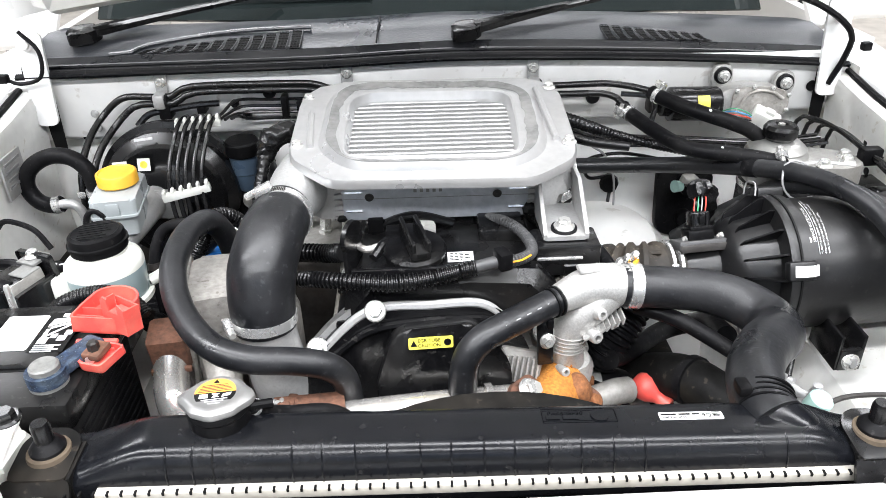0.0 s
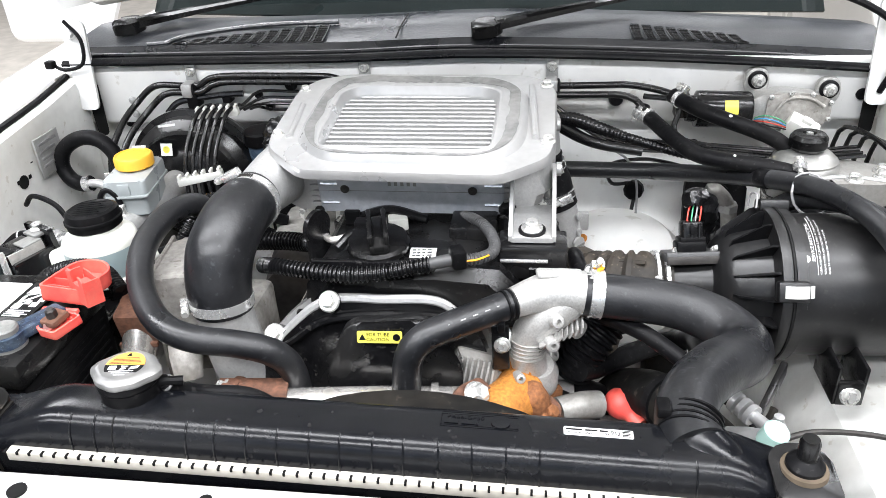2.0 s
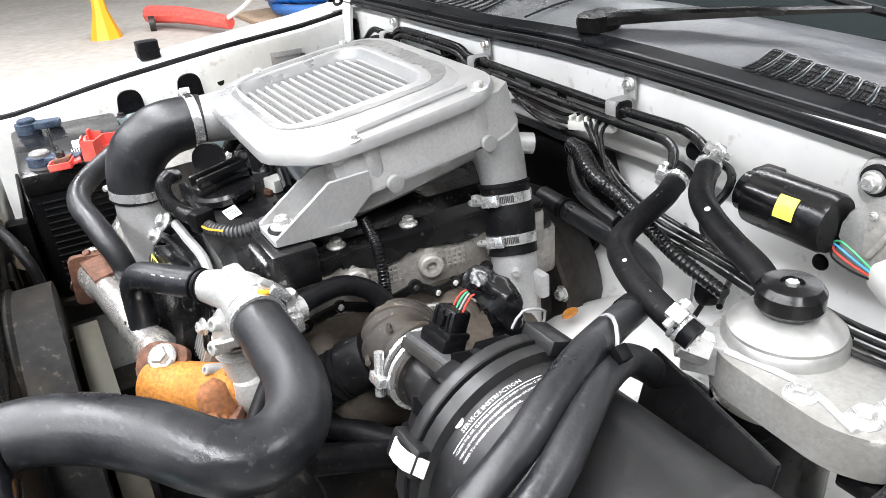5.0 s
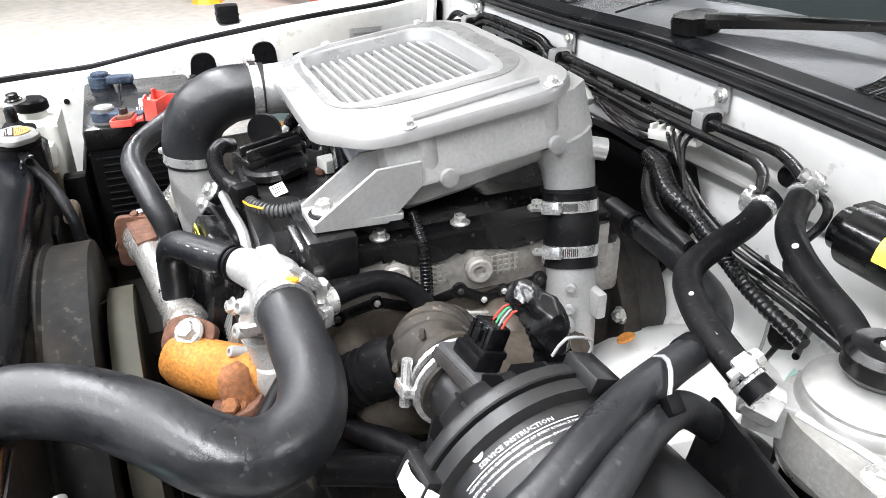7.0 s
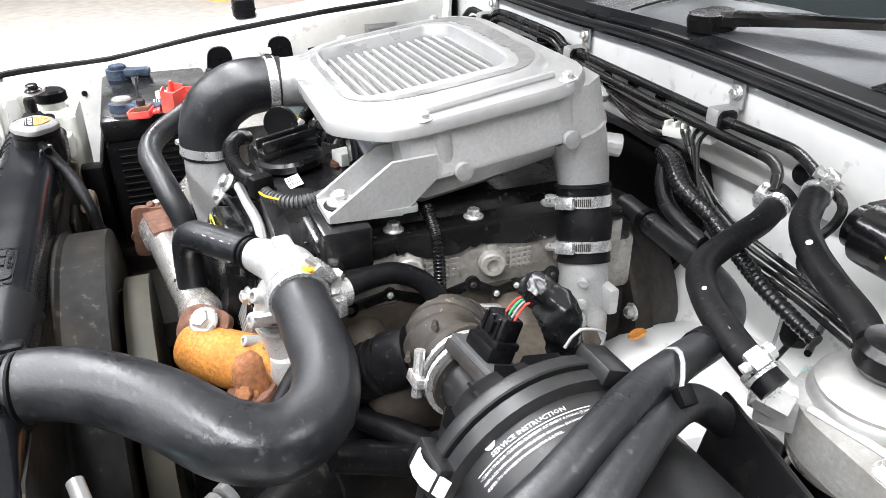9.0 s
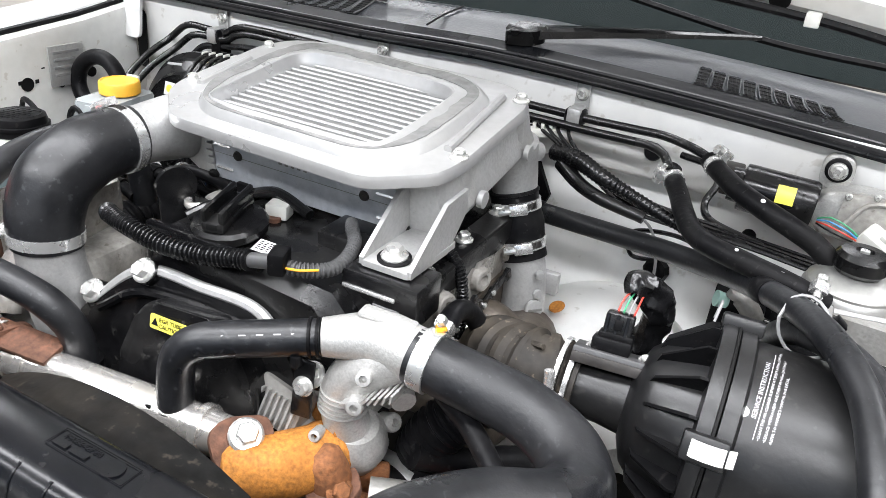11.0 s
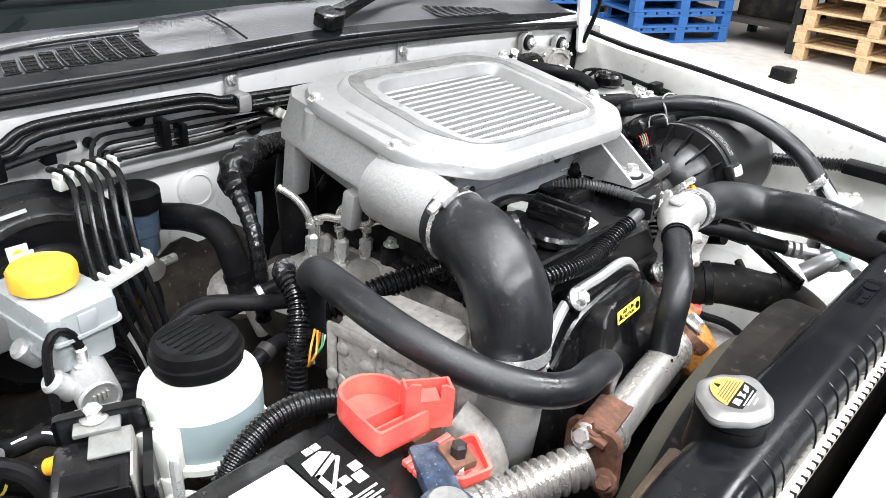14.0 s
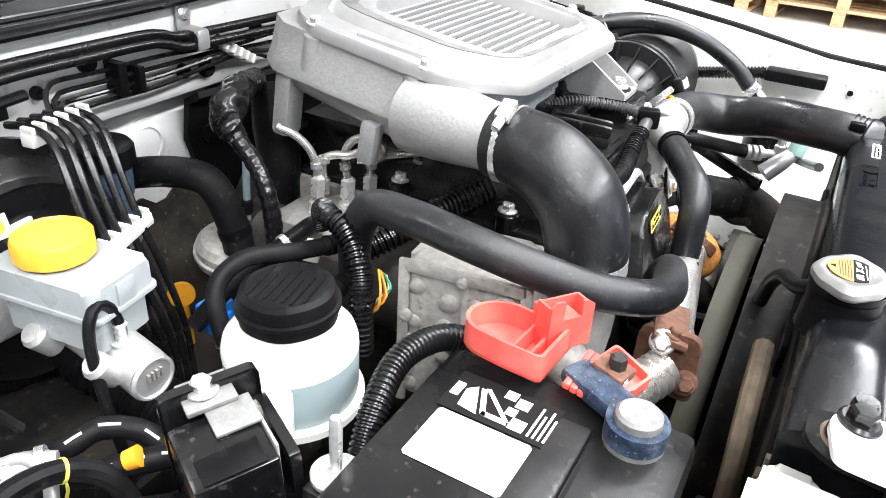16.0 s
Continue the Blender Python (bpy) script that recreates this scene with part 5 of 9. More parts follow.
# ---- hoses in front of the engine ----
def hose(name, pts, r, label, material=None, seg=16, step=0.005, category="hose"):
    t = thing(name, (pts[0][0], pts[0][1], min(p[2] for p in pts)), label, category)
    part("hose_body", tube(pts, r, seg, step), material or M.hose, t)
    if name in ("heater_hose", "steering_hose"):
        for i in (-2, 1):
            part("spring_clip", lathe([(r, -0.005), (r + 0.0016, -0.0045), (r + 0.0016, 0.0045), (r, 0.005)], pts[i], V(pts[i]) - V(pts[i - 1]), 18), M.plastic if i < 0 else M.dark_metal, t)
    return t


uh = hose("upper_radiator_hose", [(0.2705, 0.485, 1.0265), (0.268, 0.496, 1.029), (0.269, 0.522, 1.032), (0.284, 0.560, 1.029), (0.312, 0.600, 1.021), (0.345, 0.640, 1.005), (0.353, 0.676, 0.998), (0.334, 0.707, 1.002), (0.297, 0.721, 1.011), (0.250, 0.721, 1.019), (0.190, 0.720, 1.026)],
          [0.0285, 0.0275, 0.0265, 0.027, 0.028, 0.0288, 0.0288, 0.0275, 0.026, 0.025, 0.0247], "thick black upper radiator hose in an S bend", seg=28)
for q in range(4):
    part("spring_clip", lathe([(0.0262, -0.0015), (0.0284, -0.001), (0.0284, 0.001), (0.0262, 0.0015)], V(0.2672 + 0.0012 * q, 0.493 + 0.006 * q, 1.0285 + 0.0008 * q), (0.2, 0.97, 0.1), 28), M.plastic, uh)
part("clip_ear", box(0.240, 0.252, 0.496, 0.514, 1.046, 1.056, 0.002), M.plastic, uh)
clamp(uh, (0.203, 0.7205, 1.025), (1, 0.02, -0.1), 0.0265, (-0.0, 0.75, 0.7), width=0.014)
part("orange_tag", tube([(0.205, 0.726, 1.053), (0.210, 0.732, 1.052), (0.207, 0.738, 1.050), (0.200, 0.735, 1.052)], 0.0022, 8), M.orange_plastic, uh, "amber plastic tag on the clamp")
lh = hose("coolant_hose", [(-0.296, 0.880, 0.975), (-0.301, 0.876, 1.025), (-0.312, 0.852, 1.066), (-0.325, 0.805, 1.077), (-0.328, 0.750, 1.073), (-0.320, 0.704, 1.063), (-0.298, 0.660, 1.047), (-0.265, 0.626, 1.034), (-0.228, 0.615, 1.024), (-0.180, 0.622, 1.013), (-0.148, 0.630, 0.998), (-0.132, 0.640, 0.968), (-0.129, 0.645, 0.915)],
          [0.0150, 0.0152, 0.0154, 0.0154, 0.0152, 0.0150, 0.0150, 0.0150, 0.0150, 0.0150, 0.0154, 0.0150, 0.0146], "satin black coolant hose bending down in front of the engine", seg=22)
part("spring_clip", lathe([(0.0148, -0.006), (0.0165, -0.006), (0.0165, 0.006), (0.0148, 0.006)], (-0.129, 0.645, 0.930), (0, 0, 1), 24), M.plastic, lh)
part("clip_ear", box(-0.136, -0.122, 0.616, 0.624, 0.925, 0.936, 0.002), M.plastic, lh)

rh = hose("bypass_hose", [(0.112, 0.697, 1.026), (0.097, 0.689, 1.024), (0.065, 0.671, 1.0205), (0.038, 0.655, 1.0175), (0.021, 0.646, 1.0135), (0.007, 0.640, 1.001), (0.000, 0.638, 0.980), (-0.004, 0.637, 0.936), (-0.005, 0.637, 0.925)], 0.0163, "black rubber bypass hose with printed marks", seg=20)
for a_, d_ in ((0.0, (0.85, 0.45, 0.08)), (0.006, (0.85, 0.45, 0.08))):
    part("spring_clip", lathe([(0.0165, -0.0015), (0.0182, -0.0012), (0.0182, 0.0012), (0.0165, 0.0015)], (0.104 + a_, 0.6925 + a_ * 0.55, 1.0248), d_, 24), M.plastic, rh)
part("clip_ear", box(0.096, 0.104, 0.672, 0.682, 1.002, 1.014, 0.002), M.plastic, rh)
part("spring_clip", lathe([(0.0165, -0.004), (0.0180, -0.004), (0.0180, 0.004), (0.0165, 0.004)], (-0.0045, 0.637, 0.938), (0, 0, 1), 24), M.plastic, rh)
part("clip_ear", box(-0.024, -0.014, 0.618, 0.626, 0.934, 0.946, 0.002), M.plastic, rh)
part("steel_stub", tube([(-0.005, 0.637, 0.932), (-0.005, 0.637, 0.905)], 0.0135, 16), M.chrome, rh, "bright steel stub")
for q in range(5):
    c_ = V(0.090, 0.6855, 1.0235) + (V(0.040, 0.6565, 1.018) - V(0.090, 0.6855, 1.0235)) * (q / 4)
    part("print_bar", moved(box(-0.003, 0.003, -0.0006, 0.0006, 0, 0.0003), facing(c_ + V(0.0085, -0.0085, 0.0112), (0.86, 0.5, 0.08), (-0.3, 0.5, 0.6))), M.tin_wire, rh)
# ---- thermostat tee ----
te = thing("thermostat_housing", (0.13, 0.72, 0.89), "silver cast aluminium thermostat housing with outlets", "housing")
part("body", tube([(0.206, 0.7205, 1.025), (0.185, 0.7205, 1.0265), (0.163, 0.7215, 1.028), (0.140, 0.714, 1.0275), (0.112, 0.698, 1.0255)], [0.0245, 0.0245, 0.0255, 0.0215, 0.0170], 24), M.speckled, te)
part("down_pipe", tube([(0.180, 0.7205, 1.022), (0.160, 0.716, 1.008), (0.138, 0.711, 0.988), (0.127, 0.709, 0.965), (0.128, 0.711, 0.945), (0.131, 0.716, 0.92)], [0.022, 0.0235, 0.0225, 0.0205, 0.021, 0.022], 24), M.speckled, te)
for k in range(5):
    part("cooling_fin", lathe([(0.0195, 0), (0.0232, 0.0004), (0.0232, 0.0014), (0.0195, 0.0018)], (0.1275 + 0.0006 * k, 0.7095, 0.950 + 0.0052 * k), (0.05, 0.03, 1), 18), M.speckled, te)
for k in range(8):
    a = k / 7
    part("throat_fin", moved(box(-0.0010, 0.0010, -0.012, 0.012, -0.0045, 0.0045), pose(0.146 + 0.042 * a, 0.693 + 0.006 * a, 0.979 + 0.019 * a, 0, 60 - 50 * a, 0)), M.speckled, te)
part("lower_dome", lathe([(0.0, -0.036), (0.014, -0.034), (0.026, -0.024), (0.032, -0.006), (0.030, 0.012), (0.022, 0.024), (0, 0.026)], (0.134, 0.722, 0.906), (0.15, -0.25, 1), 28), M.speckled, te, "rounded casting below the outlet")
part("flange", prism(rounded([(-0.060, -0.024), (0.024, -0.022), (0.026, 0.022), (-0.056, 0.024)], 0.012), 0.014, facing((0.100, 0.715, 0.905), (1, 0, -0.05), (0, 1, 0)), 0.003), M.speckled, te)
for p, r, d_ in (((0.150, 0.752, 0.913), 0.0095, (0.8, -0.3, 0.5)), ((0.146, 0.738, 0.899), 0.010, (0.8, -0.5, 0.35)), ((0.1575, 0.697, 1.004), 0.0075, (0.3, -0.8, 0.4)), ((0.153, 0.693, 0.978), 0.008, (0.3, -0.9, 0.2)), ((0.118, 0.686, 0.932), 0.006, (0.25, -0.8, 0.4)), ((0.041, 0.684, 0.932), 0.011, (0.25, -0.8, 0.4))):
    part("boss", lathe([(r, -0.006), (r, 0.012), (r * 0.85, 0.014), (r * 0.45, 0.0145), (r * 0.4, 0.006), (0, 0.006)], p, d_, 16), M.speckled, te)
part("finned_casting", prism(rounded([(-0.034, -0.022), (0.026, -0.026), (0.030, 0.014), (-0.024, 0.020)], 0.01), 0.024, facing((0.066, 0.712, 0.935), (1, 0, -0.15), (0, 0.35, 1)), 0.004), M.cast_dirty, te)
for k in range(7):
    part("cooling_fin", moved(box(-0.0011, 0.0011, 0, 0.014, -0.016, 0.014), pose(0.052 + 0.0062 * k, 0.682, 0.942 - 0.001 * k, -20, 12, 0)), M.speckled, te)
part("ridge", moved(box(-0.030, 0.022, -0.009, 0.009, 0, 0.007, 0.004), pose(0.166, 0.7215, 1.0465, 0, 4, 6)), M.speckled, te)
part("side_port", tube([(0.165, 0.735, 0.985), (0.178, 0.722, 0.982), (0.188, 0.712, 0.980)], [0.012, 0.012, 0.011], 14), M.speckled, te)
part("side_bracket", moved(box(-0.010, 0.010, -0.002, 0.002, -0.030, 0.026, 0.002), pose(0.098, 0.690, 0.972, -10, 0, 8)), M.black_metal, te, "small black bracket")
bolt(te, (0.100, 0.687, 0.975), (0.2, -1, 0.2), 0.0065)
# ---- air filter on the right of the bay ----
af = thing("air_filter", (0.52, 0.83, 0.88), "black plastic drum air filter housing with ribbed lid", "air filter")
AC = Vector((0.0, 0.828, 0.974))
AX = Vector((1, 0.05, -0.02)).normalized()


def along(x):
    return AC + AX * x


body = part("drum", lathe([(0.0, 0.425), (0.088, 0.425), (0.096, 0.428), (0.096, 0.440), (0.089, 0.443), (0.089, 0.60), (0.092, 0.605), (0.092, 0.612), (0.088, 0.64), (0.075, 0.655), (0, 0.658)], AC, AX, 56), M.drum, af, "smooth black plastic drum")
lid = part("lid", lathe([(0.0, 0.350), (0.036, 0.352), (0.055, 0.360), (0.066, 0.372), (0.073, 0.400), (0.075, 0.410), (0.097, 0.412), (0.0985, 0.416), (0.097, 0.424), (0.0, 0.424)], AC, AX, 56), M.drum, af, "black ribbed lid")
U_, V_, W_ = frame_of(AX)
for k in range(18):
    a = 2 * math.pi * k / 18
    d = U_ * math.cos(a) + V_ * math.sin(a)
    rib = prism([(0.366, 0.058), (0.411, 0.066), (0.411, 0.0945), (0.404, 0.0945), (0.370, 0.070)], 0.0026, facing(AC - d.cross(AX) * 0.0013, AX, d))
    part("lid_rib", rib, M.plastic, lid)
part("inlet_tube", tube([along(0.365), along(0.33), along(0.30), along(0.265)], [0.034, 0.0295, 0.0285, 0.028], 28), M.drum, af)
part("tube_rim", lathe([(0.031, 0.363), (0.034, 0.363), (0.034, 0.369), (0.031, 0.369)], AC, AX, 28), M.drum, af)
part("lid_seam", lathe([(0.0965, 0.4235), (0.0985, 0.4240), (0.0985, 0.4262), (0.0965, 0.4268)], AC, AX, 56), M.ink, af)


def on_drum(ang, x, r):
    """A place on the drum; ang in degrees from the top towards the front."""
    d = Vector((0, -math.sin(radians(ang)), math.cos(radians(ang))))
    return along(x) + d * r, d


for ang in (64, -22, 165):
    p, d = on_drum(ang, 0.425, 0.096)
    t = AX.cross(d)
    clip_base = part("latch_block", moved(box(-0.012, 0.012, -0.016, 0.020, -0.004, 0.010, 0.003), facing(p, t, AX)), M.drum, af)
    pts = [p + AX * 0.0 + d * 0.010 + t * -0.0, p + AX * -0.014 + d * 0.013, p + AX * -0.018 + d * 0.006]
    strip_ = sheet([[q + t * s_ for s_ in (-0.007, 0.007)] for q in (p - AX * 0.012 + d * 0.006, p - AX * 0.006 + d * 0.013, p + AX * 0.004 + d * 0.015, p + AX * 0.014 + d * 0.0135, p + AX * 0.026 + d * 0.003)], 0.0015)
    if ang == 64:
        part("latch", strip_, M.white_plastic, clip_base, "pale metal latch")
    else:
        part("latch", tube([p - AX * 0.022 - t * 0.016, p - AX * 0.020 - t * 0.012 + d * 0.016, p - AX * 0.020 + t * 0.012 + d * 0.016, p - AX * 0.022 + t * 0.016], 0.0012, 6), M.tin_wire, clip_base, "thin wire bail")
p, d = on_drum(40, 0.446, 0.0892)
part("white_dot", lathe([(0.0045, 0), (0.0045, 0.0006), (0, 0.0006)], p, d, 14), M.paper, af)


def drum_words(text, size, x, ang0, material):
    cu = bpy.data.curves.new("lettering", "FONT")
    cu.body, cu.size, cu.resolution_u = text, size, 1
    tmp = bpy.data.objects.new("tmp", cu)
    me = bpy.data.meshes.new_from_object(tmp)
    bpy.data.objects.remove(tmp)
    bm = bmesh.new()
    bm.from_mesh(me)
    bpy.data.meshes.remove(me)
    for vert in bm.verts:
        q, d = on_drum(ang0 - math.degrees(vert.co.x / 0.0895), x - vert.co.y, 0.0898)
        vert.co = q
    return part("lettering", bm, material, body, smooth=False)


drum_words("SERVICE INSTRUCTION", 0.0054, 0.456, 42, M.white_ink)
drum_words("\u2022CLEAN THE AIR CLEANER ELEMENT AT EVERY 8,000km (5,000miles)", 0.0031, 0.4625, 52, M.white_ink)
drum_words("\u2022REPLACE WITH A NEW ONE EVERY 40,000km (24,000miles).", 0.0031, 0.4672, 52, M.white_ink)
drum_words("\u2022REFER TO OWNER'S MANUAL FOR DETAIL.", 0.0031, 0.4719, 52, M.white_ink)
part("under_line", sheet([[on_drum(a, xx, 0.0897)[0] for xx in (0.4579, 0.4584)] for a in range(52, -8, -4)], 0.0003), M.white_ink, body)
fb = thing("filter_bracket", (0.5, 0.74, 0.88), "black steel filter bracket bolted to the inner wing", "bracket")
part("bracket_plate", box(0.486, 0.516, 0.729, 0.737, 0.872, 0.906, 0.003), M.black_metal, fb)
for x_ in (0.484, 0.514):
    part("bracket_leg", box(x_, x_ + 0.004, 0.731, 0.80, 0.872, 0.925, 0.001), M.black_metal, fb)
bolt(fb, (0.501, 0.7285, 0.888), (0, -1, 0.3), 0.008)

# ribbed intake boot, air-flow sensor
bt = thing("intake_boot", (0.25, 0.84, 0.93), "dusty ribbed black rubber intake boot with double wire clamp", "hose")
boot = tube([along(0.305), along(0.285), (0.262, 0.838, 0.970), (0.235, 0.846, 0.966), (0.212, 0.862, 0.956), (0.200, 0.882, 0.935), (0.196, 0.90, 0.90)], [0.032, 0.036, 0.038, 0.037, 0.036, 0.034, 0.032], 28, ribs=0.005, pitch=0.016)
part("boot", boot, M.boot, bt)
for x in (0.286, 0.297):
    part("wire_clamp", lathe([(0.036, -0.0022), (0.040, -0.0022), (0.040, 0.0022), (0.036, 0.0022)], along(x), AX, 32), M.clamp, bt)
p, d = on_drum(84, 0.289, 0.043)
part("clamp_screw", tube([p + V(-0.004, 0.004, 0.026), p + V(0.002, -0.002, -0.016)], 0.0048, 10), M.clamp, bt)
part("clamp_block", moved(box(-0.010, 0.010, -0.005, 0.005, -0.004, 0.006, 0.001), facing(p, AX, (0, 0.3, 1))), M.clamp, bt)
for k in range(6):
    a = radians(20 + 55 * k)
    part("boot_rib", tube([(0.270, 0.836 - 0.040 * math.sin(a), 0.970 + 0.040 * math.cos(a)), (0.218, 0.858 - 0.038 * math.sin(a), 0.958 + 0.038 * math.cos(a))], 0.003, 6), M.boot, bt)
def crumpled(pts, radii, deep, seed):
    """A sleeve of shiny tape with broad folds and a few fine creases."""
    bm = tube(pts, radii, 32, 0.0016)
    bm.normal_update()
    for v in bm.verts:
        fold = 0.5 - abs(noise.noise(v.co * 52 + V(seed, 0, 0))) * 2.6
        fine = 0.4 - abs(noise.noise(v.co * 150 + V(0, seed, 0))) * 1.6
        v.co += v.normal * deep * (fold + 0.22 * fine)
    return bm
ms = thing("airflow_sensor", (0.335, 0.845, 1.0), "black airflow sensor plugged into the intake tube with taped wires", "sensor")
SM = pose(0.330, 0.845, 1.003, -22, 0, 6)
part("sensor_base", moved(box(-0.036, 0.034, -0.018, 0.018, -0.004, 0.009, 0.002), SM), M.grey_loom, ms, "dark grey sensor flange")
part("base_edge", moved(box(-0.036, 0.034, -0.0205, -0.018, -0.006, 0.004, 0.001), SM), M.dark_metal, ms)
part("sensor_body", moved(box(-0.022, 0.014, -0.014, 0.012, 0.008, 0.022, 0.003), SM), M.plastic, ms)
plug = part("plug", moved(box(-0.015, 0.011, -0.009, 0.011, 0.020, 0.046, 0.003), SM), M.gloss, ms)
part("plug_collar", moved(box(-0.018, 0.014, -0.011, 0.013, 0.020, 0.027, 0.002), SM), M.plastic, plug)
for k in range(3):
    part("plug_rib", moved(box(-0.014 + 0.009 * k, -0.011 + 0.009 * k, -0.0108, -0.008, 0.024, 0.044, 0.0005, 1), SM), M.gloss, plug)
part("plug_latch", moved(box(-0.006, 0.002, -0.013, -0.008, 0.030, 0.040, 0.001), SM), M.plastic, plug)
for k, m in enumerate((M.wire_red, M.wire_green, M.tin_wire, M.wire_red)):
    part("wire", tube([(0.322 + 0.005 * k, 0.864, 1.045), (0.324 + 0.005 * k, 0.872, 1.056 + 0.001 * k), (0.330 + 0.003 * k, 0.884, 1.060), (0.336, 0.890, 1.054)], 0.0009, 6), m, ms)
wrap = crumpled([(0.322, 0.880, 1.066), (0.336, 0.888, 1.064), (0.348, 0.896, 1.050), (0.352, 0.902, 1.025), (0.346, 0.904, 0.998), (0.335, 0.906, 0.965)], [0.010, 0.015, 0.016, 0.014, 0.015, 0.011], 0.0040, 4.0)
part("taped_loom", wrap, M.loom, ms, "crumpled shiny black tape round the wires")
for sx in (-1, 1):
    bolt(ms, SM @ V(0.004 + 0.024 * sx, -0.004, 0.009), (0, -0.35, 1), 0.0045)
# ---- right charge pipe: coupler with two clamps, cast pipe with bosses ----
cp = thing("charge_pipe_coupler", (0.145, 1.04, 0.97), "black rubber coupler with two steel clamps", "hose")
part("coupler", tube([(0.1405, 1.041, 1.060), (0.1465, 1.040, 1.040), (0.154, 1.0375, 1.020), (0.162, 1.035, 0.997), (0.168, 1.033, 0.980)], [0.0288, 0.0288, 0.0312, 0.0288, 0.0290], 28), M.rubber, cp)
part("coupler_lip", lathe([(0.0289, -0.002), (0.0302, -0.0015), (0.0302, 0.0015), (0.0289, 0.002)], (0.1415, 1.041, 1.057), (0.3, -0.07, -1), 28), M.rubber, cp)
clamp(cp, (0.1465, 1.040, 1.042), (0.3, -0.07, -1), 0.029, (0.45, -0.85, 0))
clamp(cp, (0.162, 1.035, 0.997), (0.34, -0.1, -1), 0.029, (0.45, -0.85, 0))
ip = thing("intake_riser", (0.17, 1.03, 0.82), "pale cast aluminium intake riser with bosses", "pipe")
part("riser", tube([(0.162, 1.035, 0.998), (0.173, 1.032, 0.955), (0.176, 1.031, 0.90), (0.178, 1.025, 0.84)], [0.0265, 0.027, 0.029, 0.033], 26), M.cast, ip)
for k in range(4):
    part("boss", lathe([(0.006, 0), (0.006, 0.004), (0.0035, 0.005), (0, 0.004)], (0.196 + 0.001 * k, 1.017, 0.972 - 0.026 * k), (0.8, -0.6, 0), 12), M.cast, ip)
part("drain_plug", lathe([(0.012, 0), (0.012, 0.004), (0.010, 0.005), (0.0, 0.005)], (0.197, 1.011, 0.928), (0.75, -0.65, 0.1), 20), M.cast, ip)
part("plug_slot", moved(box(-0.009, 0.009, -0.0015, 0.0015, 0, 0.001), facing((0.2011, 1.0074, 0.9285), (0.65, 0.75, 0), (0, 0, 1))), M.lead, ip)
part("lug", box(0.190, 0.214, 1.040, 1.052, 0.935, 0.965, 0.003), M.cast, ip)

# ---- right flank of the engine ----
mf = thing("intake_manifold", (0.18, 0.88, 0.85), "dull cast intake manifold with bolts and gasket", "manifold")
part("flange", box(0.146, 0.1555, 0.76, 1.06, 0.905, 0.966, 0.003), M.head_dark, mf)
part("plenum", tube([(0.203, 0.774, 0.90), (0.204, 0.778, 0.90), (0.205, 0.790, 0.90), (0.21, 0.85, 0.90), (0.21, 0.95, 0.895), (0.19, 1.02, 0.88)], [0.004, 0.022, 0.033, 0.044, 0.045, 0.04], 18, 0.005), M.head_dark, mf)
for y in (0.79, 0.87, 0.95):
    part("runner", tube([(0.15, y, 0.935), (0.18, y, 0.93), (0.205, y, 0.905)], [0.024, 0.022, 0.024], 14), M.head_dark, mf)
ZP = [(0.775, 0.975), (0.816, 0.983), (0.860, 0.966), (0.905, 0.976), (0.932, 0.960), (0.955, 0.965), (0.998, 0.969)]
for (ya, za), (yb, zb_) in zip(ZP, ZP[1:]):
    link = moved(box(-0.006, (V(0, yb, zb_) - V(0, ya, za)).length + 0.006, -0.0058, 0.0058, 0, 0.004, 0.0018), facing((0.1605, ya, za), (0, yb - ya, zb_ - za), (0, za - zb_, yb - ya)))
    part("gasket_link", link, M.black_metal, mf)
for k, (y, z) in enumerate(ZP):
    part("link_end", lathe([(0.0085 if k % 3 == 0 else 0.0068, 0), (0.0085 if k % 3 == 0 else 0.0068, 0.0045), (0, 0.0046)], (0.1602, y, z), (1, 0, 0), 18), M.black_metal, mf)
    part("bolt", lathe([(0.0034, 0), (0.0034, 0.002), (0.0024, 0.003), (0, 0.003)], (0.1646, y, z), (1, 0, 0.1), 12), M.dark_metal if k % 3 == 0 else M.bolt, mf)
eh = hose("vacuum_hose", [(0.193, 0.757, 1.014), (0.187, 0.785, 1.019), (0.183, 0.815, 1.018), (0.185, 0.842, 1.004), (0.192, 0.860, 0.978), (0.200, 0.868, 0.955)], 0.0105, "bent black rubber vacuum hose", M.rubber, 12)
el2 = thing("engine_loom", (0.155, 0.87, 0.93), "black corrugated wiring sleeve down the engine side", "wiring loom")
part("sleeve", tube([(0.135, 0.865, 1.06), (0.158, 0.868, 1.03), (0.166, 0.868, 0.985), (0.164, 0.866, 0.945)], 0.0060, 12, ribs=0.0012, pitch=0.004), M.loom, el2)
part("connector", lathe([(0.004, 0), (0.005, 0.012), (0, 0.013)], (0.164, 0.866, 0.930), (0, 0, 1), 10), M.orange_plastic, el2)
ts = thing("temperature_sensor", (0.200, 0.752, 1.0), "small steel pinch clamp with bolt beside the hose clamp", "sensor")
part("sensor_stem", lathe([(0.009, 0), (0.009, 0.016), (0.006, 0.02), (0, 0.02)], (0.196, 0.752, 1.022), (0.3, 0.2, 1), 6), M.bolt, ts)
part("pinch_band", lathe([(0.0125, -0.006), (0.014, -0.006), (0.014, 0.006), (0.0125, 0.006)], (0.193, 0.760, 1.014), (-0.3, 0.9, -0.1), 22), M.clamp, ts)
part("pinch_ear", moved(box(-0.010, 0.010, -0.005, 0.005, -0.012, 0.006, 0.001), pose(0.204, 0.754, 1.012, 0, 0, 20)), M.clamp, ts)
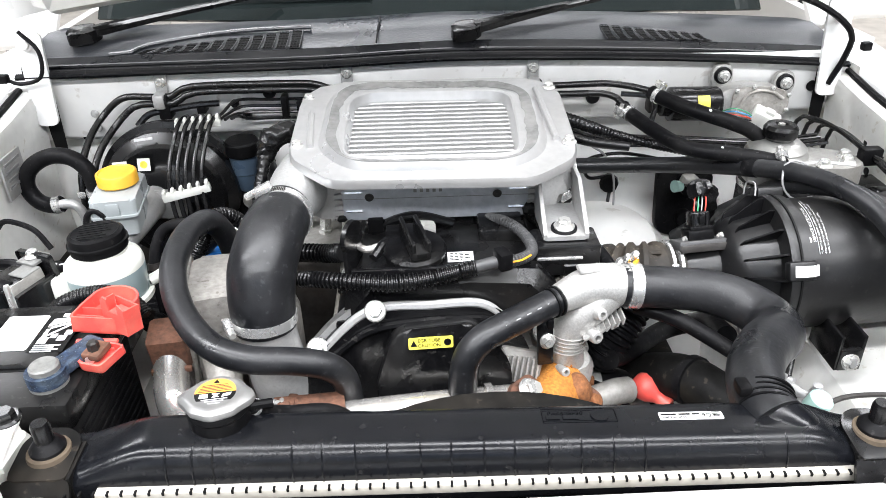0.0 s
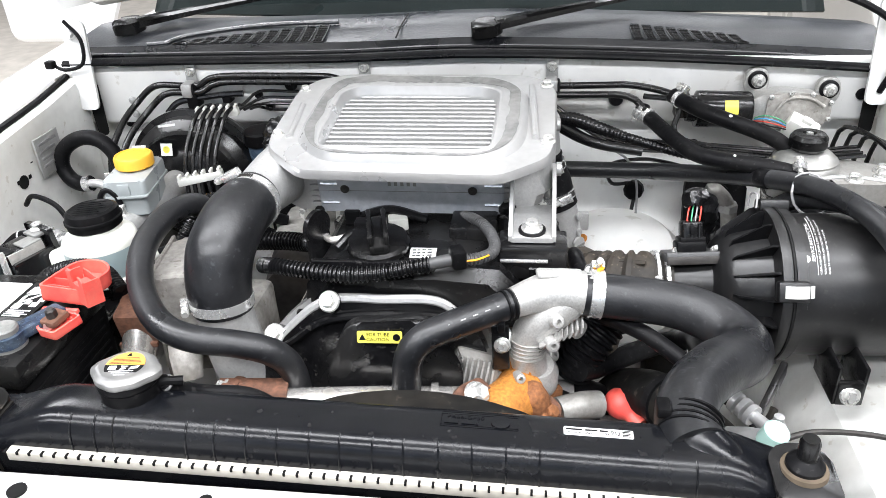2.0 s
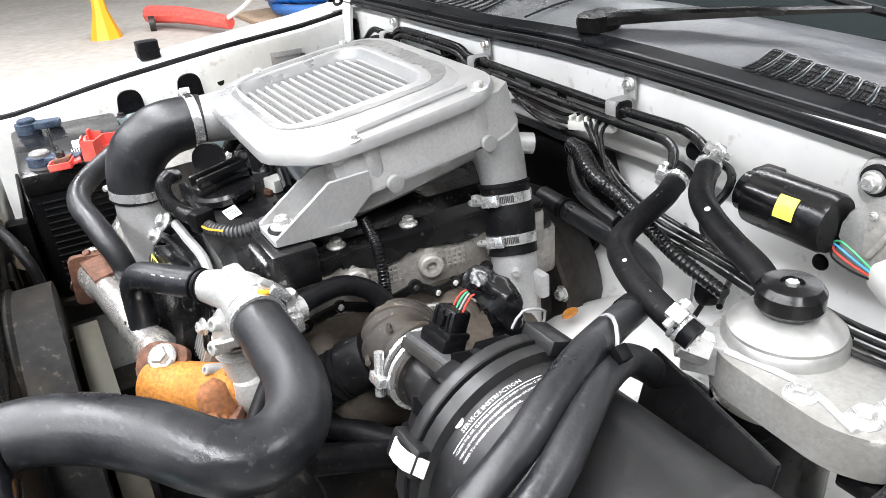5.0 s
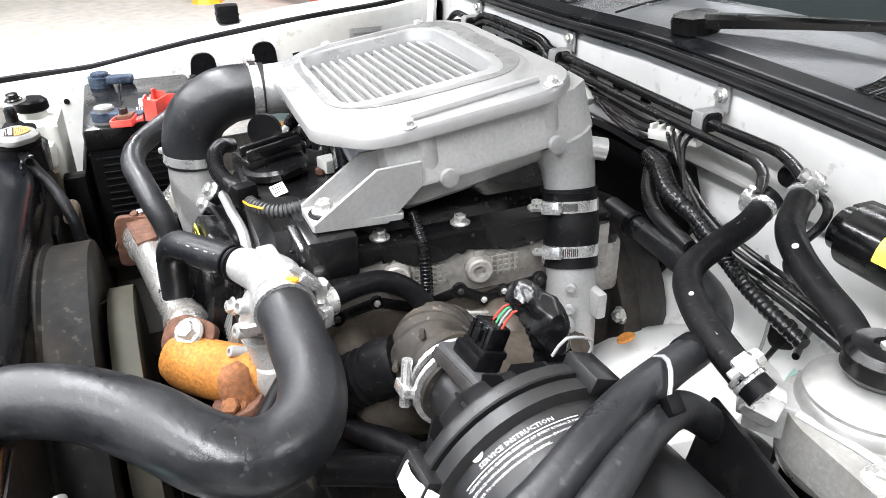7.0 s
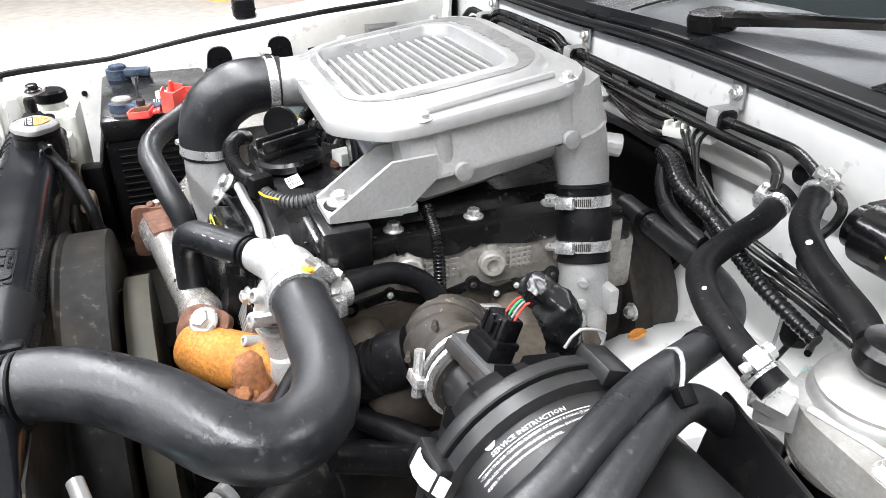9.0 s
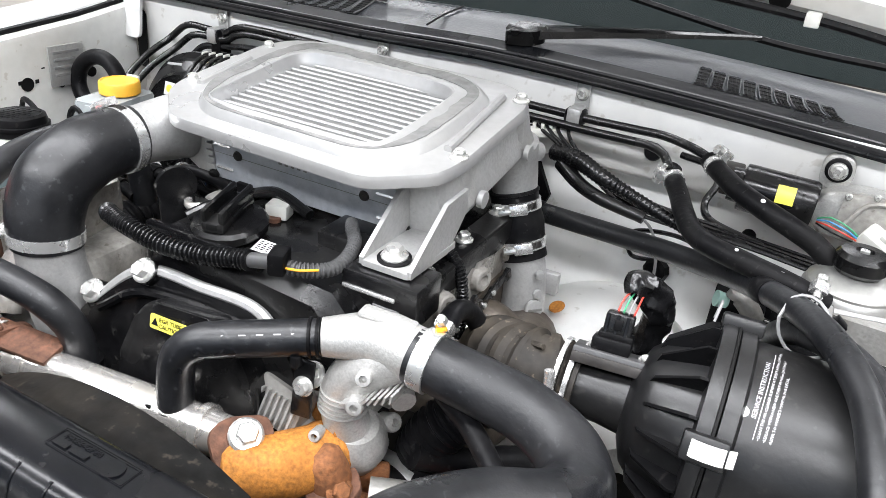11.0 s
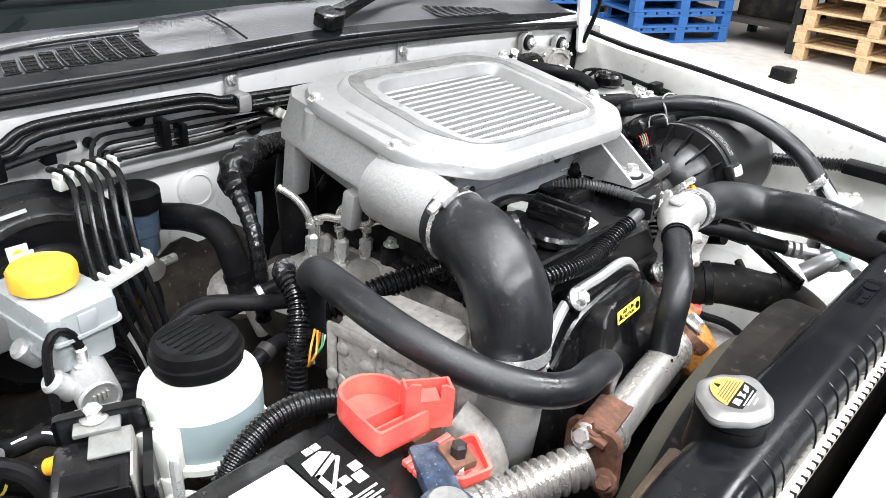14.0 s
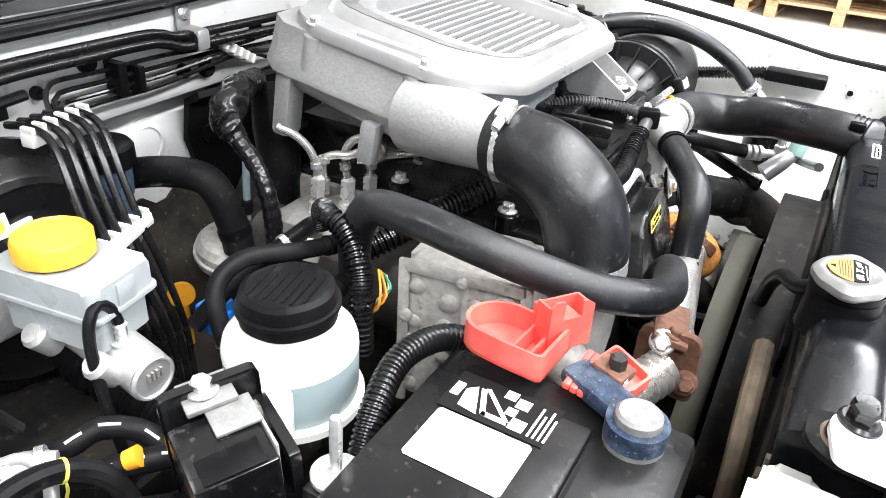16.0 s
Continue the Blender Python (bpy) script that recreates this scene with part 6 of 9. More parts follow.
# rusty outlet elbow: a thick horizontal barrel with a bolted tab, a collared outlet turning down
ru = thing("rusty_coolant_elbow", (0.10, 0.66, 0.84), "orange rusted cast coolant elbow with steel bolts", "elbow")
part("elbow", tube([(0.058, 0.618, 0.908), (0.062, 0.622, 0.9075), (0.072, 0.632, 0.907), (0.088, 0.646, 0.906), (0.104, 0.664, 0.905), (0.116, 0.684, 0.904), (0.120, 0.700, 0.904)], [0.012, 0.0240, 0.0295, 0.0305, 0.0305, 0.0300, 0.029], 28, 0.005), M.orange_rust, ru)
part("bolt_tab", prism(rounded([(-0.030, -0.020), (0.024, -0.024), (0.026, 0.014), (-0.010, 0.022), (-0.030, 0.014)], 0.010), 0.012, facing((0.066, 0.646, 0.927), (0.55, 0.85, 0.0), (-0.6, 0.38, 0.62)), 0.002), M.rust, ru, "brown rusted bolting tab")
part("rear_flange", prism(rounded([(-0.024, -0.028), (0.024, -0.026), (0.026, 0.030), (-0.022, 0.030)], 0.008), 0.008, facing((0.112, 0.700, 0.908), (-0.85, 0.5, 0), (0, 0.1, 1)), 0.002), M.orange_rust, ru)
part("outlet_stub", tube([(0.128, 0.672, 0.928), (0.131, 0.674, 0.920), (0.136, 0.676, 0.905), (0.139, 0.677, 0.892)], [0.008, 0.017, 0.0195, 0.0195], 24, 0.004), M.rust_mid, ru)
part("collar", prism(rounded([(-0.034, -0.024), (0.020, -0.026), (0.034, 0.0), (0.020, 0.026), (-0.034, 0.022)], 0.014), 0.009, facing((0.139, 0.678, 0.886), (0.75, -0.62, -0.1), (0.55, 0.75, 0.15)), 0.002), M.rust, ru, "brown rusted collar flange")
part("lower_elbow", tube([(0.140, 0.678, 0.888), (0.142, 0.680, 0.870), (0.150, 0.686, 0.852), (0.170, 0.700, 0.842), (0.190, 0.716, 0.838)], [0.022, 0.0225, 0.0225, 0.0225, 0.0225], 22, 0.006), M.rust_mid, ru)
part("lower_lug", moved(box(-0.022, 0.022, -0.006, 0.006, -0.02, 0.02, 0.003), pose(0.150, 0.720, 0.865, 0, 0, 30)), M.rust_mid, ru)
bolt(ru, (0.074, 0.641, 0.940), (0.5, -0.35, 0.75), 0.0105)
bolt(ru, (0.154, 0.668, 0.895), (0.62, -0.35, 0.7), 0.0085, M.rust_mid)
part("steel_stub", tube([(0.135, 0.755, 0.852), (0.160, 0.755, 0.850), (0.189, 0.755, 0.848)], 0.019, 20), M.cast, ru, "pale steel stub")
part("hose_end", tube([(0.185, 0.755, 0.848), (0.205, 0.756, 0.846), (0.222, 0.760, 0.835), (0.230, 0.77, 0.81)], [0.0215, 0.022, 0.021, 0.02], 18), M.rubber, ru, "black hose end with clip")
# ---- bright crossover pipe in front of the engine ----
xp = thing("crossover_pipe", (-0.08, 0.615, 0.90), "polished steel crossover pipe with flanges and bellows", "pipe")
part("pipe", tube([(0.070, 0.646, 0.922), (-0.02, 0.632, 0.930), (-0.10, 0.620, 0.934), (-0.185, 0.608, 0.936)], 0.020, 22), M.chrome, xp)
for p in ((-0.186, 0.608, 0.936), (-0.16, 0.612, 0.935), (0.028, 0.640, 0.926)):
    part("band", lathe([(0.0205, -0.004), (0.0235, -0.004), (0.0235, 0.004), (0.0205, 0.004)], p, (1, 0.15, 0), 24), M.chrome, xp)
part("flange", prism(rounded([(-0.03, -0.036), (0.03, -0.03), (0.03, 0.03), (-0.026, 0.036)], 0.012), 0.009, facing((-0.196, 0.606, 0.933), (0.1, 1, 0), (0, 0, 1)), 0.002), M.rust, xp, "rusted flange")
bolt(xp, (-0.203, 0.612, 0.958), (-1, -0.1, 0.6), 0.008)
bolt(xp, (-0.203, 0.585, 0.923), (-1, -0.3, 0.5), 0.008, M.rust)
part("bellows", tube([(-0.205, 0.606, 0.930), (-0.235, 0.620, 0.925), (-0.272, 0.636, 0.921), (-0.312, 0.650, 0.920)], 0.0185, 20, ribs=0.0045, pitch=0.009), M.chrome, xp)
part("bend", tube([(-0.308, 0.648, 0.920), (-0.328, 0.656, 0.921), (-0.339, 0.674, 0.935), (-0.339, 0.698, 0.975)], 0.0205, 20), M.chrome, xp)
hs = thing("heat_shield", (-0.325, 0.68, 0.98), "rusty brown heat shield sleeve round the pipe", "heat shield")
part("shield", moved(joined(prism(rounded([(-0.021, -0.021), (0.021, -0.021), (0.021, 0.021), (-0.021, 0.021)], 0.004), 0.046, None, 0.002)), pose(-0.339, 0.706, 0.962, 10, 0, 6)), M.rust, hs)
part("shield_lip", moved(box(-0.023, 0.023, -0.025, -0.020, 0.0, 0.007, 0.001), pose(-0.339, 0.705, 0.962, 10, 0, 6)), M.rust, hs)
ob = thing("outlet_bracket", (-0.16, 0.62, 0.96), "rust stained bracket plate below the hose", "bracket")
part("bracket_plate", moved(box(-0.038, 0.038, -0.016, 0.016, -0.003, 0.003, 0.001), pose(-0.170, 0.612, 0.958, 10, 5, 10)), M.rust, ob)
bolt(ob, (-0.196, 0.606, 0.963), (0.3, -0.4, 1), 0.006, M.rust)

# ---- grey cast housing on the left of the engine ----
gb = thing("pump_housing", (-0.28, 0.76, 0.90), "grey cast aluminium pump housing with bolts", "housing")
GM = pose(-0.288, 0.765, 0.905, 0, 0, 8)
part("casting", moved(prism(rounded([(-0.034, -0.058), (0.042, -0.052), (0.042, 0.045), (-0.036, 0.048)], 0.014), 0.135, None, 0.006), GM), M.head, gb)
part("face_rim", moved(joined(box(-0.040, -0.034, -0.062, -0.052, -0.01, 0.138, 0.003), box(-0.040, -0.034, 0.042, 0.052, -0.01, 0.138, 0.003), box(-0.040, -0.034, -0.060, 0.050, 0.126, 0.138, 0.003)), GM), M.head, gb)
part("web", moved(joined(box(-0.039, -0.034, -0.054, 0.044, 0.058, 0.064, 0.002), box(-0.038, -0.034, -0.010, -0.004, -0.01, 0.128, 0.002)), GM), M.head, gb)
for y, z, r in ((-0.048, 0.012, 0.006), (-0.050, 0.062, 0.007), (-0.046, 0.112, 0.006), (0.040, 0.030, 0.006), (0.043, 0.086, 0.006), (-0.005, 0.130, 0.005), (-0.024, 0.090, 0.009)):
    part("boss", moved(lathe([(r, 0), (r * 0.95, 0.004), (r * 0.5, 0.005), (0, 0.004)], (-0.040, y, z), (-1, 0, 0), 14), GM), M.head, gb)
rng = random.Random(11)
for k in range(16):
    y, z, r = -0.045 + 0.027 * (k % 4) + rng.uniform(-0.005, 0.005), 0.016 + 0.031 * (k // 4) + rng.uniform(-0.006, 0.006), rng.uniform(0.006, 0.010)
    part("cast_lump", moved(lathe([(r, -0.001), (r * 0.9, 0.0018), (r * 0.5, 0.0032), (0, 0.0036)], (-0.0355, y, z), (-1, 0, 0), 14), GM), M.head, gb)
part("snout", tube([(-0.283, 0.70, 0.97), (-0.275, 0.675, 0.955), (-0.270, 0.66, 0.93)], [0.022, 0.02, 0.016], 16), M.head, gb)
part("lower_casting", box(-0.26, -0.20, 0.70, 0.80, 0.86, 0.99, 0.012), M.head, gb)

# ---- left flank: injection pump area ----
pu = thing("injection_pump", (-0.2, 0.97, 0.85), "dark injection pump with steel unions", "pump")
part("pump_body", tube([(-0.195, 0.86, 0.92), (-0.205, 0.95, 0.92), (-0.21, 1.06, 0.915)], [0.05, 0.058, 0.05], 20, 0.02), M.dark_metal, pu)
part("pump_head", box(-0.25, -0.14, 0.93, 1.03, 0.94, 0.982, 0.010), M.cast_dirty, pu)
for k, (x, y, z) in enumerate(((-0.210, 0.987, 1.012), (-0.182, 0.969, 1.004), (-0.150, 0.962, 0.998), (-0.172, 1.01, 0.99))):
    un = part("union", lathe([(0.010, -0.03), (0.010, -0.018), (0.006, -0.017), (0.006, -0.012), (0.0085, -0.012), (0.0085, 0.008), (0.004, 0.012), (0, 0.012)], (x, y, z), (0.1, 0, 1), 6), M.bolt, pu)
def swept(at, steps):
    """Points from a place, each so far along the engine's flank and so far up."""
    return [V(*at) + V(0.46 * a, -0.88 * a, b) for a, b in steps]


for at, steps in (((-0.2095, 0.988, 1.018), ((0, 0), (-0.001, 0.016), (-0.008, 0.034), (-0.022, 0.048), (-0.040, 0.056))),
                  ((-0.205, 0.985, 1.040), ((0, -0.020), (0.002, 0.0), (0.014, 0.006), (0.028, 0.006), (0.042, 0.012))),
                  ((-0.1815, 0.969, 1.010), ((0, 0), (-0.003, 0.018), (-0.002, 0.038), (0.010, 0.050), (0.028, 0.050), (0.038, 0.038), (0.030, 0.027), (0.010, 0.026))),
                  ((-0.150, 0.962, 1.004), ((0, 0), (0.001, 0.016), (0.010, 0.026), (0.026, 0.030), (0.055, 0.034))),
                  ((-0.13, 0.92, 1.03), ((0, 0), (0.030, -0.010), (0.058, -0.022), (0.072, -0.032)))):
    pi = thing("injector_pipe", at, "bent bright steel injector pipe", "pipe", "injector pipes")
    pts = swept(at, steps)
    part("pipe", tube(pts, 0.0044, 12, 0.004), M.chrome, pi)
    part("collar", lathe([(0.0045, -0.003), (0.0062, -0.003), (0.0062, 0.003), (0.0045, 0.003)], pts[1], pts[1] - pts[0], 12), M.bolt, pi)
lo_ = thing("wiring_loom", (-0.2, 0.86, 0.98), "black ribbed wiring loom along the engine", "wiring loom")
part("sleeve", tube([(-0.275, 0.90, 0.985), (-0.24, 0.875, 1.0), (-0.20, 0.862, 1.008), (-0.165, 0.845, 1.015), (-0.14, 0.82, 1.03)], 0.0115, 12, ribs=0.003, pitch=0.006), M.loom, lo_)
ll = thing("wiring_loom", (-0.275, 0.86, 0.95), "black ribbed wiring loom dropping beside the pump", "wiring loom")
LOOMPATH = [(-0.285, 0.925, 1.020), (-0.305, 0.908, 1.046), (-0.321, 0.890, 1.052), (-0.324, 0.874, 1.047), (-0.328, 0.860, 1.036), (-0.338, 0.846, 1.018), (-0.347, 0.838, 0.995), (-0.352, 0.834, 0.95)]
part("sleeve", tube(LOOMPATH, 0.0095, 12, ribs=0.0022, pitch=0.005), M.loom, ll)
for k, m in enumerate((M.wire_orange, M.wire_orange, M.wire_red, M.wire_green, M.white_plastic)):
    part("wire", tube([(-0.330 + 0.003 * k, 0.832, 1.022 - 0.003 * k), (-0.345 + 0.003 * k, 0.820 - 0.004 * (k % 2), 1.012 - 0.004 * (k % 3)), (-0.346 + 0.003 * k, 0.822 + 0.002 * k, 0.995), (-0.340 + 0.002 * k, 0.832, 0.985)], 0.0011, 6), m, ll)
fl = thing("wiring_loom", (-0.05, 0.71, 1.03), "black ribbed wiring loom across the front of the engine", "wiring loom")
part("sleeve", tube([(-0.185, 0.735, 1.045), (-0.165, 0.722, 1.052), (-0.124, 0.709, 1.055), (-0.079, 0.706, 1.052), (-0.035, 0.712, 1.052), (0.000, 0.716, 1.058), (0.020, 0.716, 1.062)], 0.0085, 12, ribs=0.0026, pitch=0.005), M.loom, fl)
part("bare_sleeve", tube([(0.018, 0.716, 1.062), (0.035, 0.717, 1.066), (0.048, 0.718, 1.068)], 0.0072, 12), M.grey_loom, fl, "grey sleeve end")
part("grey_sleeve", tube([(0.044, 0.718, 1.067), (0.068, 0.724, 1.065), (0.086, 0.742, 1.063), (0.088, 0.765, 1.064), (0.078, 0.795, 1.066), (0.062, 0.815, 1.068), (0.045, 0.84, 1.06)], 0.0062, 12, ribs=0.0018, pitch=0.004), M.grey_loom, fl)
part("yellow_stripe", tube([(0.060, 0.7145, 1.068), (0.072, 0.718, 1.068), (0.084, 0.730, 1.067)], 0.0012, 6), M.orange_plastic, fl)
part("clip", moved(box(-0.008, 0.008, -0.012, 0.012, -0.010, 0.012, 0.003), pose(0.050, 0.718, 1.070, 0, 0, 20)), M.plastic, fl)
lab = single("engine_label", prism([(-0.0155, -0.0085), (0.0155, -0.0085), (0.0155, 0.0075), (-0.0155, 0.0075)], 0.0006, facing((0.004, 0.760, 1.0515), (1, 0, 0), (0, 1, 0.3))), M.paper, "small white printed label on the rocker cover", "label")
for k in range(5):
    for x, w in ((-0.0105, 0.004), (-0.005, 0.003 + 0.0006 * k), (0.001, 0.005 - 0.0006 * k), (0.008, 0.006)):
        part("print_bar", prism([(x - w / 2, -0.0006), (x + w / 2, -0.0006), (x + w / 2, 0.0006), (x - w / 2, 0.0006)], 0.0003, facing((0.004, 0.760, 1.0515), (1, 0, 0), (0, 1, 0.3)) @ pose(0, 0.0045 - 0.0025 * k, 0.0009)), M.ink, lab)
mb = thing("engine_mount_bracket", (0.12, 0.76, 1.02), "black steel bracket under the intercooler foot", "bracket")
part("bracket", box(0.092, 0.172, 0.752, 0.80, 1.022, 1.064, 0.004), M.black_metal, mb)
part("bright_edge", box(0.095, 0.150, 0.7495, 0.7525, 1.046, 1.050, 0.001), M.clamp, mb)
part("leg", box(0.098, 0.112, 0.745, 0.757, 0.94, 1.03, 0.003), M.black_metal, mb)
le = thing("lifting_eye", (-0.13, 0.80, 1.03), "black steel lifting eye beside the rocker cover", "bracket")
part("eye_plate", joined(lathe([(0.009, -0.003), (0.021, -0.003), (0.021, 0.003), (0.009, 0.003)], (-0.125, 0.772, 1.078), (1, -0.5, 0), 22), moved(box(-0.018, 0.018, -0.003, 0.003, -0.055, -0.012, 0.001), pose(-0.125, 0.772, 1.078, 0, 0, 63))), M.black_metal, le)
for k, (a, b) in enumerate((((-0.10, 0.76, 1.055), (-0.075, 0.80, 1.06)), ((0.0, 0.83, 1.06), (-0.10, 0.85, 1.05)))):
    w = thing("injector_connector", a, "black wire connector on the rocker cover", "connector", "connectors on the cover")
    part("lead", tube([a, ((a[0] + b[0]) / 2, (a[1] + b[1]) / 2, a[2] + 0.008), b], 0.006, 10), M.loom, w)
    part("connector", moved(box(-0.010, 0.010, -0.008, 0.008, -0.006, 0.014, 0.002), pose(*b)), M.plastic, w)
wn = thing("glow_connector", (-0.037, 0.827, 1.045), "white connector with a brown clip on the cover", "connector")
part("connector", moved(box(-0.012, 0.012, -0.010, 0.010, 0, 0.016, 0.002), pose(-0.037, 0.827, 1.049, 0, 0, 15)), M.white_plastic, wn)
part("clip", lathe([(0.007, -0.008), (0.007, 0.002), (0, 0.002)], (-0.035, 0.817, 1.051), (0, 0, 1), 12), M.rust, wn)
steel = thing("fuel_return_pipe", (-0.10, 0.78, 1.06), "short bright steel pipe beside the filler cap", "pipe")
part("pipe", tube([(-0.135, 0.80, 1.075), (-0.122, 0.785, 1.062), (-0.108, 0.772, 1.060), (-0.09, 0.778, 1.062)], 0.0045, 10), M.chrome, steel)

# ---- pipes along the firewall ----
for name_, pts, r in (("coolant_pipe", [(-0.582, 1.085, 0.86), (-0.582, 1.092, 0.96), (-0.580, 1.105, 1.028), (-0.575, 1.15, 1.068), (-0.560, 1.192, 1.095), (-0.525, 1.198, 1.122), (-0.485, 1.200, 1.123), (-0.448, 1.202, 1.121), (-0.41, 1.203, 1.136), (-0.30, 1.203, 1.1365), (-0.214, 1.203, 1.134), (-0.190, 1.201, 1.127), (-0.155, 1.200, 1.124), (0.02, 1.197, 1.120), (0.155, 1.195, 1.117), (0.235, 1.192, 1.118), (0.275, 1.185, 1.120), (0.312, 1.17, 1.118), (0.338, 1.155, 1.114)], 0.0056),
                      ("coolant_pipe", [(-0.566, 1.088, 0.86), (-0.566, 1.095, 0.96), (-0.564, 1.108, 1.02), (-0.556, 1.14, 1.055), (-0.535, 1.180, 1.085), (-0.505, 1.188, 1.110), (-0.478, 1.192, 1.113), (-0.440, 1.196, 1.112), (-0.405, 1.200, 1.1265), (-0.30, 1.200, 1.127), (-0.214, 1.199, 1.1245), (-0.188, 1.196, 1.1165), (-0.155, 1.193, 1.113), (0.02, 1.187, 1.108), (0.155, 1.185, 1.105), (0.225, 1.180, 1.106), (0.262, 1.172, 1.108), (0.284, 1.160, 1.104), (0.296, 1.145, 1.092)], 0.0056)):
    pi = thing(name_, pts[0], "black coated steel pipe clipped along the firewall", "pipe", "pipes on the firewall")
    part("pipe", tube(pts, r, 12, 0.01), M.black_metal, pi)
for x, z in ((-0.463, 1.1415), (-0.156, 1.1445), (0.155, 1.142)):
    b = thing("pipe_bracket", (x, 1.215, z - 0.045), "grey steel pipe bracket bolted to the firewall", "bracket", "pipe brackets")
    part("tab", box(x - 0.010, x + 0.010, 1.216, 1.219, z - 0.018, z + 0.014, 0.001), M.cast, b)
    part("saddle", box(x - 0.010, x + 0.010, 1.185, 1.216, z - 0.038, z - 0.013, 0.005, 2), M.cast, b)
    part("rubber_liner", box(x - 0.014, x + 0.014, 1.187, 1.212, z - 0.037, z - 0.015, 0.006, 2), M.rubber, b)
    bolt(b, (x, 1.2155, z), (0, -1, 0), 0.006)
# brake pipes
bp_rows = [(1.107, 0.0), (1.096, 0.001), (1.085, 0.0), (1.075, 0.001)]
for k, (z, dy) in enumerate(bp_rows):
    pts = [(-0.372 + 0.010 * k, 1.150 + 0.003 * k, 1.094), (-0.362 + 0.008 * k, 1.185, 1.095 - 0.002 * k), (-0.340 + 0.006 * k, 1.207 - dy, z + 0.002), (-0.28, 1.210, z), (-0.20, 1.210, z - 0.001), (-0.125 + 0.010 * k, 1.207, 1.101 - 0.006 * k), (-0.085 + 0.010 * k, 1.205, 1.097 - 0.006 * k), (-0.02, 1.204, z - 0.008), (0.05, 1.204, z - 0.012), (0.095 + 0.014 * k, 1.200, 1.098), (0.122 + 0.014 * k, 1.178 - 0.004 * k, 1.092), (0.20 + 0.006 * k, 1.150 - 0.006 * k, 1.068 - 0.003 * k), (0.28, 1.13 - 0.008 * k, 1.052 - 0.003 * k), (0.40, 1.12 - 0.010 * k, 1.045), (0.52, 1.11 - 0.012 * k, 1.04), (0.60, 1.10 - 0.012 * k, 1.05)]
    pi = thing("brake_pipe", pts[0], "thin black brake pipe along the firewall", "pipe", "brake pipes")
    part("pipe", tube(pts, 0.0026, 8, 0.010), M.black_metal, pi)
for x, z, w, h in ((-0.262, 1.096, 0.011, 0.036), (-0.238, 1.090, 0.008, 0.030), (-0.400, 1.098, 0.014, 0.016)):
    c = single("pipe_clip", box(x - w / 2, x + w / 2, 1.198, 1.222, z - h / 2, z + h / 2, 0.002), M.plastic, "black plastic pipe clip on the firewall", "clip", "pipe clips")
for x, z, r in ((-0.288, 1.116, 0.011), (-0.348, 1.099, 0.007), (-0.330, 1.078, 0.008), (-0.162, 1.078, 0.009), (-0.125, 1.073, 0.011), (-0.035, 1.107, 0.009), (0.26, 1.086, 0.012)):
    single("rubber_grommet", lathe([(r, 0), (r, 0.004), (r * 0.8, 0.008), (r * 0.4, 0.008), (0, 0.006)], (x, 1.222, z), (0, -1, 0), 18), M.rubber, "round black rubber grommet in the firewall", "grommet", "firewall grommets")
sb = thing("fuel_pipe_stub", (-0.46, 1.19, 1.06), "black bent pipe stub under the bracket", "pipe")
part("pipe", tube([(-0.505, 1.188, 1.078), (-0.485, 1.192, 1.095), (-0.455, 1.197, 1.100), (-0.41, 1.20, 1.105), (-0.37, 1.205, 1.106)], 0.0055, 10), M.black_metal, sb)
part("clip", box(-0.468, -0.448, 1.19, 1.218, 1.085, 1.112, 0.003), M.plastic, sb)
# white combs with five pipes
for nm, c, dx, dy in (("pipe_comb", V(-0.390, 1.134, 1.098), V(0.062, 0.010, 0.002), 0), ("pipe_comb", V(-0.404, 1.056, 1.016), V(0.064, 0.012, 0.010), 0), ("pipe_comb", V(0.122, 1.188, 1.091), V(0.052, 0.018, 0.004), 0)):  # left, lower and right comb
    t = thing(nm, c, "white plastic comb clip holding thin pipes", "clip", "pipe combs")
    u = dx.normalized()
    m = facing(c, u, (-u.y, u.x, 0))
    L = dx.length
    part("comb_bar", moved(box(-L / 2 - 0.004, L / 2 + 0.004, -0.007, 0.007, -0.008, 0.004, 0.0015), m), M.white_plastic, t)
    for k in range(6):
        x = -L / 2 + L * k / 5
        part("comb_tooth", moved(box(x - 0.0024, x + 0.0024, -0.007, 0.007, 0.003, 0.010, 0.001, 1), m), M.white_plastic, t)
for k in range(5):
    o = -0.025 + 0.0125 * k
    pts = [(-0.390 + o, 1.168, 1.098), (-0.390 + o, 1.137, 1.103), (-0.392 + o * 1.0, 1.105, 1.096), (-0.402 + o, 1.075, 1.055), (-0.404 + o, 1.058, 1.017), (-0.398 + o, 1.045, 0.97), (-0.385 + o * 0.8, 1.035, 0.90), (-0.38 + o * 0.6, 1.03, 0.80)]
    pi = thing("brake_pipe", pts[0], "thin black brake pipe bending down in a row", "pipe", "row of five brake pipes")
    part("pipe", tube(pts, 0.0036, 10, 0.006), M.black_metal, pi)

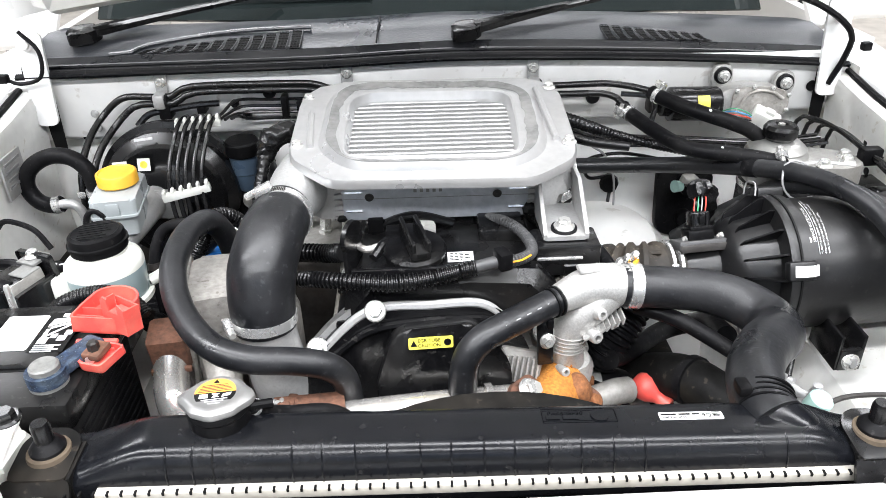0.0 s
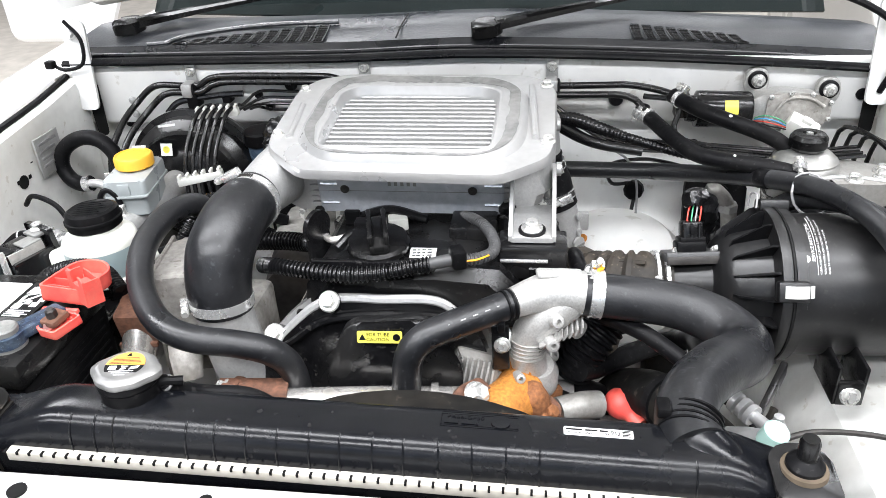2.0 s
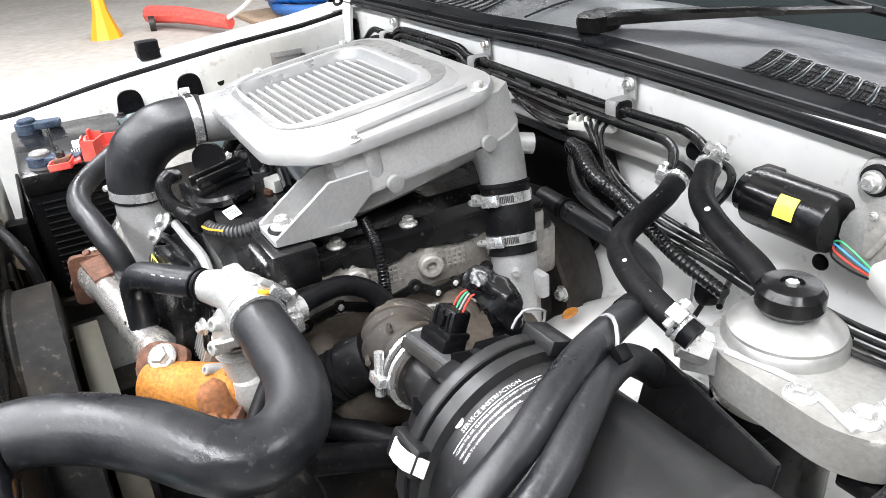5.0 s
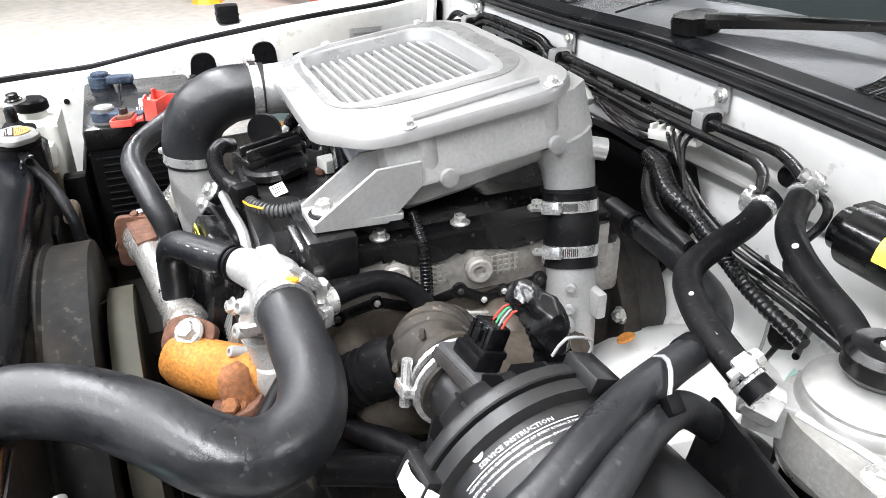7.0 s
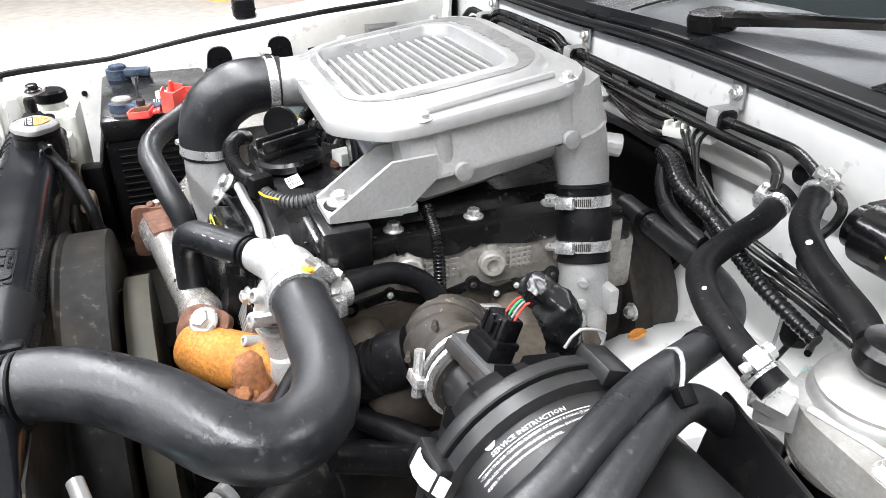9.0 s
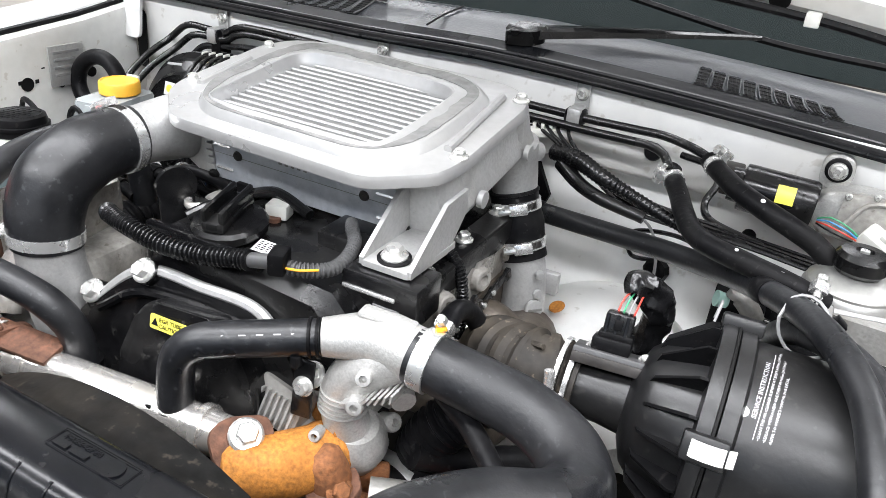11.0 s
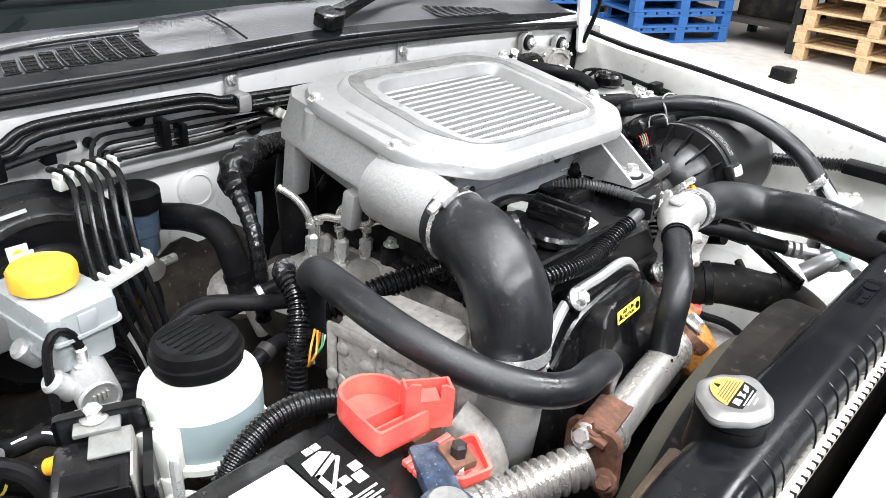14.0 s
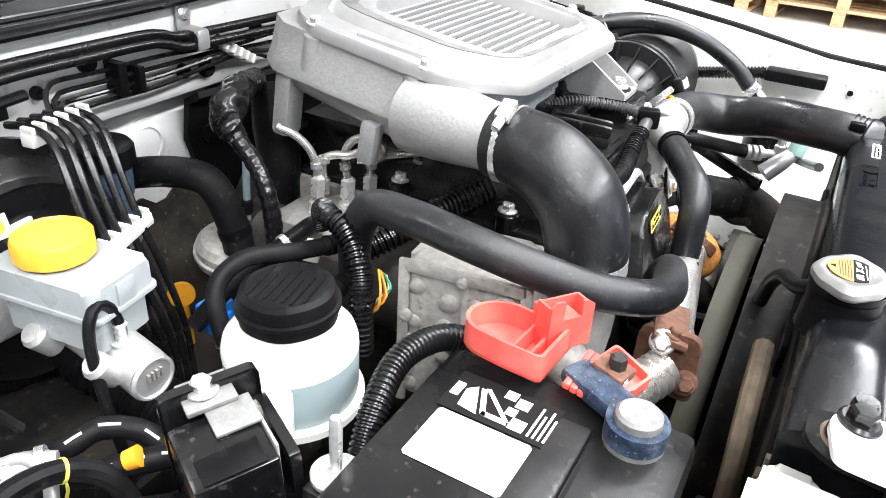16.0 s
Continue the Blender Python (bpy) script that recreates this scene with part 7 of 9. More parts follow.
# ---- brake booster, master cylinder, reservoir ----
bb = thing("brake_booster", (-0.45, 1.15, 0.87), "black round brake booster on the firewall", "brake booster")
part("drum", lathe([(0.0, 0.0), (0.045, 0.0), (0.060, 0.010), (0.066, 0.012), (0.090, 0.014), (0.098, 0.020), (0.110, 0.030), (0.112, 0.046), (0.122, 0.048), (0.122, 0.060), (0.112, 0.062), (0.106, 0.10), (0.07, 0.115), (0, 0.116)], (-0.454, 1.100, 0.976), (0, 1, -0.06), 56), M.black_metal, bb)
part("rim_rib", lathe([(0.085, 0.012), (0.090, 0.010), (0.095, 0.018), (0.085, 0.020)], (-0.454, 1.100, 0.976), (0, 1, -0.06), 48), M.black_metal, bb)
part("white_mark", prism([(-0.015, -0.002), (0.015, -0.002), (0.015, 0.002), (-0.015, 0.002)], 0.0006, facing((-0.475, 1.118, 1.080), (1, 0, 0.1), (0, 0.6, 0.8))), M.tin_wire, bb)
sq = part("yellow_square_label", prism([(-0.010, -0.010), (0.010, -0.010), (0.010, 0.010), (-0.010, 0.010)], 0.0006, facing((-0.479, 1.107, 1.042), (1, 0, 0), (0, 0.3, 1))), M.white_plastic, bb)
part("ring_mark", lathe([(0.006, 0), (0.006, 0.0005), (0.0045, 0.0005), (0.0045, 0)], (-0.479, 1.1063, 1.0423), (0, -1, 0.3), 18), M.sticker, sq)
mc = thing("master_cylinder", (-0.49, 1.0, 0.95), "cast aluminium brake master cylinder", "master cylinder")
part("bore", tube([(-0.492, 0.928, 0.975), (-0.487, 0.96, 0.977), (-0.478, 1.03, 0.980), (-0.470, 1.11, 0.984)], [0.019, 0.0195, 0.021, 0.024], 24), M.cast, mc)
part("end_plug", lathe([(0.019, 0), (0.0175, 0.003), (0.016, 0.003), (0.015, 0.001), (0, 0.001)], (-0.492, 0.928, 0.975), (-0.06, -1, -0.03), 26), M.cast, mc)
for k in range(4):
    part("cast_bar", box(-0.499 + 0.004 * k, -0.497 + 0.004 * k, 0.923, 0.926, 0.976, 0.983), M.cast_dirty, mc)
for y in (0.952, 1.02):
    part("port", lathe([(0.011, 0), (0.011, 0.022), (0.008, 0.026), (0, 0.026)], (-0.506, y, 0.978), (-0.6, 0, 0.75), 14), M.cast, mc)
part("flange", box(-0.53, -0.42, 1.082, 1.094, 0.955, 1.005, 0.008), M.cast, mc)
bpipe = thing("brake_pipe", (-0.52, 0.95, 0.95), "thin black brake pipe looping from the master cylinder", "pipe", "brake pipes")
part("pipe", tube([(-0.490, 0.958, 0.998), (-0.4905, 0.958, 1.014), (-0.496, 0.957, 1.030), (-0.506, 0.956, 1.038), (-0.516, 0.954, 1.030), (-0.5205, 0.952, 1.010), (-0.523, 0.946, 0.98), (-0.524, 0.938, 0.945), (-0.522, 0.93, 0.89)], 0.0044, 10), M.rubber, bpipe)
part("nipple", lathe([(0.0085, 0), (0.0085, 0.012), (0.005, 0.014), (0.005, 0.026), (0.006, 0.028), (0.004, 0.030), (0, 0.030)], (-0.490, 0.958, 0.984), (0, 0, 1), 14), M.bolt, bpipe, "bright steel nipple")
br = thing("brake_fluid_reservoir", (-0.487, 1.01, 0.995), "milky grey brake fluid reservoir with yellow cap", "reservoir")
RM = pose(-0.487, 1.012, 0.998, 0, 0, 8) @ Matrix.Translation((0, 0.008, 0.06)) @ Matrix.Diagonal((0.89, 0.89, 0.89, 1)) @ Matrix.Translation((0, -0.008, -0.06))
bx = rounded([(-0.036, -0.062), (0.036, -0.062), (0.036, 0.052), (-0.036, 0.052)], 0.010)
part("lower_tank", moved(prism([(x * 0.85, y * 0.9) for x, y in bx], 0.036, None), RM @ pose(0, 0, -0.014)), M.bres, br)
part("seam", moved(prism([(x * 1.06, y * 1.05) for x, y in bx], 0.004, None, 0.001), RM @ pose(0, 0, 0.021)), M.bres, br)
part("upper_tank", moved(prism(bx, 0.026, None, 0.006), RM @ pose(0, 0, 0.024)), M.bres, br)
part("tank_rib", moved(box(-0.010, 0.010, -0.064, -0.060, 0.024, 0.046, 0.001), RM), M.bres, br)
part("neck", moved(lathe([(0.026, 0), (0.026, 0.012), (0, 0.012)], (0, 0.008, 0.048), (0, 0, 1), 28), RM), M.bres, br)
cap = part("cap", moved(lathe([(0.031, 0), (0.033, 0.002), (0.033, 0.018), (0.031, 0.021), (0.029, 0.0215), (0.027, 0.0195), (0, 0.0195)], (0, 0.008, 0.052), (0, 0, 1), 36, lambda a: 1 + 0.012 * math.cos(24 * a)), RM), M.yellow, br, "yellow ribbed cap")
tabm = part("label_tab", moved(box(-0.012, 0.012, 0.040, 0.044, 0.05, 0.075, 0.001), RM), M.white_plastic, br)
part("yellow_dot", moved(lathe([(0.006, 0), (0.006, 0.001), (0, 0.001)], (0, 0.040, 0.064), (0, -1, 0), 16), RM), M.sticker, tabm)
cr = thing("clutch_reservoir", (-0.33, 1.165, 0.98), "smoky blue clutch fluid reservoir with black cap", "reservoir")
part("bottle", lathe([(0.0, 0), (0.018, 0), (0.022, 0.008), (0.022, 0.030), (0.024, 0.032), (0.024, 0.062), (0.021, 0.066), (0, 0.066)], (-0.332, 1.160, 0.972), (0, -0.05, 1), 26), M.blue_dark, cr)
part("cap", lathe([(0.028, 0), (0.029, 0.003), (0.028, 0.020), (0.025, 0.023), (0, 0.023)], (-0.332, 1.157, 1.036), (0, -0.05, 1), 28, lambda a: 1 + 0.015 * math.cos(20 * a)), M.plastic, cr)
ccyl = part("clutch_cylinder", tube([(-0.332, 1.235, 0.955), (-0.330, 1.18, 0.955), (-0.328, 1.14, 0.955)], 0.014, 16), M.cast_dirty, cr, "grey cast clutch cylinder")
part("union", lathe([(0.006, 0), (0.006, 0.02), (0.004, 0.022), (0, 0.022)], (-0.316, 1.15, 0.957), (1, 0, 0.1), 10), M.bolt, ccyl)
part("wire", tube([(-0.328, 1.145, 0.945), (-0.325, 1.14, 0.92), (-0.327, 1.138, 0.88), (-0.322, 1.14, 0.82)], 0.003, 8), M.rubber, ccyl)

# ---- heater hoses ----
hose("heater_hose", [(-0.318, 1.240, 0.998), (-0.305, 1.185, 1.006), (-0.290, 1.125, 1.020), (-0.279, 1.085, 1.0205), (-0.2735, 1.070, 1.008), (-0.270, 1.061, 0.986), (-0.2675, 1.055, 0.962), (-0.266, 1.052, 0.940)], 0.0165, "black rubber heater hose with a tight bend", M.rubber, 18)
hose("heater_pipe", [(-0.266, 1.052, 0.946), (-0.258, 1.046, 0.915), (-0.248, 1.040, 0.88)], 0.0095, "short dull steel pipe below the heater hose", M.cast_dirty, 12, category="pipe")
hose("steering_hose", [(-0.418, 0.90, 0.90), (-0.424, 0.918, 0.965), (-0.412, 0.938, 1.006), (-0.380, 0.935, 1.022), (-0.340, 0.912, 1.018), (-0.30, 0.905, 1.008), (-0.272, 0.90, 1.003)], 0.0080, "black power steering hose looping over", M.rubber, 14)
hose("steering_hose", [(-0.39, 0.86, 0.985), (-0.36, 0.868, 0.993), (-0.33, 0.872, 0.992), (-0.30, 0.868, 0.985)], 0.0078, "short black power steering hose", M.rubber, 14)
vl = hose("vacuum_hose", [(-0.606, 1.070, 0.997), (-0.622, 1.073, 0.993), (-0.643, 1.076, 1.000), (-0.656, 1.080, 1.022), (-0.650, 1.082, 1.046), (-0.630, 1.082, 1.064), (-0.602, 1.080, 1.074), (-0.575, 1.078, 1.070), (-0.556, 1.076, 1.052), (-0.551, 1.076, 1.028), (-0.553, 1.082, 0.99)], 0.0125, "thick black vacuum hose in a loop with steel clips", M.rubber, 14)
for p, d in (((-0.612, 1.0705, 0.9955), (1, 0, 0.2)), ((-0.552, 1.077, 1.012), (0.05, 0, 1))):
    part("clip", lathe([(0.0127, -0.005), (0.0138, -0.005), (0.0138, 0.005), (0.0127, 0.005)], p, d, 18), M.clamp, vl)
part("clip_ear", moved(box(-0.010, 0.002, -0.002, 0.002, -0.005, 0.005, 0.001), pose(-0.566, 1.066, 1.012)), M.clamp, vl)
part("steel_pipe", tube([(-0.612, 1.0705, 0.9955), (-0.590, 1.070, 0.996), (-0.580, 1.072, 0.984), (-0.578, 1.075, 0.962), (-0.586, 1.08, 0.935), (-0.60, 1.09, 0.90)], 0.0075, 12, 0.006), M.cast, vl, "bare steel pipe")
hose("washer_pipe", [(-0.665, 0.98, 1.00), (-0.64, 0.97, 1.02), (-0.60, 0.96, 1.01), (-0.58, 0.955, 0.98)], 0.004, "thin black pipe against the inner wing", M.rubber, 8, category="pipe")
cv = thing("taped_harness", (-0.2, 1.12, 1.0), "black taped wiring harness behind the intercooler", "wiring harness")
part("trunk", tube([(-0.15, 1.12, 1.085), (-0.195, 1.088, 1.098), (-0.228, 1.068, 1.103), (-0.260, 1.056, 1.098), (-0.2715, 1.050, 1.086), (-0.272, 1.034, 1.070), (-0.2755, 1.012, 1.052), (-0.280, 0.996, 1.032), (-0.2825, 0.987, 0.998), (-0.283, 0.985, 0.94)], [0.013, 0.013, 0.014, 0.014, 0.010, 0.009, 0.009, 0.009, 0.009, 0.009], 12, ribs=0.0008, pitch=0.011), M.loom, cv)
crumple = crumpled([(-0.205, 1.082, 1.100), (-0.235, 1.066, 1.104), (-0.258, 1.056, 1.099), (-0.268, 1.050, 1.086), (-0.271, 1.034, 1.070)], [0.013, 0.015, 0.017, 0.016, 0.010], 0.0040, 7.0)
part("crinkled_tape", crumple, M.loom, cv, "crinkled shiny black tape")
part("dark_sleeve", tube([(-0.14, 1.11, 1.075), (-0.155, 1.09, 1.04), (-0.16, 1.08, 0.98), (-0.16, 1.08, 0.90)], [0.02, 0.026, 0.024, 0.022], 12), M.rubber, cv)
ds = thing("dipstick", (-0.272, 1.148, 0.80), "orange dipstick handle with a round grip", "dipstick")
part("grip", moved(lathe([(0.009, -0.003), (0.016, -0.003), (0.016, 0.003), (0.009, 0.003)], (0, 0, 0.0), (0, 1, 0), 22), pose(-0.272, 1.146, 0.850, 0, 0, -40)), M.orange_plastic, ds)
part("stem", tube([(-0.270, 1.146, 0.836), (-0.268, 1.146, 0.80), (-0.266, 1.146, 0.74)], 0.0055, 10), M.orange_plastic, ds)

# ---- power steering reservoir ----
ps = thing("steering_fluid_reservoir", (-0.448, 0.828, 0.9615), "milky steering fluid reservoir with black screw cap", "reservoir")
PA = (-0.02, 0.02, 1)
P0 = (-0.448, 0.827, 0.9615)
pb = part("bottle", lathe([(0.0, 0.0), (0.026, 0.0), (0.038, 0.004), (0.044, 0.010), (0.0475, 0.026), (0.0486, 0.060)], P0, PA, 44), M.fluid, ps, "tank part showing grey-blue fluid")
part("seam_ring", lathe([(0.044, 0.010), (0.0515, 0.012), (0.0515, 0.018), (0.046, 0.020)], P0, PA, 44), M.tank, ps)
part("upper_bottle", lathe([(0.0487, 0.059), (0.0485, 0.064), (0.0465, 0.071), (0.040, 0.077), (0.033, 0.080), (0.033, 0.088), (0, 0.088)], P0, PA, 44), M.tank, ps)
part("mount_lug", moved(box(-0.011, 0.011, -0.014, 0.014, -0.020, 0.022, 0.004), pose(-0.499, 0.806, 0.998, 0, 0, 25)), M.tank, ps)
part("lug_arm", moved(box(-0.005, 0.005, -0.008, 0.008, -0.05, 0.0, 0.003), pose(-0.503, 0.795, 0.985, 0, 0, 25)), M.tank, ps)
cap = part("cap", lathe([(0.032, 0), (0.0345, 0.002), (0.0345, 0.018), (0.033, 0.024), (0.0285, 0.0265), (0.0265, 0.0255), (0, 0.0255)], (-0.449, 0.828, 1.0455), PA, 44, lambda a: 1 + 0.012 * math.cos(6 * a)), M.plastic, ps, "black screw cap")
part("cap_rim", lathe([(0.0345, 0.010), (0.0368, 0.0105), (0.0368, 0.0140), (0.0345, 0.015)], (-0.449, 0.828, 1.0455), PA, 44), M.plastic, cap)
for k in range(7):
    part("cap_text_bar", moved(box(-0.020, 0.020 - 0.005 * (k % 3), -0.001, 0.001, 0, 0.0008), facing((-0.4495, 0.8285, 1.0708), (1, 0.2, 0.02), (-0.2, 1, -0.02)) @ pose(0, -0.020 + 0.0066 * k, 0)), M.plastic, cap)
part("outlet", tube([(-0.405, 0.845, 0.985), (-0.388, 0.857, 0.99)], 0.008, 12), M.tank, ps)
bcn = single("blue_connector", box(-0.375, -0.345, 0.985, 1.01, 0.915, 0.945, 0.004), M.blue, "dark blue plastic connector behind the reservoir", "connector")
part("latch", box(-0.366, -0.354, 0.981, 0.986, 0.925, 0.937, 0.001), M.blue, bcn)
# relay box in front of it
rb = thing("relay_box", (-0.55, 0.80, 0.98), "black relay box with steel bolted strap", "relay box")
RB = pose(-0.549, 0.797, 0.992, 4, -4, -28) @ Matrix.Diagonal((0.85, 0.85, 0.85, 1))
part("housing", moved(box(-0.030, 0.030, -0.036, 0.028, -0.03, 0.045, 0.004), RB), M.gloss, rb)
part("top_groove", moved(box(-0.022, 0.022, -0.034, -0.010, 0.0445, 0.047, 0.001), RB), M.plastic, rb)
part("metal_strap", moved(box(-0.002, 0.032, 0.000, 0.030, 0.046, 0.049, 0.001), RB), M.lead, rb, "grey steel strap")
part("strap_side", moved(box(0.030, 0.0325, -0.026, 0.030, 0.002, 0.047, 0.001), RB), M.cast_dirty, rb)
bolt(rb, (-0.534, 0.827, 1.0405), (-0.06, 0, 1), 0.0070)
part("bolt_tab", moved(box(-0.016, 0.016, -0.014, 0.014, -0.002, 0.002, 0.001), pose(-0.533, 0.825, 1.038, 4, -4, -28)), M.lead, rb)
part("back_plate", moved(box(-0.030, 0.044, 0.040, 0.044, -0.06, 0.062, 0.006), RB), M.black_metal, rb)
part("side_plate", moved(box(0.040, 0.044, -0.03, 0.040, -0.07, 0.035, 0.006), RB), M.black_metal, rb)
# small parts and pipes on the inner wing beside it
hose("fuel_hose", [(-0.62, 0.86, 0.97), (-0.585, 0.85, 0.965), (-0.56, 0.84, 0.955), (-0.53, 0.85, 0.93)], 0.009, "short black fuel hose with white marks", M.rubber, 12)
hose("fuel_hose", [(-0.625, 0.82, 0.96), (-0.59, 0.83, 0.955), (-0.57, 0.86, 0.94), (-0.55, 0.90, 0.90)], 0.010, "black fuel hose with a clamp near the inner wing", M.rubber, 12)
vs = thing("vacuum_valve", (-0.63, 0.86, 0.94), "grey metal valve with clamp on the inner wing", "valve")
part("valve_body", tube([(-0.66, 0.85, 0.955), (-0.63, 0.845, 0.958), (-0.60, 0.838, 0.958)], [0.010, 0.015, 0.010], 14), M.cast, vs)
part("valve_clip", lathe([(0.011, -0.004), (0.013, -0.004), (0.013, 0.004), (0.011, 0.004)], (-0.60, 0.838, 0.958), (1, -0.2, 0), 18), M.clamp, vs)
part("screw", lathe([(0.0, 0), (0.005, 0), (0.005, 0.016), (0, 0.017)], (-0.60, 0.836, 0.968), (0.3, 0.2, 1), 10), M.orange_rust, vs)

# ---- battery ----
ba = thing("battery", (-0.53, 0.64, 0.82), "black car battery with worn labels and corroded terminals", "battery")
part("case", box(-0.672, -0.393, 0.556, 0.722, 0.82, 0.995, 0.006), M.plastic, ba)
part("lid", box(-0.676, -0.389, 0.552, 0.726, 0.992, 1.028, 0.008), M.gloss, ba)
part("lid_step", box(-0.640, -0.425, 0.610, 0.722, 1.026, 1.033, 0.004), M.gloss, ba)
for k in range(14):
    z = 0.835 + 0.011 * k
    part("case_rib", box(-0.3935, -0.391, 0.57, 0.708, z, z + 0.004, 0.0008, 1), M.plastic, ba)
for k in range(12):
    x = -0.66 + 0.0225 * k
    part("case_rib", box(x, x + 0.008, 0.5535, 0.5565, 0.84, 0.985, 0.0008, 1), M.plastic, ba)
part("lid_seam", box(-0.632, -0.434, 0.607, 0.6095, 1.0275, 1.0285), M.ink, ba)
LBM = facing((-0.484, 0.668, 1.0334), (-0.02, -1, 0), (1, -0.02, 0))
wl = part("white_label", prism(rounded([(-0.032, -0.024), (0.032, -0.024), (0.032, 0.022), (-0.032, 0.022)], 0.002, 1), 0.0006, LBM), M.paper, ba, "worn white paper label")
bl = part("black_label", prism([(-0.036, 0.024), (0.036, 0.024), (0.036, 0.062), (-0.036, 0.062)], 0.0004, LBM), M.ink, ba, "black printed label with white pictograms")


def mark(pts, m=None):
    part("pictogram", prism(pts, 0.0005, LBM @ pose(0, 0, 0.0005)), m or M.paper, bl)


mark([(-0.024, 0.030), (-0.010, 0.028), (-0.020, 0.052), (-0.026, 0.046)])
mark([(-0.008, 0.029), (-0.004, 0.029), (-0.014, 0.052), (-0.018, 0.052)])
mark([(-0.008, 0.029), (0.010, 0.029), (0.009, 0.033), (-0.008, 0.033)])
mark([(0.007, 0.032), (0.011, 0.032), (-0.012, 0.054), (-0.015, 0.053)])
for x, y, s_ in ((0.012, 0.052, 0.0045), (0.002, 0.056, 0.004), (0.016, 0.033, 0.005), (-0.031, 0.040, 0.003), (-0.031, 0.047, 0.003), (0.008, 0.042, 0.0035)):
    mark([(x - s_, y - s_), (x + s_, y - s_), (x + s_, y + s_), (x - s_, y + s_)])
for k in range(4):
    mark([(0.024 + 0.0035 * k, 0.028), (0.0255 + 0.0035 * k, 0.028), (0.0255 + 0.0035 * k, 0.056 - 0.006 * (k % 2)), (0.024 + 0.0035 * k, 0.056 - 0.006 * (k % 2))])


def terminal(x, y, material, top, name):
    t = part("terminal_post", lathe([(0.019, 0), (0.019, 0.006), (0.015, 0.008), (0.0145, 0.024), (0.0125, 0.026), (0, 0.025)], (x, y, 1.026), (0, 0, 1), 26), top, ba, "corroded terminal post")
    part("terminal_clamp", lathe([(0.0145, 0.006), (0.0195, 0.006), (0.0195, 0.019), (0.0145, 0.019)], (x, y, 1.026), (0, 0, 1), 24), material, t)
    return t


t1 = terminal(-0.419, 0.587, M.blue_crust, M.lead, "a")
part("clamp_ear", moved(box(0.0, 0.055, -0.012, 0.012, 0.006, 0.019, 0.004), pose(-0.412, 0.592, 1.027, 0, 0, 62)), M.blue_crust, t1)
part("clamp_bolt", tube([(-0.382, 0.605, 1.040), (-0.395, 0.630, 1.040)], 0.005, 10), M.bolt, t1)
t2 = terminal(-0.640, 0.582, M.blue_crust, M.blue_crust, "b")
part("clamp_ear", moved(box(0.0, 0.045, -0.012, 0.012, 0.006, 0.019, 0.004), pose(-0.635, 0.59, 1.027, 0, 0, 80)), M.blue_crust, t2)
# Black panel added to darken the gap between battery and radiator.
bw = thing("battery_gap_panel", (-0.53, 0.545, 0.60), "black panel closing the dark gap between battery and radiator", "tray")
part("gap_wall", box(-0.668, -0.385, 0.538, 0.544, 0.58, 0.955, 0.003), M.dusty, bw)
part("tray_floor", box(-0.668, -0.385, 0.538, 0.735, 0.805, 0.818, 0.003), M.dusty, bw)
part("side_guard", box(-0.40, -0.372, 0.515, 0.545, 0.60, 0.965, 0.003), M.plastic, bw)
# red terminal cover, open, with tray and hinged flap
rcv = thing("terminal_cover", (-0.38, 0.66, 1.04), "open red plastic terminal cover with a hinged tray", "terminal cover")


def tray(outline, depth, wall, m, name, label=""):
    """A shallow open box with thin walls."""
    floor_ = prism(outline, wall, None)
    cx = sum(p[0] for p in outline) / len(outline)
    cy = sum(p[1] for p in outline) / len(outline)
    bm = bmesh.new()
    ins = []
    for x, y in outline:
        d = Vector((cx - x, cy - y)).normalized() * wall * 1.4
        ins.append((x + d.x, y + d.y))
    n = len(outline)
    a = [[bm.verts.new((x, y, z)) for x, y in pts] for pts, z in ((outline, 0), (outline, depth), (ins, depth), (ins, 0))]
    for r0, r1 in zip(a, a[1:]):
        for k in range(n):
            bm.faces.new((r0[k - 1], r0[k], r1[k], r1[k - 1]))
    return part(name, moved(joined(floor_, bm), m), M.red, rcv, label)


RA = facing((-0.390, 0.668, 1.040), (-0.03, -1, 0.03), (0.99, -0.06, -0.10))
arc = [(-0.026 + 0.026 * math.cos(math.pi * (0.5 + k / 10)), 0.003 + 0.026 * math.sin(math.pi * (0.5 + k / 10))) for k in range(11)]
tray(arc + [(-0.010, -0.026), (0.014, -0.028), (0.017, -0.026), (0.017, 0.032), (0.000, 0.032), (-0.004, 0.026), (-0.010, 0.026)], 0.019, 0.0022, RA, "upper_tray", "red open tray with a round end")
part("divider", moved(box(-0.0080, -0.0060, -0.025, 0.022, 0.002, 0.016), RA), M.red, rcv)
part("divider", moved(box(0.0040, 0.0060, -0.026, 0.030, 0.002, 0.014), RA), M.red, rcv)
EW = facing((-0.384, 0.6625, 1.042), (0.83, -0.55, -0.03), (0, 0.04, 1))
part("end_wall", prism([(0.0, 0.0), (0.036, 0.0), (0.036, 0.032), (0.030, 0.036), (0.026, 0.036), (0.026, 0.024), (0.011, 0.024), (0.011, 0.038), (0.004, 0.039), (0.0, 0.035)], 0.0022, EW), M.red, rcv, "upright wall with a square notch")
part("end_return", moved(joined(box(0.034, 0.036, 0.0, 0.031, -0.016, 0.0), box(0.0, 0.002, 0.0, 0.034, -0.014, 0.0), box(0.011, 0.026, 0.022, 0.024, -0.014, 0.0)), EW), M.red, rcv)
part("end_back", moved(box(0.0, 0.036, 0.0, 0.030, -0.018, -0.016), EW), M.red, rcv)
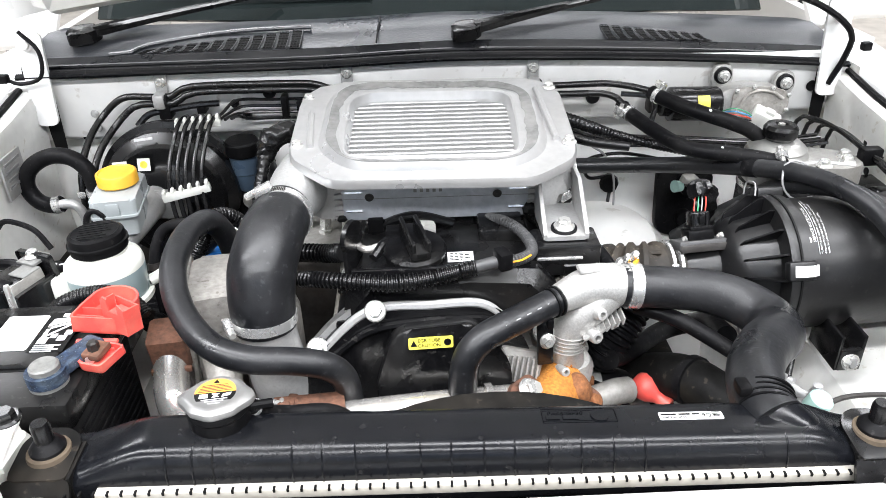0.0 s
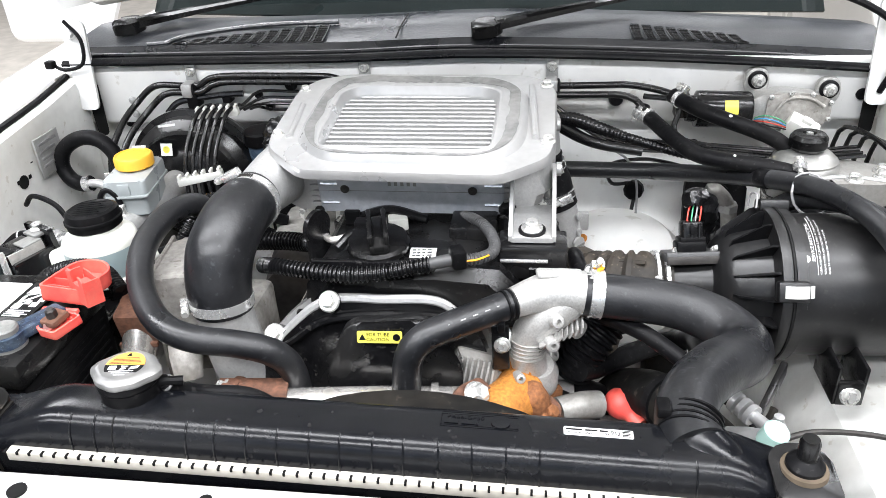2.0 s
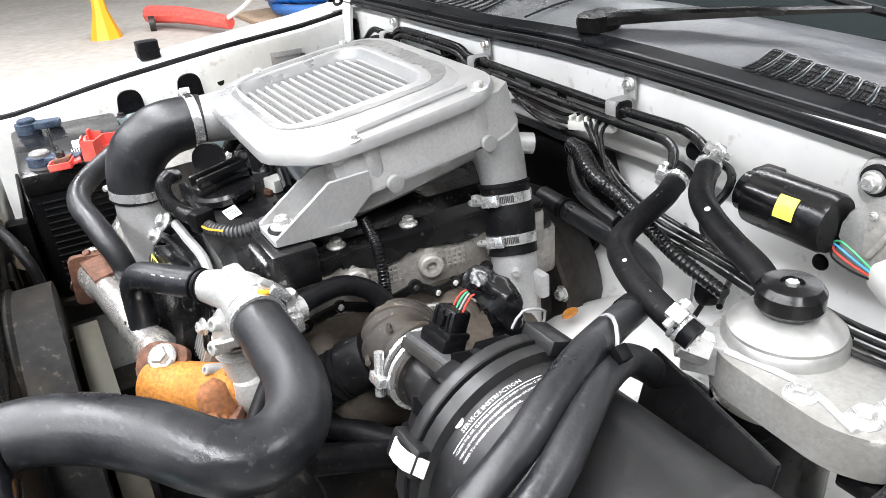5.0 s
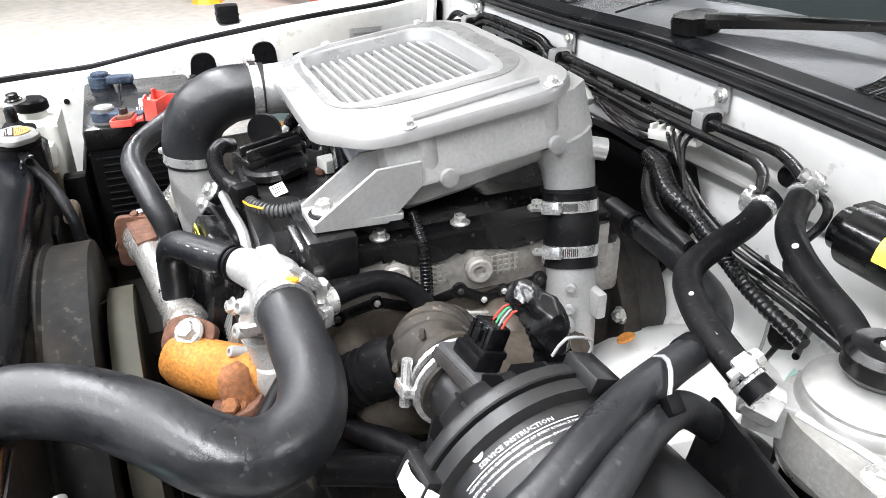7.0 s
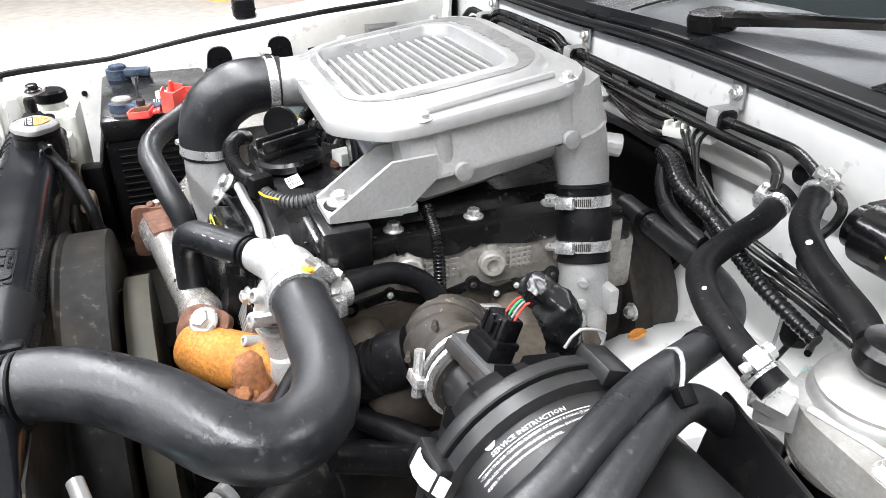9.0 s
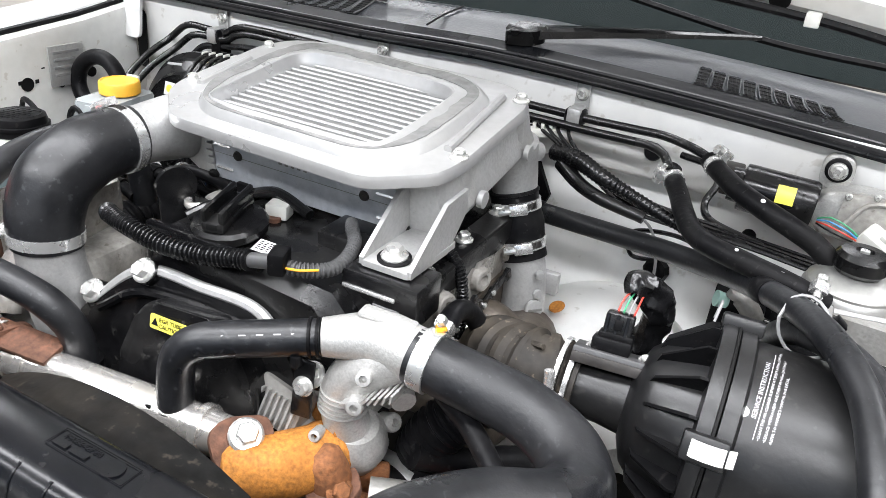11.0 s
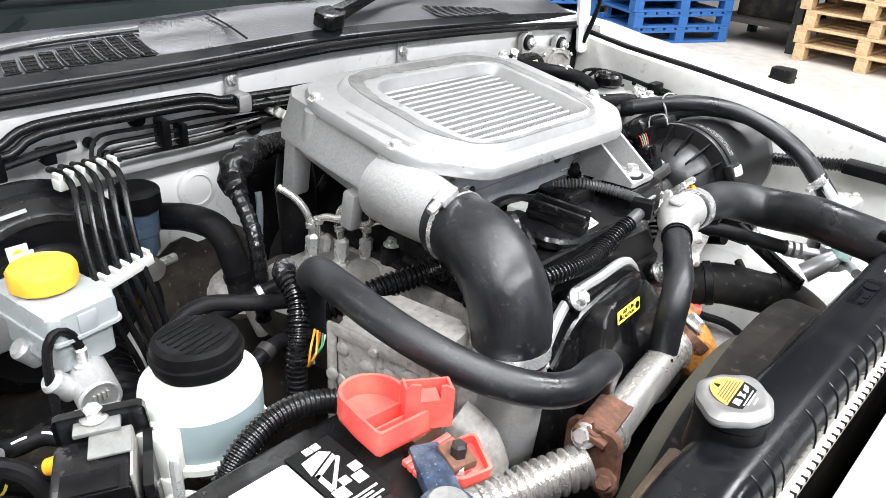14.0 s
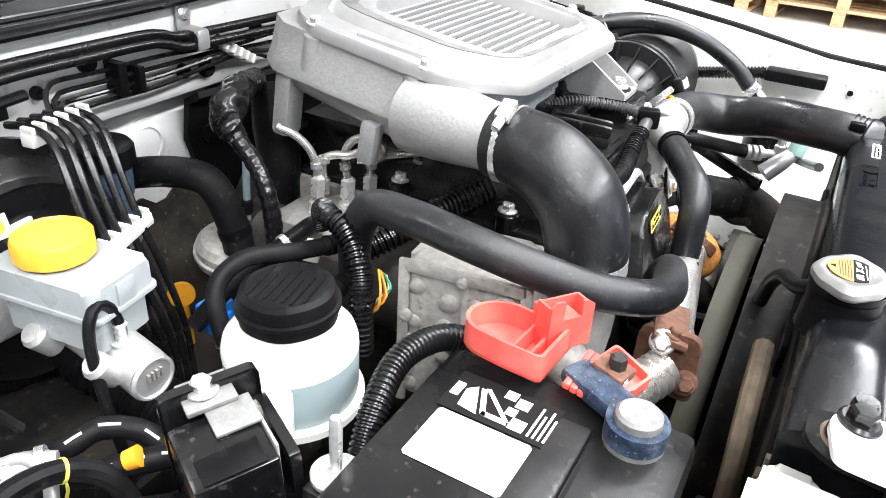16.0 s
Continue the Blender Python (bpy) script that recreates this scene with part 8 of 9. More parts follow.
for q in range(3):
    part("hinge_strip", moved(box(-0.0025, 0.0025, -0.020, 0.024, 0.002 + 0.001 * q, 0.007 + 0.001 * q, 0.001), facing((-0.388, 0.637 - 0.005 * q, 1.036 - 0.002 * q), (-0.05, -1, -0.1), (1, -0.05, 0))), M.red, rcv)
RBm = facing((-0.377, 0.614, 1.034), (-0.30, -1, -0.12), (0.95, -0.3, 0.0))
tray(rounded([(-0.016, -0.024), (0.010, -0.020), (0.018, -0.008), (0.018, 0.016), (-0.016, 0.022)], 0.004), 0.010, 0.002, RBm, "lower_flap", "red hinged lower flap")
part("fuse_link", moved(box(-0.014, 0.010, -0.012, 0.008, 0.006, 0.014, 0.002), RBm), M.rust, rcv, "brown corroded fuse link")
part("link_stud", lathe([(0.006, 0), (0.006, 0.010), (0.004, 0.012), (0, 0.012)], RBm @ V(0.0, -0.002, 0.012), (0, 0, 1), 6), M.dark_metal, rcv)
cab = thing("battery_cable", (-0.45, 0.74, 0.95), "thick black ribbed battery cable beside the battery", "cable")
part("cable", tube([(-0.362, 0.715, 1.015), (-0.392, 0.738, 1.028), (-0.43, 0.748, 1.030), (-0.47, 0.742, 1.02), (-0.50, 0.735, 0.99), (-0.535, 0.728, 0.95)], 0.0095, 12, ribs=0.0014, pitch=0.004), M.loom, cab)
sd = thing("hold_down_stud", (-0.522, 0.733, 0.90), "zinc plated battery hold-down stud with nut", "stud")
part("stud", lathe([(0.004, -0.12), (0.004, 0.02), (0.003, 0.024), (0, 0.024)], (-0.522, 0.735, 1.030), (0, 0, 1), 10), M.bolt, sd)
part("washer", lathe([(0.016, 0), (0.016, 0.003), (0.013, 0.005), (0, 0.005)], (-0.522, 0.735, 1.008), (0, 0, 1), 22), M.bolt, sd)
part("wing_nut", moved(box(-0.004, 0.004, -0.0025, 0.0025, 0.0, 0.020, 0.001), pose(-0.522, 0.735, 1.012, 0, 0, 30)), M.bolt, sd)
part("arm", box(-0.54, -0.505, 0.722, 0.748, 0.995, 1.006, 0.002), M.black_metal, sd)
# coolant overflow bottle in the front corner
ovb = thing("overflow_bottle", (-0.47, 0.485, 0.80), "milky plastic coolant overflow bottle with black cap", "bottle")
part("bottle", prism(rounded([(-0.515, 0.455), (-0.408, 0.450), (-0.404, 0.520), (-0.515, 0.525)], 0.015), 0.235, Matrix.Translation((0, 0, 0.80)), 0.012), M.tank, ovb)
part("neck", lathe([(0.020, 0), (0.018, 0.016), (0, 0.016)], (-0.468, 0.488, 1.033), (0, 0, 1), 24), M.tank, ovb)
part("cap", lathe([(0.022, 0), (0.0235, 0.002), (0.0225, 0.014), (0.019, 0.017), (0, 0.017)], (-0.468, 0.488, 1.045), (0, 0, 1), 26, lambda a: 1 + 0.02 * math.cos(18 * a)), M.plastic, ovb)
part("shoulder", prism(rounded([(-0.405, 0.475), (-0.375, 0.478), (-0.372, 0.512), (-0.404, 0.515)], 0.008), 0.03, Matrix.Translation((0, 0, 0.985)), 0.006), M.tank, ovb)

# dark clutter on the front left wing floor, over black plates added as filler
wt = thing("wing_gap_plates", (-0.58, 0.85, 0.86), "black plates filling the dark gaps on the inner wing floor", "tray")
part("gap_plate", box(-0.664, -0.47, 0.735, 0.95, 0.868, 0.876, 0.002), M.black_metal, wt)
part("rear_plate", box(-0.664, -0.40, 0.952, 1.17, 0.862, 0.870, 0.002), M.dusty, wt)
part("shaft_boot", tube([(-0.42, 1.16, 0.90), (-0.43, 1.08, 0.885), (-0.44, 1.0, 0.88), (-0.45, 0.92, 0.86)], [0.04, 0.032, 0.026, 0.022], 16, 0.01, ribs=0.004, pitch=0.014), M.rubber, wt, "black ribbed rubber boot")
part("plate_lip", box(-0.480, -0.470, 0.735, 0.95, 0.845, 0.895, 0.002), M.black_metal, wt)
part("plate_rib", box(-0.66, -0.48, 0.91, 0.918, 0.874, 0.905, 0.002), M.dusty, wt)
for p in ((-0.64, 0.93, 0.876), (-0.52, 0.95, 0.876), (-0.60, 0.76, 0.876)):
    bolt(wt, p, (0, 0, 1), 0.007, M.bolt)
ub = thing("control_unit", (-0.645, 0.74, 0.92), "grey-teal control unit box on the inner wing", "control unit")
part("housing", box(-0.668, -0.615, 0.726, 0.80, 0.93, 0.998, 0.005), M.slate, ub)
part("cover_lip", box(-0.670, -0.612, 0.724, 0.803, 0.985, 0.992, 0.002), M.slate, ub)
ws_ = thing("wing_stay", (-0.65, 0.82, 1.0), "grey-blue pressed steel stay along the inner wing", "stay")
part("stay", moved(box(-0.010, 0.010, -0.075, 0.075, -0.012, 0.012, 0.004), pose(-0.652, 0.775, 1.012, 4, 0, 0)), M.slate, ws_)
bolt(ws_, (-0.652, 0.735, 1.021), (0, 0, 1), 0.006, M.dark_metal)
for pts, r in (([(-0.66, 0.90, 0.965), (-0.63, 0.905, 0.985), (-0.59, 0.90, 0.98), (-0.565, 0.885, 0.955), (-0.56, 0.87, 0.90)], 0.008), ([(-0.66, 0.955, 0.94), (-0.62, 0.945, 0.945), (-0.58, 0.93, 0.935), (-0.545, 0.935, 0.90)], 0.010), ([(-0.655, 0.83, 0.90), (-0.61, 0.86, 0.915), (-0.575, 0.90, 0.91), (-0.55, 0.96, 0.885)], 0.007)):
    hw = hose("fuel_hose", pts, r, "black fuel hose low on the inner wing", M.rubber, 10)
    for i in (1, 2):
        part("white_mark", lathe([(r + 0.0002, -0.0012), (r + 0.0006, -0.0012), (r + 0.0006, 0.0012), (r + 0.0002, 0.0012)], pts[i], V(pts[i + 1]) - V(pts[i - 1]), 12), M.white_ink if i == 1 else M.sticker, hw)
# white bracket beside the overflow bottle
wb = thing("lamp_bracket", (-0.40, 0.45, 1.0), "white painted bracket with a black bolt", "bracket")
part("plate", moved(prism(rounded([(-0.028, -0.035), (0.024, -0.035), (0.024, 0.02), (0.010, 0.03), (-0.024, 0.028)], 0.008), 0.004, None, 0.001), pose(-0.408, 0.462, 1.074, 6, 0, 6)), M.white_in, wb)
part("leg", box(-0.436, -0.388, 0.424, 0.429, 0.98, 1.072, 0.002), M.white_in, wb)
bolt(wb, (-0.395, 0.477, 1.0795), (0, -0.1, 1), 0.008, M.black_metal)

gp = thing("breather_pipe", (-0.218, 1.08, 0.95), "pale grey-blue plastic breather pipe", "pipe")
part("pipe", tube([(-0.214, 1.085, 1.045), (-0.216, 1.08, 1.028), (-0.219, 1.08, 0.985), (-0.222, 1.08, 0.93)], 0.0042, 10), M.slate, gp)
part("sleeve", lathe([(0.005, 0), (0.0065, 0.002), (0.0065, 0.016), (0.005, 0.018)], (-0.220, 1.08, 0.955), (0, 0, 1), 14), M.rubber, gp)
eg = thing("vacuum_actuator", (-0.252, 1.075, 0.90), "round dull cast actuator below the heater hose", "actuator")
part("can", lathe([(0.0, 0), (0.030, 0), (0.036, 0.008), (0.036, 0.030), (0.030, 0.038), (0.012, 0.042), (0, 0.042)], (-0.250, 1.085, 0.905), (-0.15, -0.25, 1), 30), M.head, eg)
part("can_rim", lathe([(0.036, 0.016), (0.039, 0.017), (0.039, 0.020), (0.036, 0.021)], (-0.250, 1.085, 0.905), (-0.15, -0.25, 1), 30), M.head, eg)
wc = thing("white_connector", (-0.287, 0.934, 0.97), "small white plug on a black lead", "connector")
part("plug", moved(box(-0.012, 0.012, -0.008, 0.008, -0.006, 0.008, 0.002), pose(-0.287, 0.936, 0.985, 10, 0, 30)), M.white_plastic, wc)
part("lead", tube([(-0.287, 0.94, 0.985), (-0.268, 0.955, 0.975), (-0.25, 0.97, 0.955), (-0.24, 0.985, 0.92)], 0.005, 8), M.rubber, wc)
sl = hose("vacuum_hose", [(-0.385, 1.0, 0.93), (-0.345, 0.975, 0.975), (-0.305, 0.955, 0.995), (-0.265, 0.955, 0.998), (-0.235, 0.965, 0.985)], 0.0085, "black vacuum hose with a bright clip", M.rubber, 12)
part("clip", lathe([(0.0087, -0.003), (0.0102, -0.003), (0.0102, 0.003), (0.0087, 0.003)], (-0.305, 0.955, 0.995), (1, -0.3, 0.3), 16), M.clamp, sl)

# ---- dusty ledge, marked hoses and steel fittings low beside the master cylinder ----
lg = thing("inner_wing_ledge", (-0.60, 0.93, 0.90), "dusty pale ledge of the inner wing below the master cylinder", "ledge")
lg["kind"] = "structure"
rows = []
for k in range(13):
    y = 0.79 + 0.12 * k / 12
    rows.append([(x, y, 0.905 + 0.05 * max(0, (-0.56 - x) / 0.1) + 0.006 * math.sin(40 * y + 25 * x)) for x in (-0.555, -0.575, -0.60, -0.62, -0.64, -0.664)])
part("ledge_panel", sheet(rows, 0.002), M.grimy, lg)
for pts, r in (([(-0.585, 0.965, 0.945), (-0.562, 0.938, 0.957), (-0.540, 0.930, 0.961), (-0.522, 0.905, 0.955), (-0.515, 0.875, 0.93)], 0.0085), ([(-0.575, 0.915, 0.952), (-0.560, 0.892, 0.960), (-0.545, 0.878, 0.962), (-0.528, 0.865, 0.958), (-0.515, 0.845, 0.94)], 0.009)):
    hw = hose("fuel_hose", pts, r, "black fuel hose with white dashes over the ledge", M.rubber, 12)
    line = curve_points(pts, 0.011)
    for a_, b_ in zip(line[1:-2:2], line[2:-1:2]):
        a_, b_ = V(*a_), V(*b_)
        part("white_dash", tube([a_ + V(-0.003, -0.003, r - 0.0012), (a_ + b_) / 2 + V(-0.003, -0.003, r - 0.001), b_ + V(-0.003, -0.003, r - 0.0012)], 0.0012, 6), M.white_ink, hw)
ff = thing("fuel_filter_fitting", (-0.60, 0.92, 0.93), "dull steel pipe fitting with clamps and an orange plug", "fitting")
part("fitting_body", tube([(-0.615, 0.955, 0.955), (-0.592, 0.938, 0.962), (-0.578, 0.925, 0.962)], [0.010, 0.012, 0.009], 16), M.cast, ff)
part("side_pipe", tube([(-0.600, 0.905, 0.95), (-0.590, 0.918, 0.965), (-0.592, 0.936, 0.972), (-0.605, 0.95, 0.968)], 0.005, 12), M.cast, ff)
for p in ((-0.600, 0.944, 0.960), (-0.584, 0.931, 0.963)):
    part("band", lathe([(0.0115, -0.003), (0.0135, -0.003), (0.0135, 0.003), (0.0115, 0.003)], p, (0.8, -0.6, 0.1), 18), M.clamp, ff)
part("orange_plug", lathe([(0.0, 0), (0.007, 0), (0.008, 0.010), (0, 0.012)], (-0.556, 0.884, 0.968), (0.5, -0.6, 0.3), 14), M.orange_plastic, ff)
bolt(ff, (-0.612, 0.925, 0.968), (0, -0.2, 1), 0.006)

uc = thing("pipe_comb", (-0.092, 1.203, 1.088), "white plastic comb clip holding thin pipes", "clip", "pipe combs")
um = facing((-0.092, 1.201, 1.0905), (0.80, -0.1, -0.5), (0.5, 0.0, 0.8))
part("comb_bar", moved(box(-0.026, 0.026, -0.007, 0.007, -0.006, 0.003, 0.0015), um), M.white_plastic, uc)
for k in range(5):
    part("comb_tooth", moved(box(-0.0245 + 0.011 * k, -0.0195 + 0.011 * k, -0.006, 0.006, 0.002, 0.011, 0.001, 1), um), M.white_plastic, uc)

# ---- wiper motor on the firewall ----
wm = thing("wiper_motor", (0.47, 1.19, 1.05), "black wiper motor with cast gearbox and coloured wires", "motor")
mo = part("motor_drum", lathe([(0.0, 0.0), (0.020, 0.0), (0.021, 0.012), (0.028, 0.014), (0.0285, 0.020), (0.0285, 0.092), (0.0265, 0.096), (0, 0.096)], (0.365, 1.176, 1.084), (1, 0.02, -0.04), 32), M.gloss, wm)
part("yellow_sticker", sheet([[(0.428 + dx, 1.176 - 0.0288 * math.sin(a), 1.0815 + 0.0288 * math.cos(a)) for dx in (-0.010, 0.010)] for a in (0.75, 0.95, 1.15, 1.35, 1.5)], 0.0005), M.sticker, mo)
part("gearbox", prism(rounded([(0.460, 1.052), (0.51, 1.042), (0.568, 1.050), (0.582, 1.074), (0.570, 1.100), (0.51, 1.108), (0.464, 1.098)], 0.016), 0.030, facing((0, 1.214, 0), (1, 0, 0), (0, 0, 1)), 0.004), M.speckled, wm, "cast gearbox with cover plate")
part("gear_cover", prism(rounded([(0.486, 1.048), (0.570, 1.050), (0.584, 1.066), (0.582, 1.096), (0.545, 1.106), (0.488, 1.104)], 0.012), 0.004, facing((0, 1.183, 0), (1, 0, 0), (0, 0, 1)), 0.001), M.head, wm, "flat steel cover plate")
part("cover_bead", tube([(0.494, 1.178, 1.062), (0.515, 1.178, 1.096), (0.548, 1.178, 1.098), (0.572, 1.178, 1.084)], 0.003, 8), M.head, wm)
for x, z in ((0.474, 1.120), (0.583, 1.104)):
    ear = part("mount_ear", prism(rounded([(-0.018, -0.026), (0.018, -0.026), (0.018, 0.018), (-0.018, 0.018)], 0.017), 0.010, facing((x, 1.216, z), (1, 0, 0), (0, 0, 1)), 0.003), M.speckled, wm, "cast mounting ear")
    part("rubber_ring", lathe([(0.008, 0), (0.0145, 0), (0.0145, 0.004), (0.012, 0.006), (0.008, 0.006)], (x, 1.206, z), (0, -1, 0), 22), M.rubber, ear)
    part("ear_plate", lathe([(0.0, 0), (0.0105, 0), (0.0105, 0.003), (0, 0.003)], (x, 1.2005, z), (0, -1, 0), 20), M.cast, ear)
    bolt(wm, (x, 1.197, z), (0, -1, 0), 0.0065)
for x, z in ((0.492, 1.100), (0.520, 1.106), (0.552, 1.103), (0.581, 1.090), (0.581, 1.064), (0.530, 1.051)):
    bolt(wm, (x, 1.178, z), (0, -1, 0), 0.0028)
part("mount_bracket", box(0.352, 0.375, 1.196, 1.222, 1.060, 1.098, 0.003), M.dark_metal, wm)
cn = part("connector", moved(box(-0.024, 0.024, -0.014, 0.014, -0.016, 0.016, 0.005), pose(0.536, 1.158, 1.056, 20, 25, -15)), M.white_plastic, wm, "white plug connector")
part("latch", moved(box(-0.008, 0.008, -0.006, 0.006, 0.014, 0.022, 0.002), pose(0.536, 1.158, 1.056, 20, 25, -15)), M.white_plastic, cn)
for k, m in enumerate((M.wire_green, M.wire_blue, M.wire_red, M.rubber)):
    part("wire", tube([(0.468, 1.168, 1.070 - 0.002 * k), (0.480, 1.158 - 0.003 * k, 1.078 - 0.004 * k), (0.500, 1.152 - 0.002 * k, 1.074 - 0.004 * k), (0.517, 1.155, 1.062 - 0.002 * k)], 0.0010, 6), m, wm)

# ---- fuel filter with priming pump ----
ff = thing("fuel_filter", (0.51, 1.04, 0.90), "fuel filter with cast head and black priming knob", "fuel filter")
FC = V(0.513, 1.050, 0)
part("canister", lathe([(0, 0.88), (0.045, 0.882), (0.050, 0.90), (0.050, 1.004), (0.046, 1.008), (0, 1.008)], FC, (0, 0, 1), 36), M.gloss, ff, "glossy black filter canister")
part("silver_ring", lathe([(0.0505, 0.990), (0.0515, 0.992), (0.0515, 0.998), (0.0505, 1.0)], FC, (0, 0, 1), 36), M.chrome, ff)
part("head", prism(rounded([(0.462, 1.02), (0.50, 0.992), (0.60, 0.985), (0.635, 1.005), (0.628, 1.048), (0.56, 1.085), (0.50, 1.095), (0.465, 1.065)], 0.018), 0.034, Matrix.Translation((0, 0, 1.006)), 0.005), M.cast_pale, ff, "cast aluminium filter head")
part("dome", lathe([(0.048, 1.038), (0.047, 1.046), (0.044, 1.050), (0.044, 1.053), (0.034, 1.062), (0.022, 1.066), (0, 1.067)], FC, (0, 0, 1), 36), M.dome, ff, "bright domed pump plate")
kn = part("priming_knob", lathe([(0.014, 1.064), (0.022, 1.067), (0.0255, 1.072), (0.0255, 1.084), (0.0215, 1.0895), (0.009, 1.0905), (0.008, 1.088), (0, 1.088)], FC, (0, 0, 1), 34), M.gloss, ff, "glossy black priming knob")
part("knob_screw", lathe([(0.005, 1.088), (0.005, 1.091), (0, 1.091)], FC, (0, 0, 1), 6), M.bolt, kn)
part("union_block", moved(box(-0.018, 0.018, -0.016, 0.016, -0.014, 0.014, 0.003), pose(0.478, 1.005, 1.028, 0, 0, 35)), M.cast, ff)
part("union_nut", lathe([(0.014, 0), (0.014, 0.022), (0.010, 0.024), (0, 0.024)], (0.490, 0.992, 1.040), (-0.6, -0.6, 0.3), 6), M.bolt, ff)
for p in ((0.605, 1.010, 1.040), (0.612, 1.032, 1.040), (0.565, 1.0, 1.040)):
    bolt(ff, p, (0, 0, 1), 0.008)
part("web", tube([(0.50, 1.0, 1.041), (0.56, 1.01, 1.041), (0.61, 0.995, 1.041)], 0.003, 6), M.cast, ff)
fbk = thing("filter_mount", (0.53, 0.99, 0.95), "black steel mounting plate of the fuel filter", "bracket")
part("mount_plate", moved(box(-0.075, 0.075, -0.003, 0.003, -0.07, 0.02, 0.003), pose(0.515, 0.965, 1.0, -12, 0, -12)), M.black_metal, fbk)
part("mount_arm", box(0.60, 0.69, 1.0, 1.05, 0.985, 1.0, 0.003), M.black_metal, fbk)
for k in range(3):
    part("print_bar", moved(box(-0.02, 0.02 - 0.004 * k, -0.0004, 0.0, -0.003, 0.0), pose(0.535, 0.9995, 0.965 - 0.008 * k, 0, 0, -10)), M.white_ink, fbk)


def clamped(name, pts, r, label, ends, screws):
    t = hose(name, pts, r, label, M.rubber, 18)
    for i, sd_ in zip(ends, screws):
        p = V(pts[i])
        q = V(pts[i + 1] if i >= 0 else pts[i - 1])
        a = (q - p).normalized()
        c = part("wire_clamp", lathe([(r, -0.004), (r + 0.0015, -0.004), (r + 0.0015, -0.001), (r + 0.0004, -0.001), (r + 0.0004, 0.001), (r + 0.0015, 0.001), (r + 0.0015, 0.004), (r, 0.004)], p + a * 0.014, a, 22), M.clamp, t)
        s_ = V(sd_).normalized()
        b_ = p + a * 0.014 + s_ * (r + 0.006)
        part("clamp_block", moved(box(-0.007, 0.007, -0.006, 0.006, -0.006, 0.006, 0.001), facing(b_, a, a.cross(s_))), M.clamp, c)
        part("clamp_screw", lathe([(0.0, -0.012), (0.0035, -0.012), (0.0035, 0.008), (0.006, 0.008), (0.006, 0.013), (0, 0.013)], b_, a.cross(s_), 8), M.bolt, c)
    return t


F1 = [(0.297, 1.165, 1.090), (0.2982, 1.1555, 1.085), (0.316, 1.118, 1.077), (0.3314, 1.0742, 1.0736), (0.3481, 1.0343, 1.0714), (0.3689, 1.0106, 1.0695), (0.409, 0.9879, 1.0705), (0.4469, 0.9763, 1.068), (0.4711, 0.9745, 1.0625), (0.489, 0.978, 1.055)]
f1 = clamped("fuel_hose", F1, 0.0115, "braided black fuel hose from pipe to filter", (1, -1), ((-1, 0, 0.3), (0.2, -0.6, 1)))
f2 = clamped("fuel_hose", [(0.338, 1.152, 1.1135), (0.349, 1.137, 1.110), (0.378, 1.098, 1.105), (0.409, 1.078, 1.098), (0.441, 1.069, 1.0885), (0.470, 1.068, 1.076), (0.492, 1.062, 1.062)], 0.0115, "braided black fuel hose to the priming pump", (0,), ((0.4, 0.3, 1),))
part("paint_dot", lathe([(0.0026, 0), (0.0026, 0.0006), (0, 0.0006)], (0.4085, 1.0725, 1.1075), (0.1, -0.5, 0.9), 10), M.paper, f2)
part("paint_dot", lathe([(0.0019, 0), (0.0019, 0.0006), (0, 0.0006)], (0.4000, 0.9875, 1.0815), (0.0, -0.4, 1), 10), M.paper, f1)
for a, b in zip(F1[2:7], F1[3:8]):
    a, b = V(*a), V(*b)
    for q in range(4):
        c = a + (b - a) * ((q + 0.5) / 4)
        part("print_bar", moved(box(-0.0022 - 0.0015 * (q % 2), 0.002, -0.0007, 0.0007, 0, 0.0003), facing(c + V(0.003, -0.005, 0.0102), b - a, V(0, 0, 1).cross(b - a))), M.tin_wire, f1)
# two thick hoses bound together, running over the filter drum
ha = hose("air_hose", [(0.10, 1.128, 1.004), (0.163, 1.124, 1.003), (0.273, 1.104, 1.009), (0.346, 1.069, 1.021), (0.413, 0.998, 1.047), (0.458, 0.924, 1.071), (0.485, 0.873, 1.081), (0.506, 0.832, 1.080), (0.523, 0.794, 1.071), (0.535, 0.747, 1.052), (0.544, 0.7025, 1.024), (0.549, 0.674, 0.996), (0.555, 0.645, 0.962)], 0.0128, "thick black rubber hose running over the air filter", M.hose, 18)
hb = hose("air_hose", [(0.40, 1.12, 0.86), (0.428, 1.06, 0.925), (0.446, 1.00, 0.980), (0.466, 0.935, 1.040), (0.497, 0.880, 1.066), (0.522, 0.842, 1.070), (0.549, 0.797, 1.062), (0.564, 0.750, 1.0445), (0.575, 0.706, 1.016), (0.580, 0.672, 0.982), (0.585, 0.645, 0.950)], 0.0128, "thick black rubber hose bound to its neighbour", M.hose, 18)
part("end_clip", lathe([(0.0130, -0.005), (0.0148, -0.004), (0.0148, 0.004), (0.0130, 0.005)], (0.150, 1.1245, 1.003), (1, -0.05, 0), 20), M.plastic, ha)
part("worn_band", lathe([(0.0129, -0.010), (0.0134, -0.009), (0.0134, 0.009), (0.0129, 0.010)], (0.436, 0.961, 1.0595), (0.45, -0.78, 0.25), 20), M.rubber, ha)
tie = single("cable_tie", tube([(0.452, 0.900, 1.068), (0.458, 0.912, 1.084), (0.472, 0.910, 1.0905), (0.486, 0.902, 1.085), (0.496, 0.892, 1.068), (0.492, 0.888, 1.048), (0.470, 0.892, 1.042), (0.456, 0.896, 1.054), (0.452, 0.900, 1.068)], 0.0016, 6), M.tin_wire, "grey cable tie binding two hoses", "cable tie")
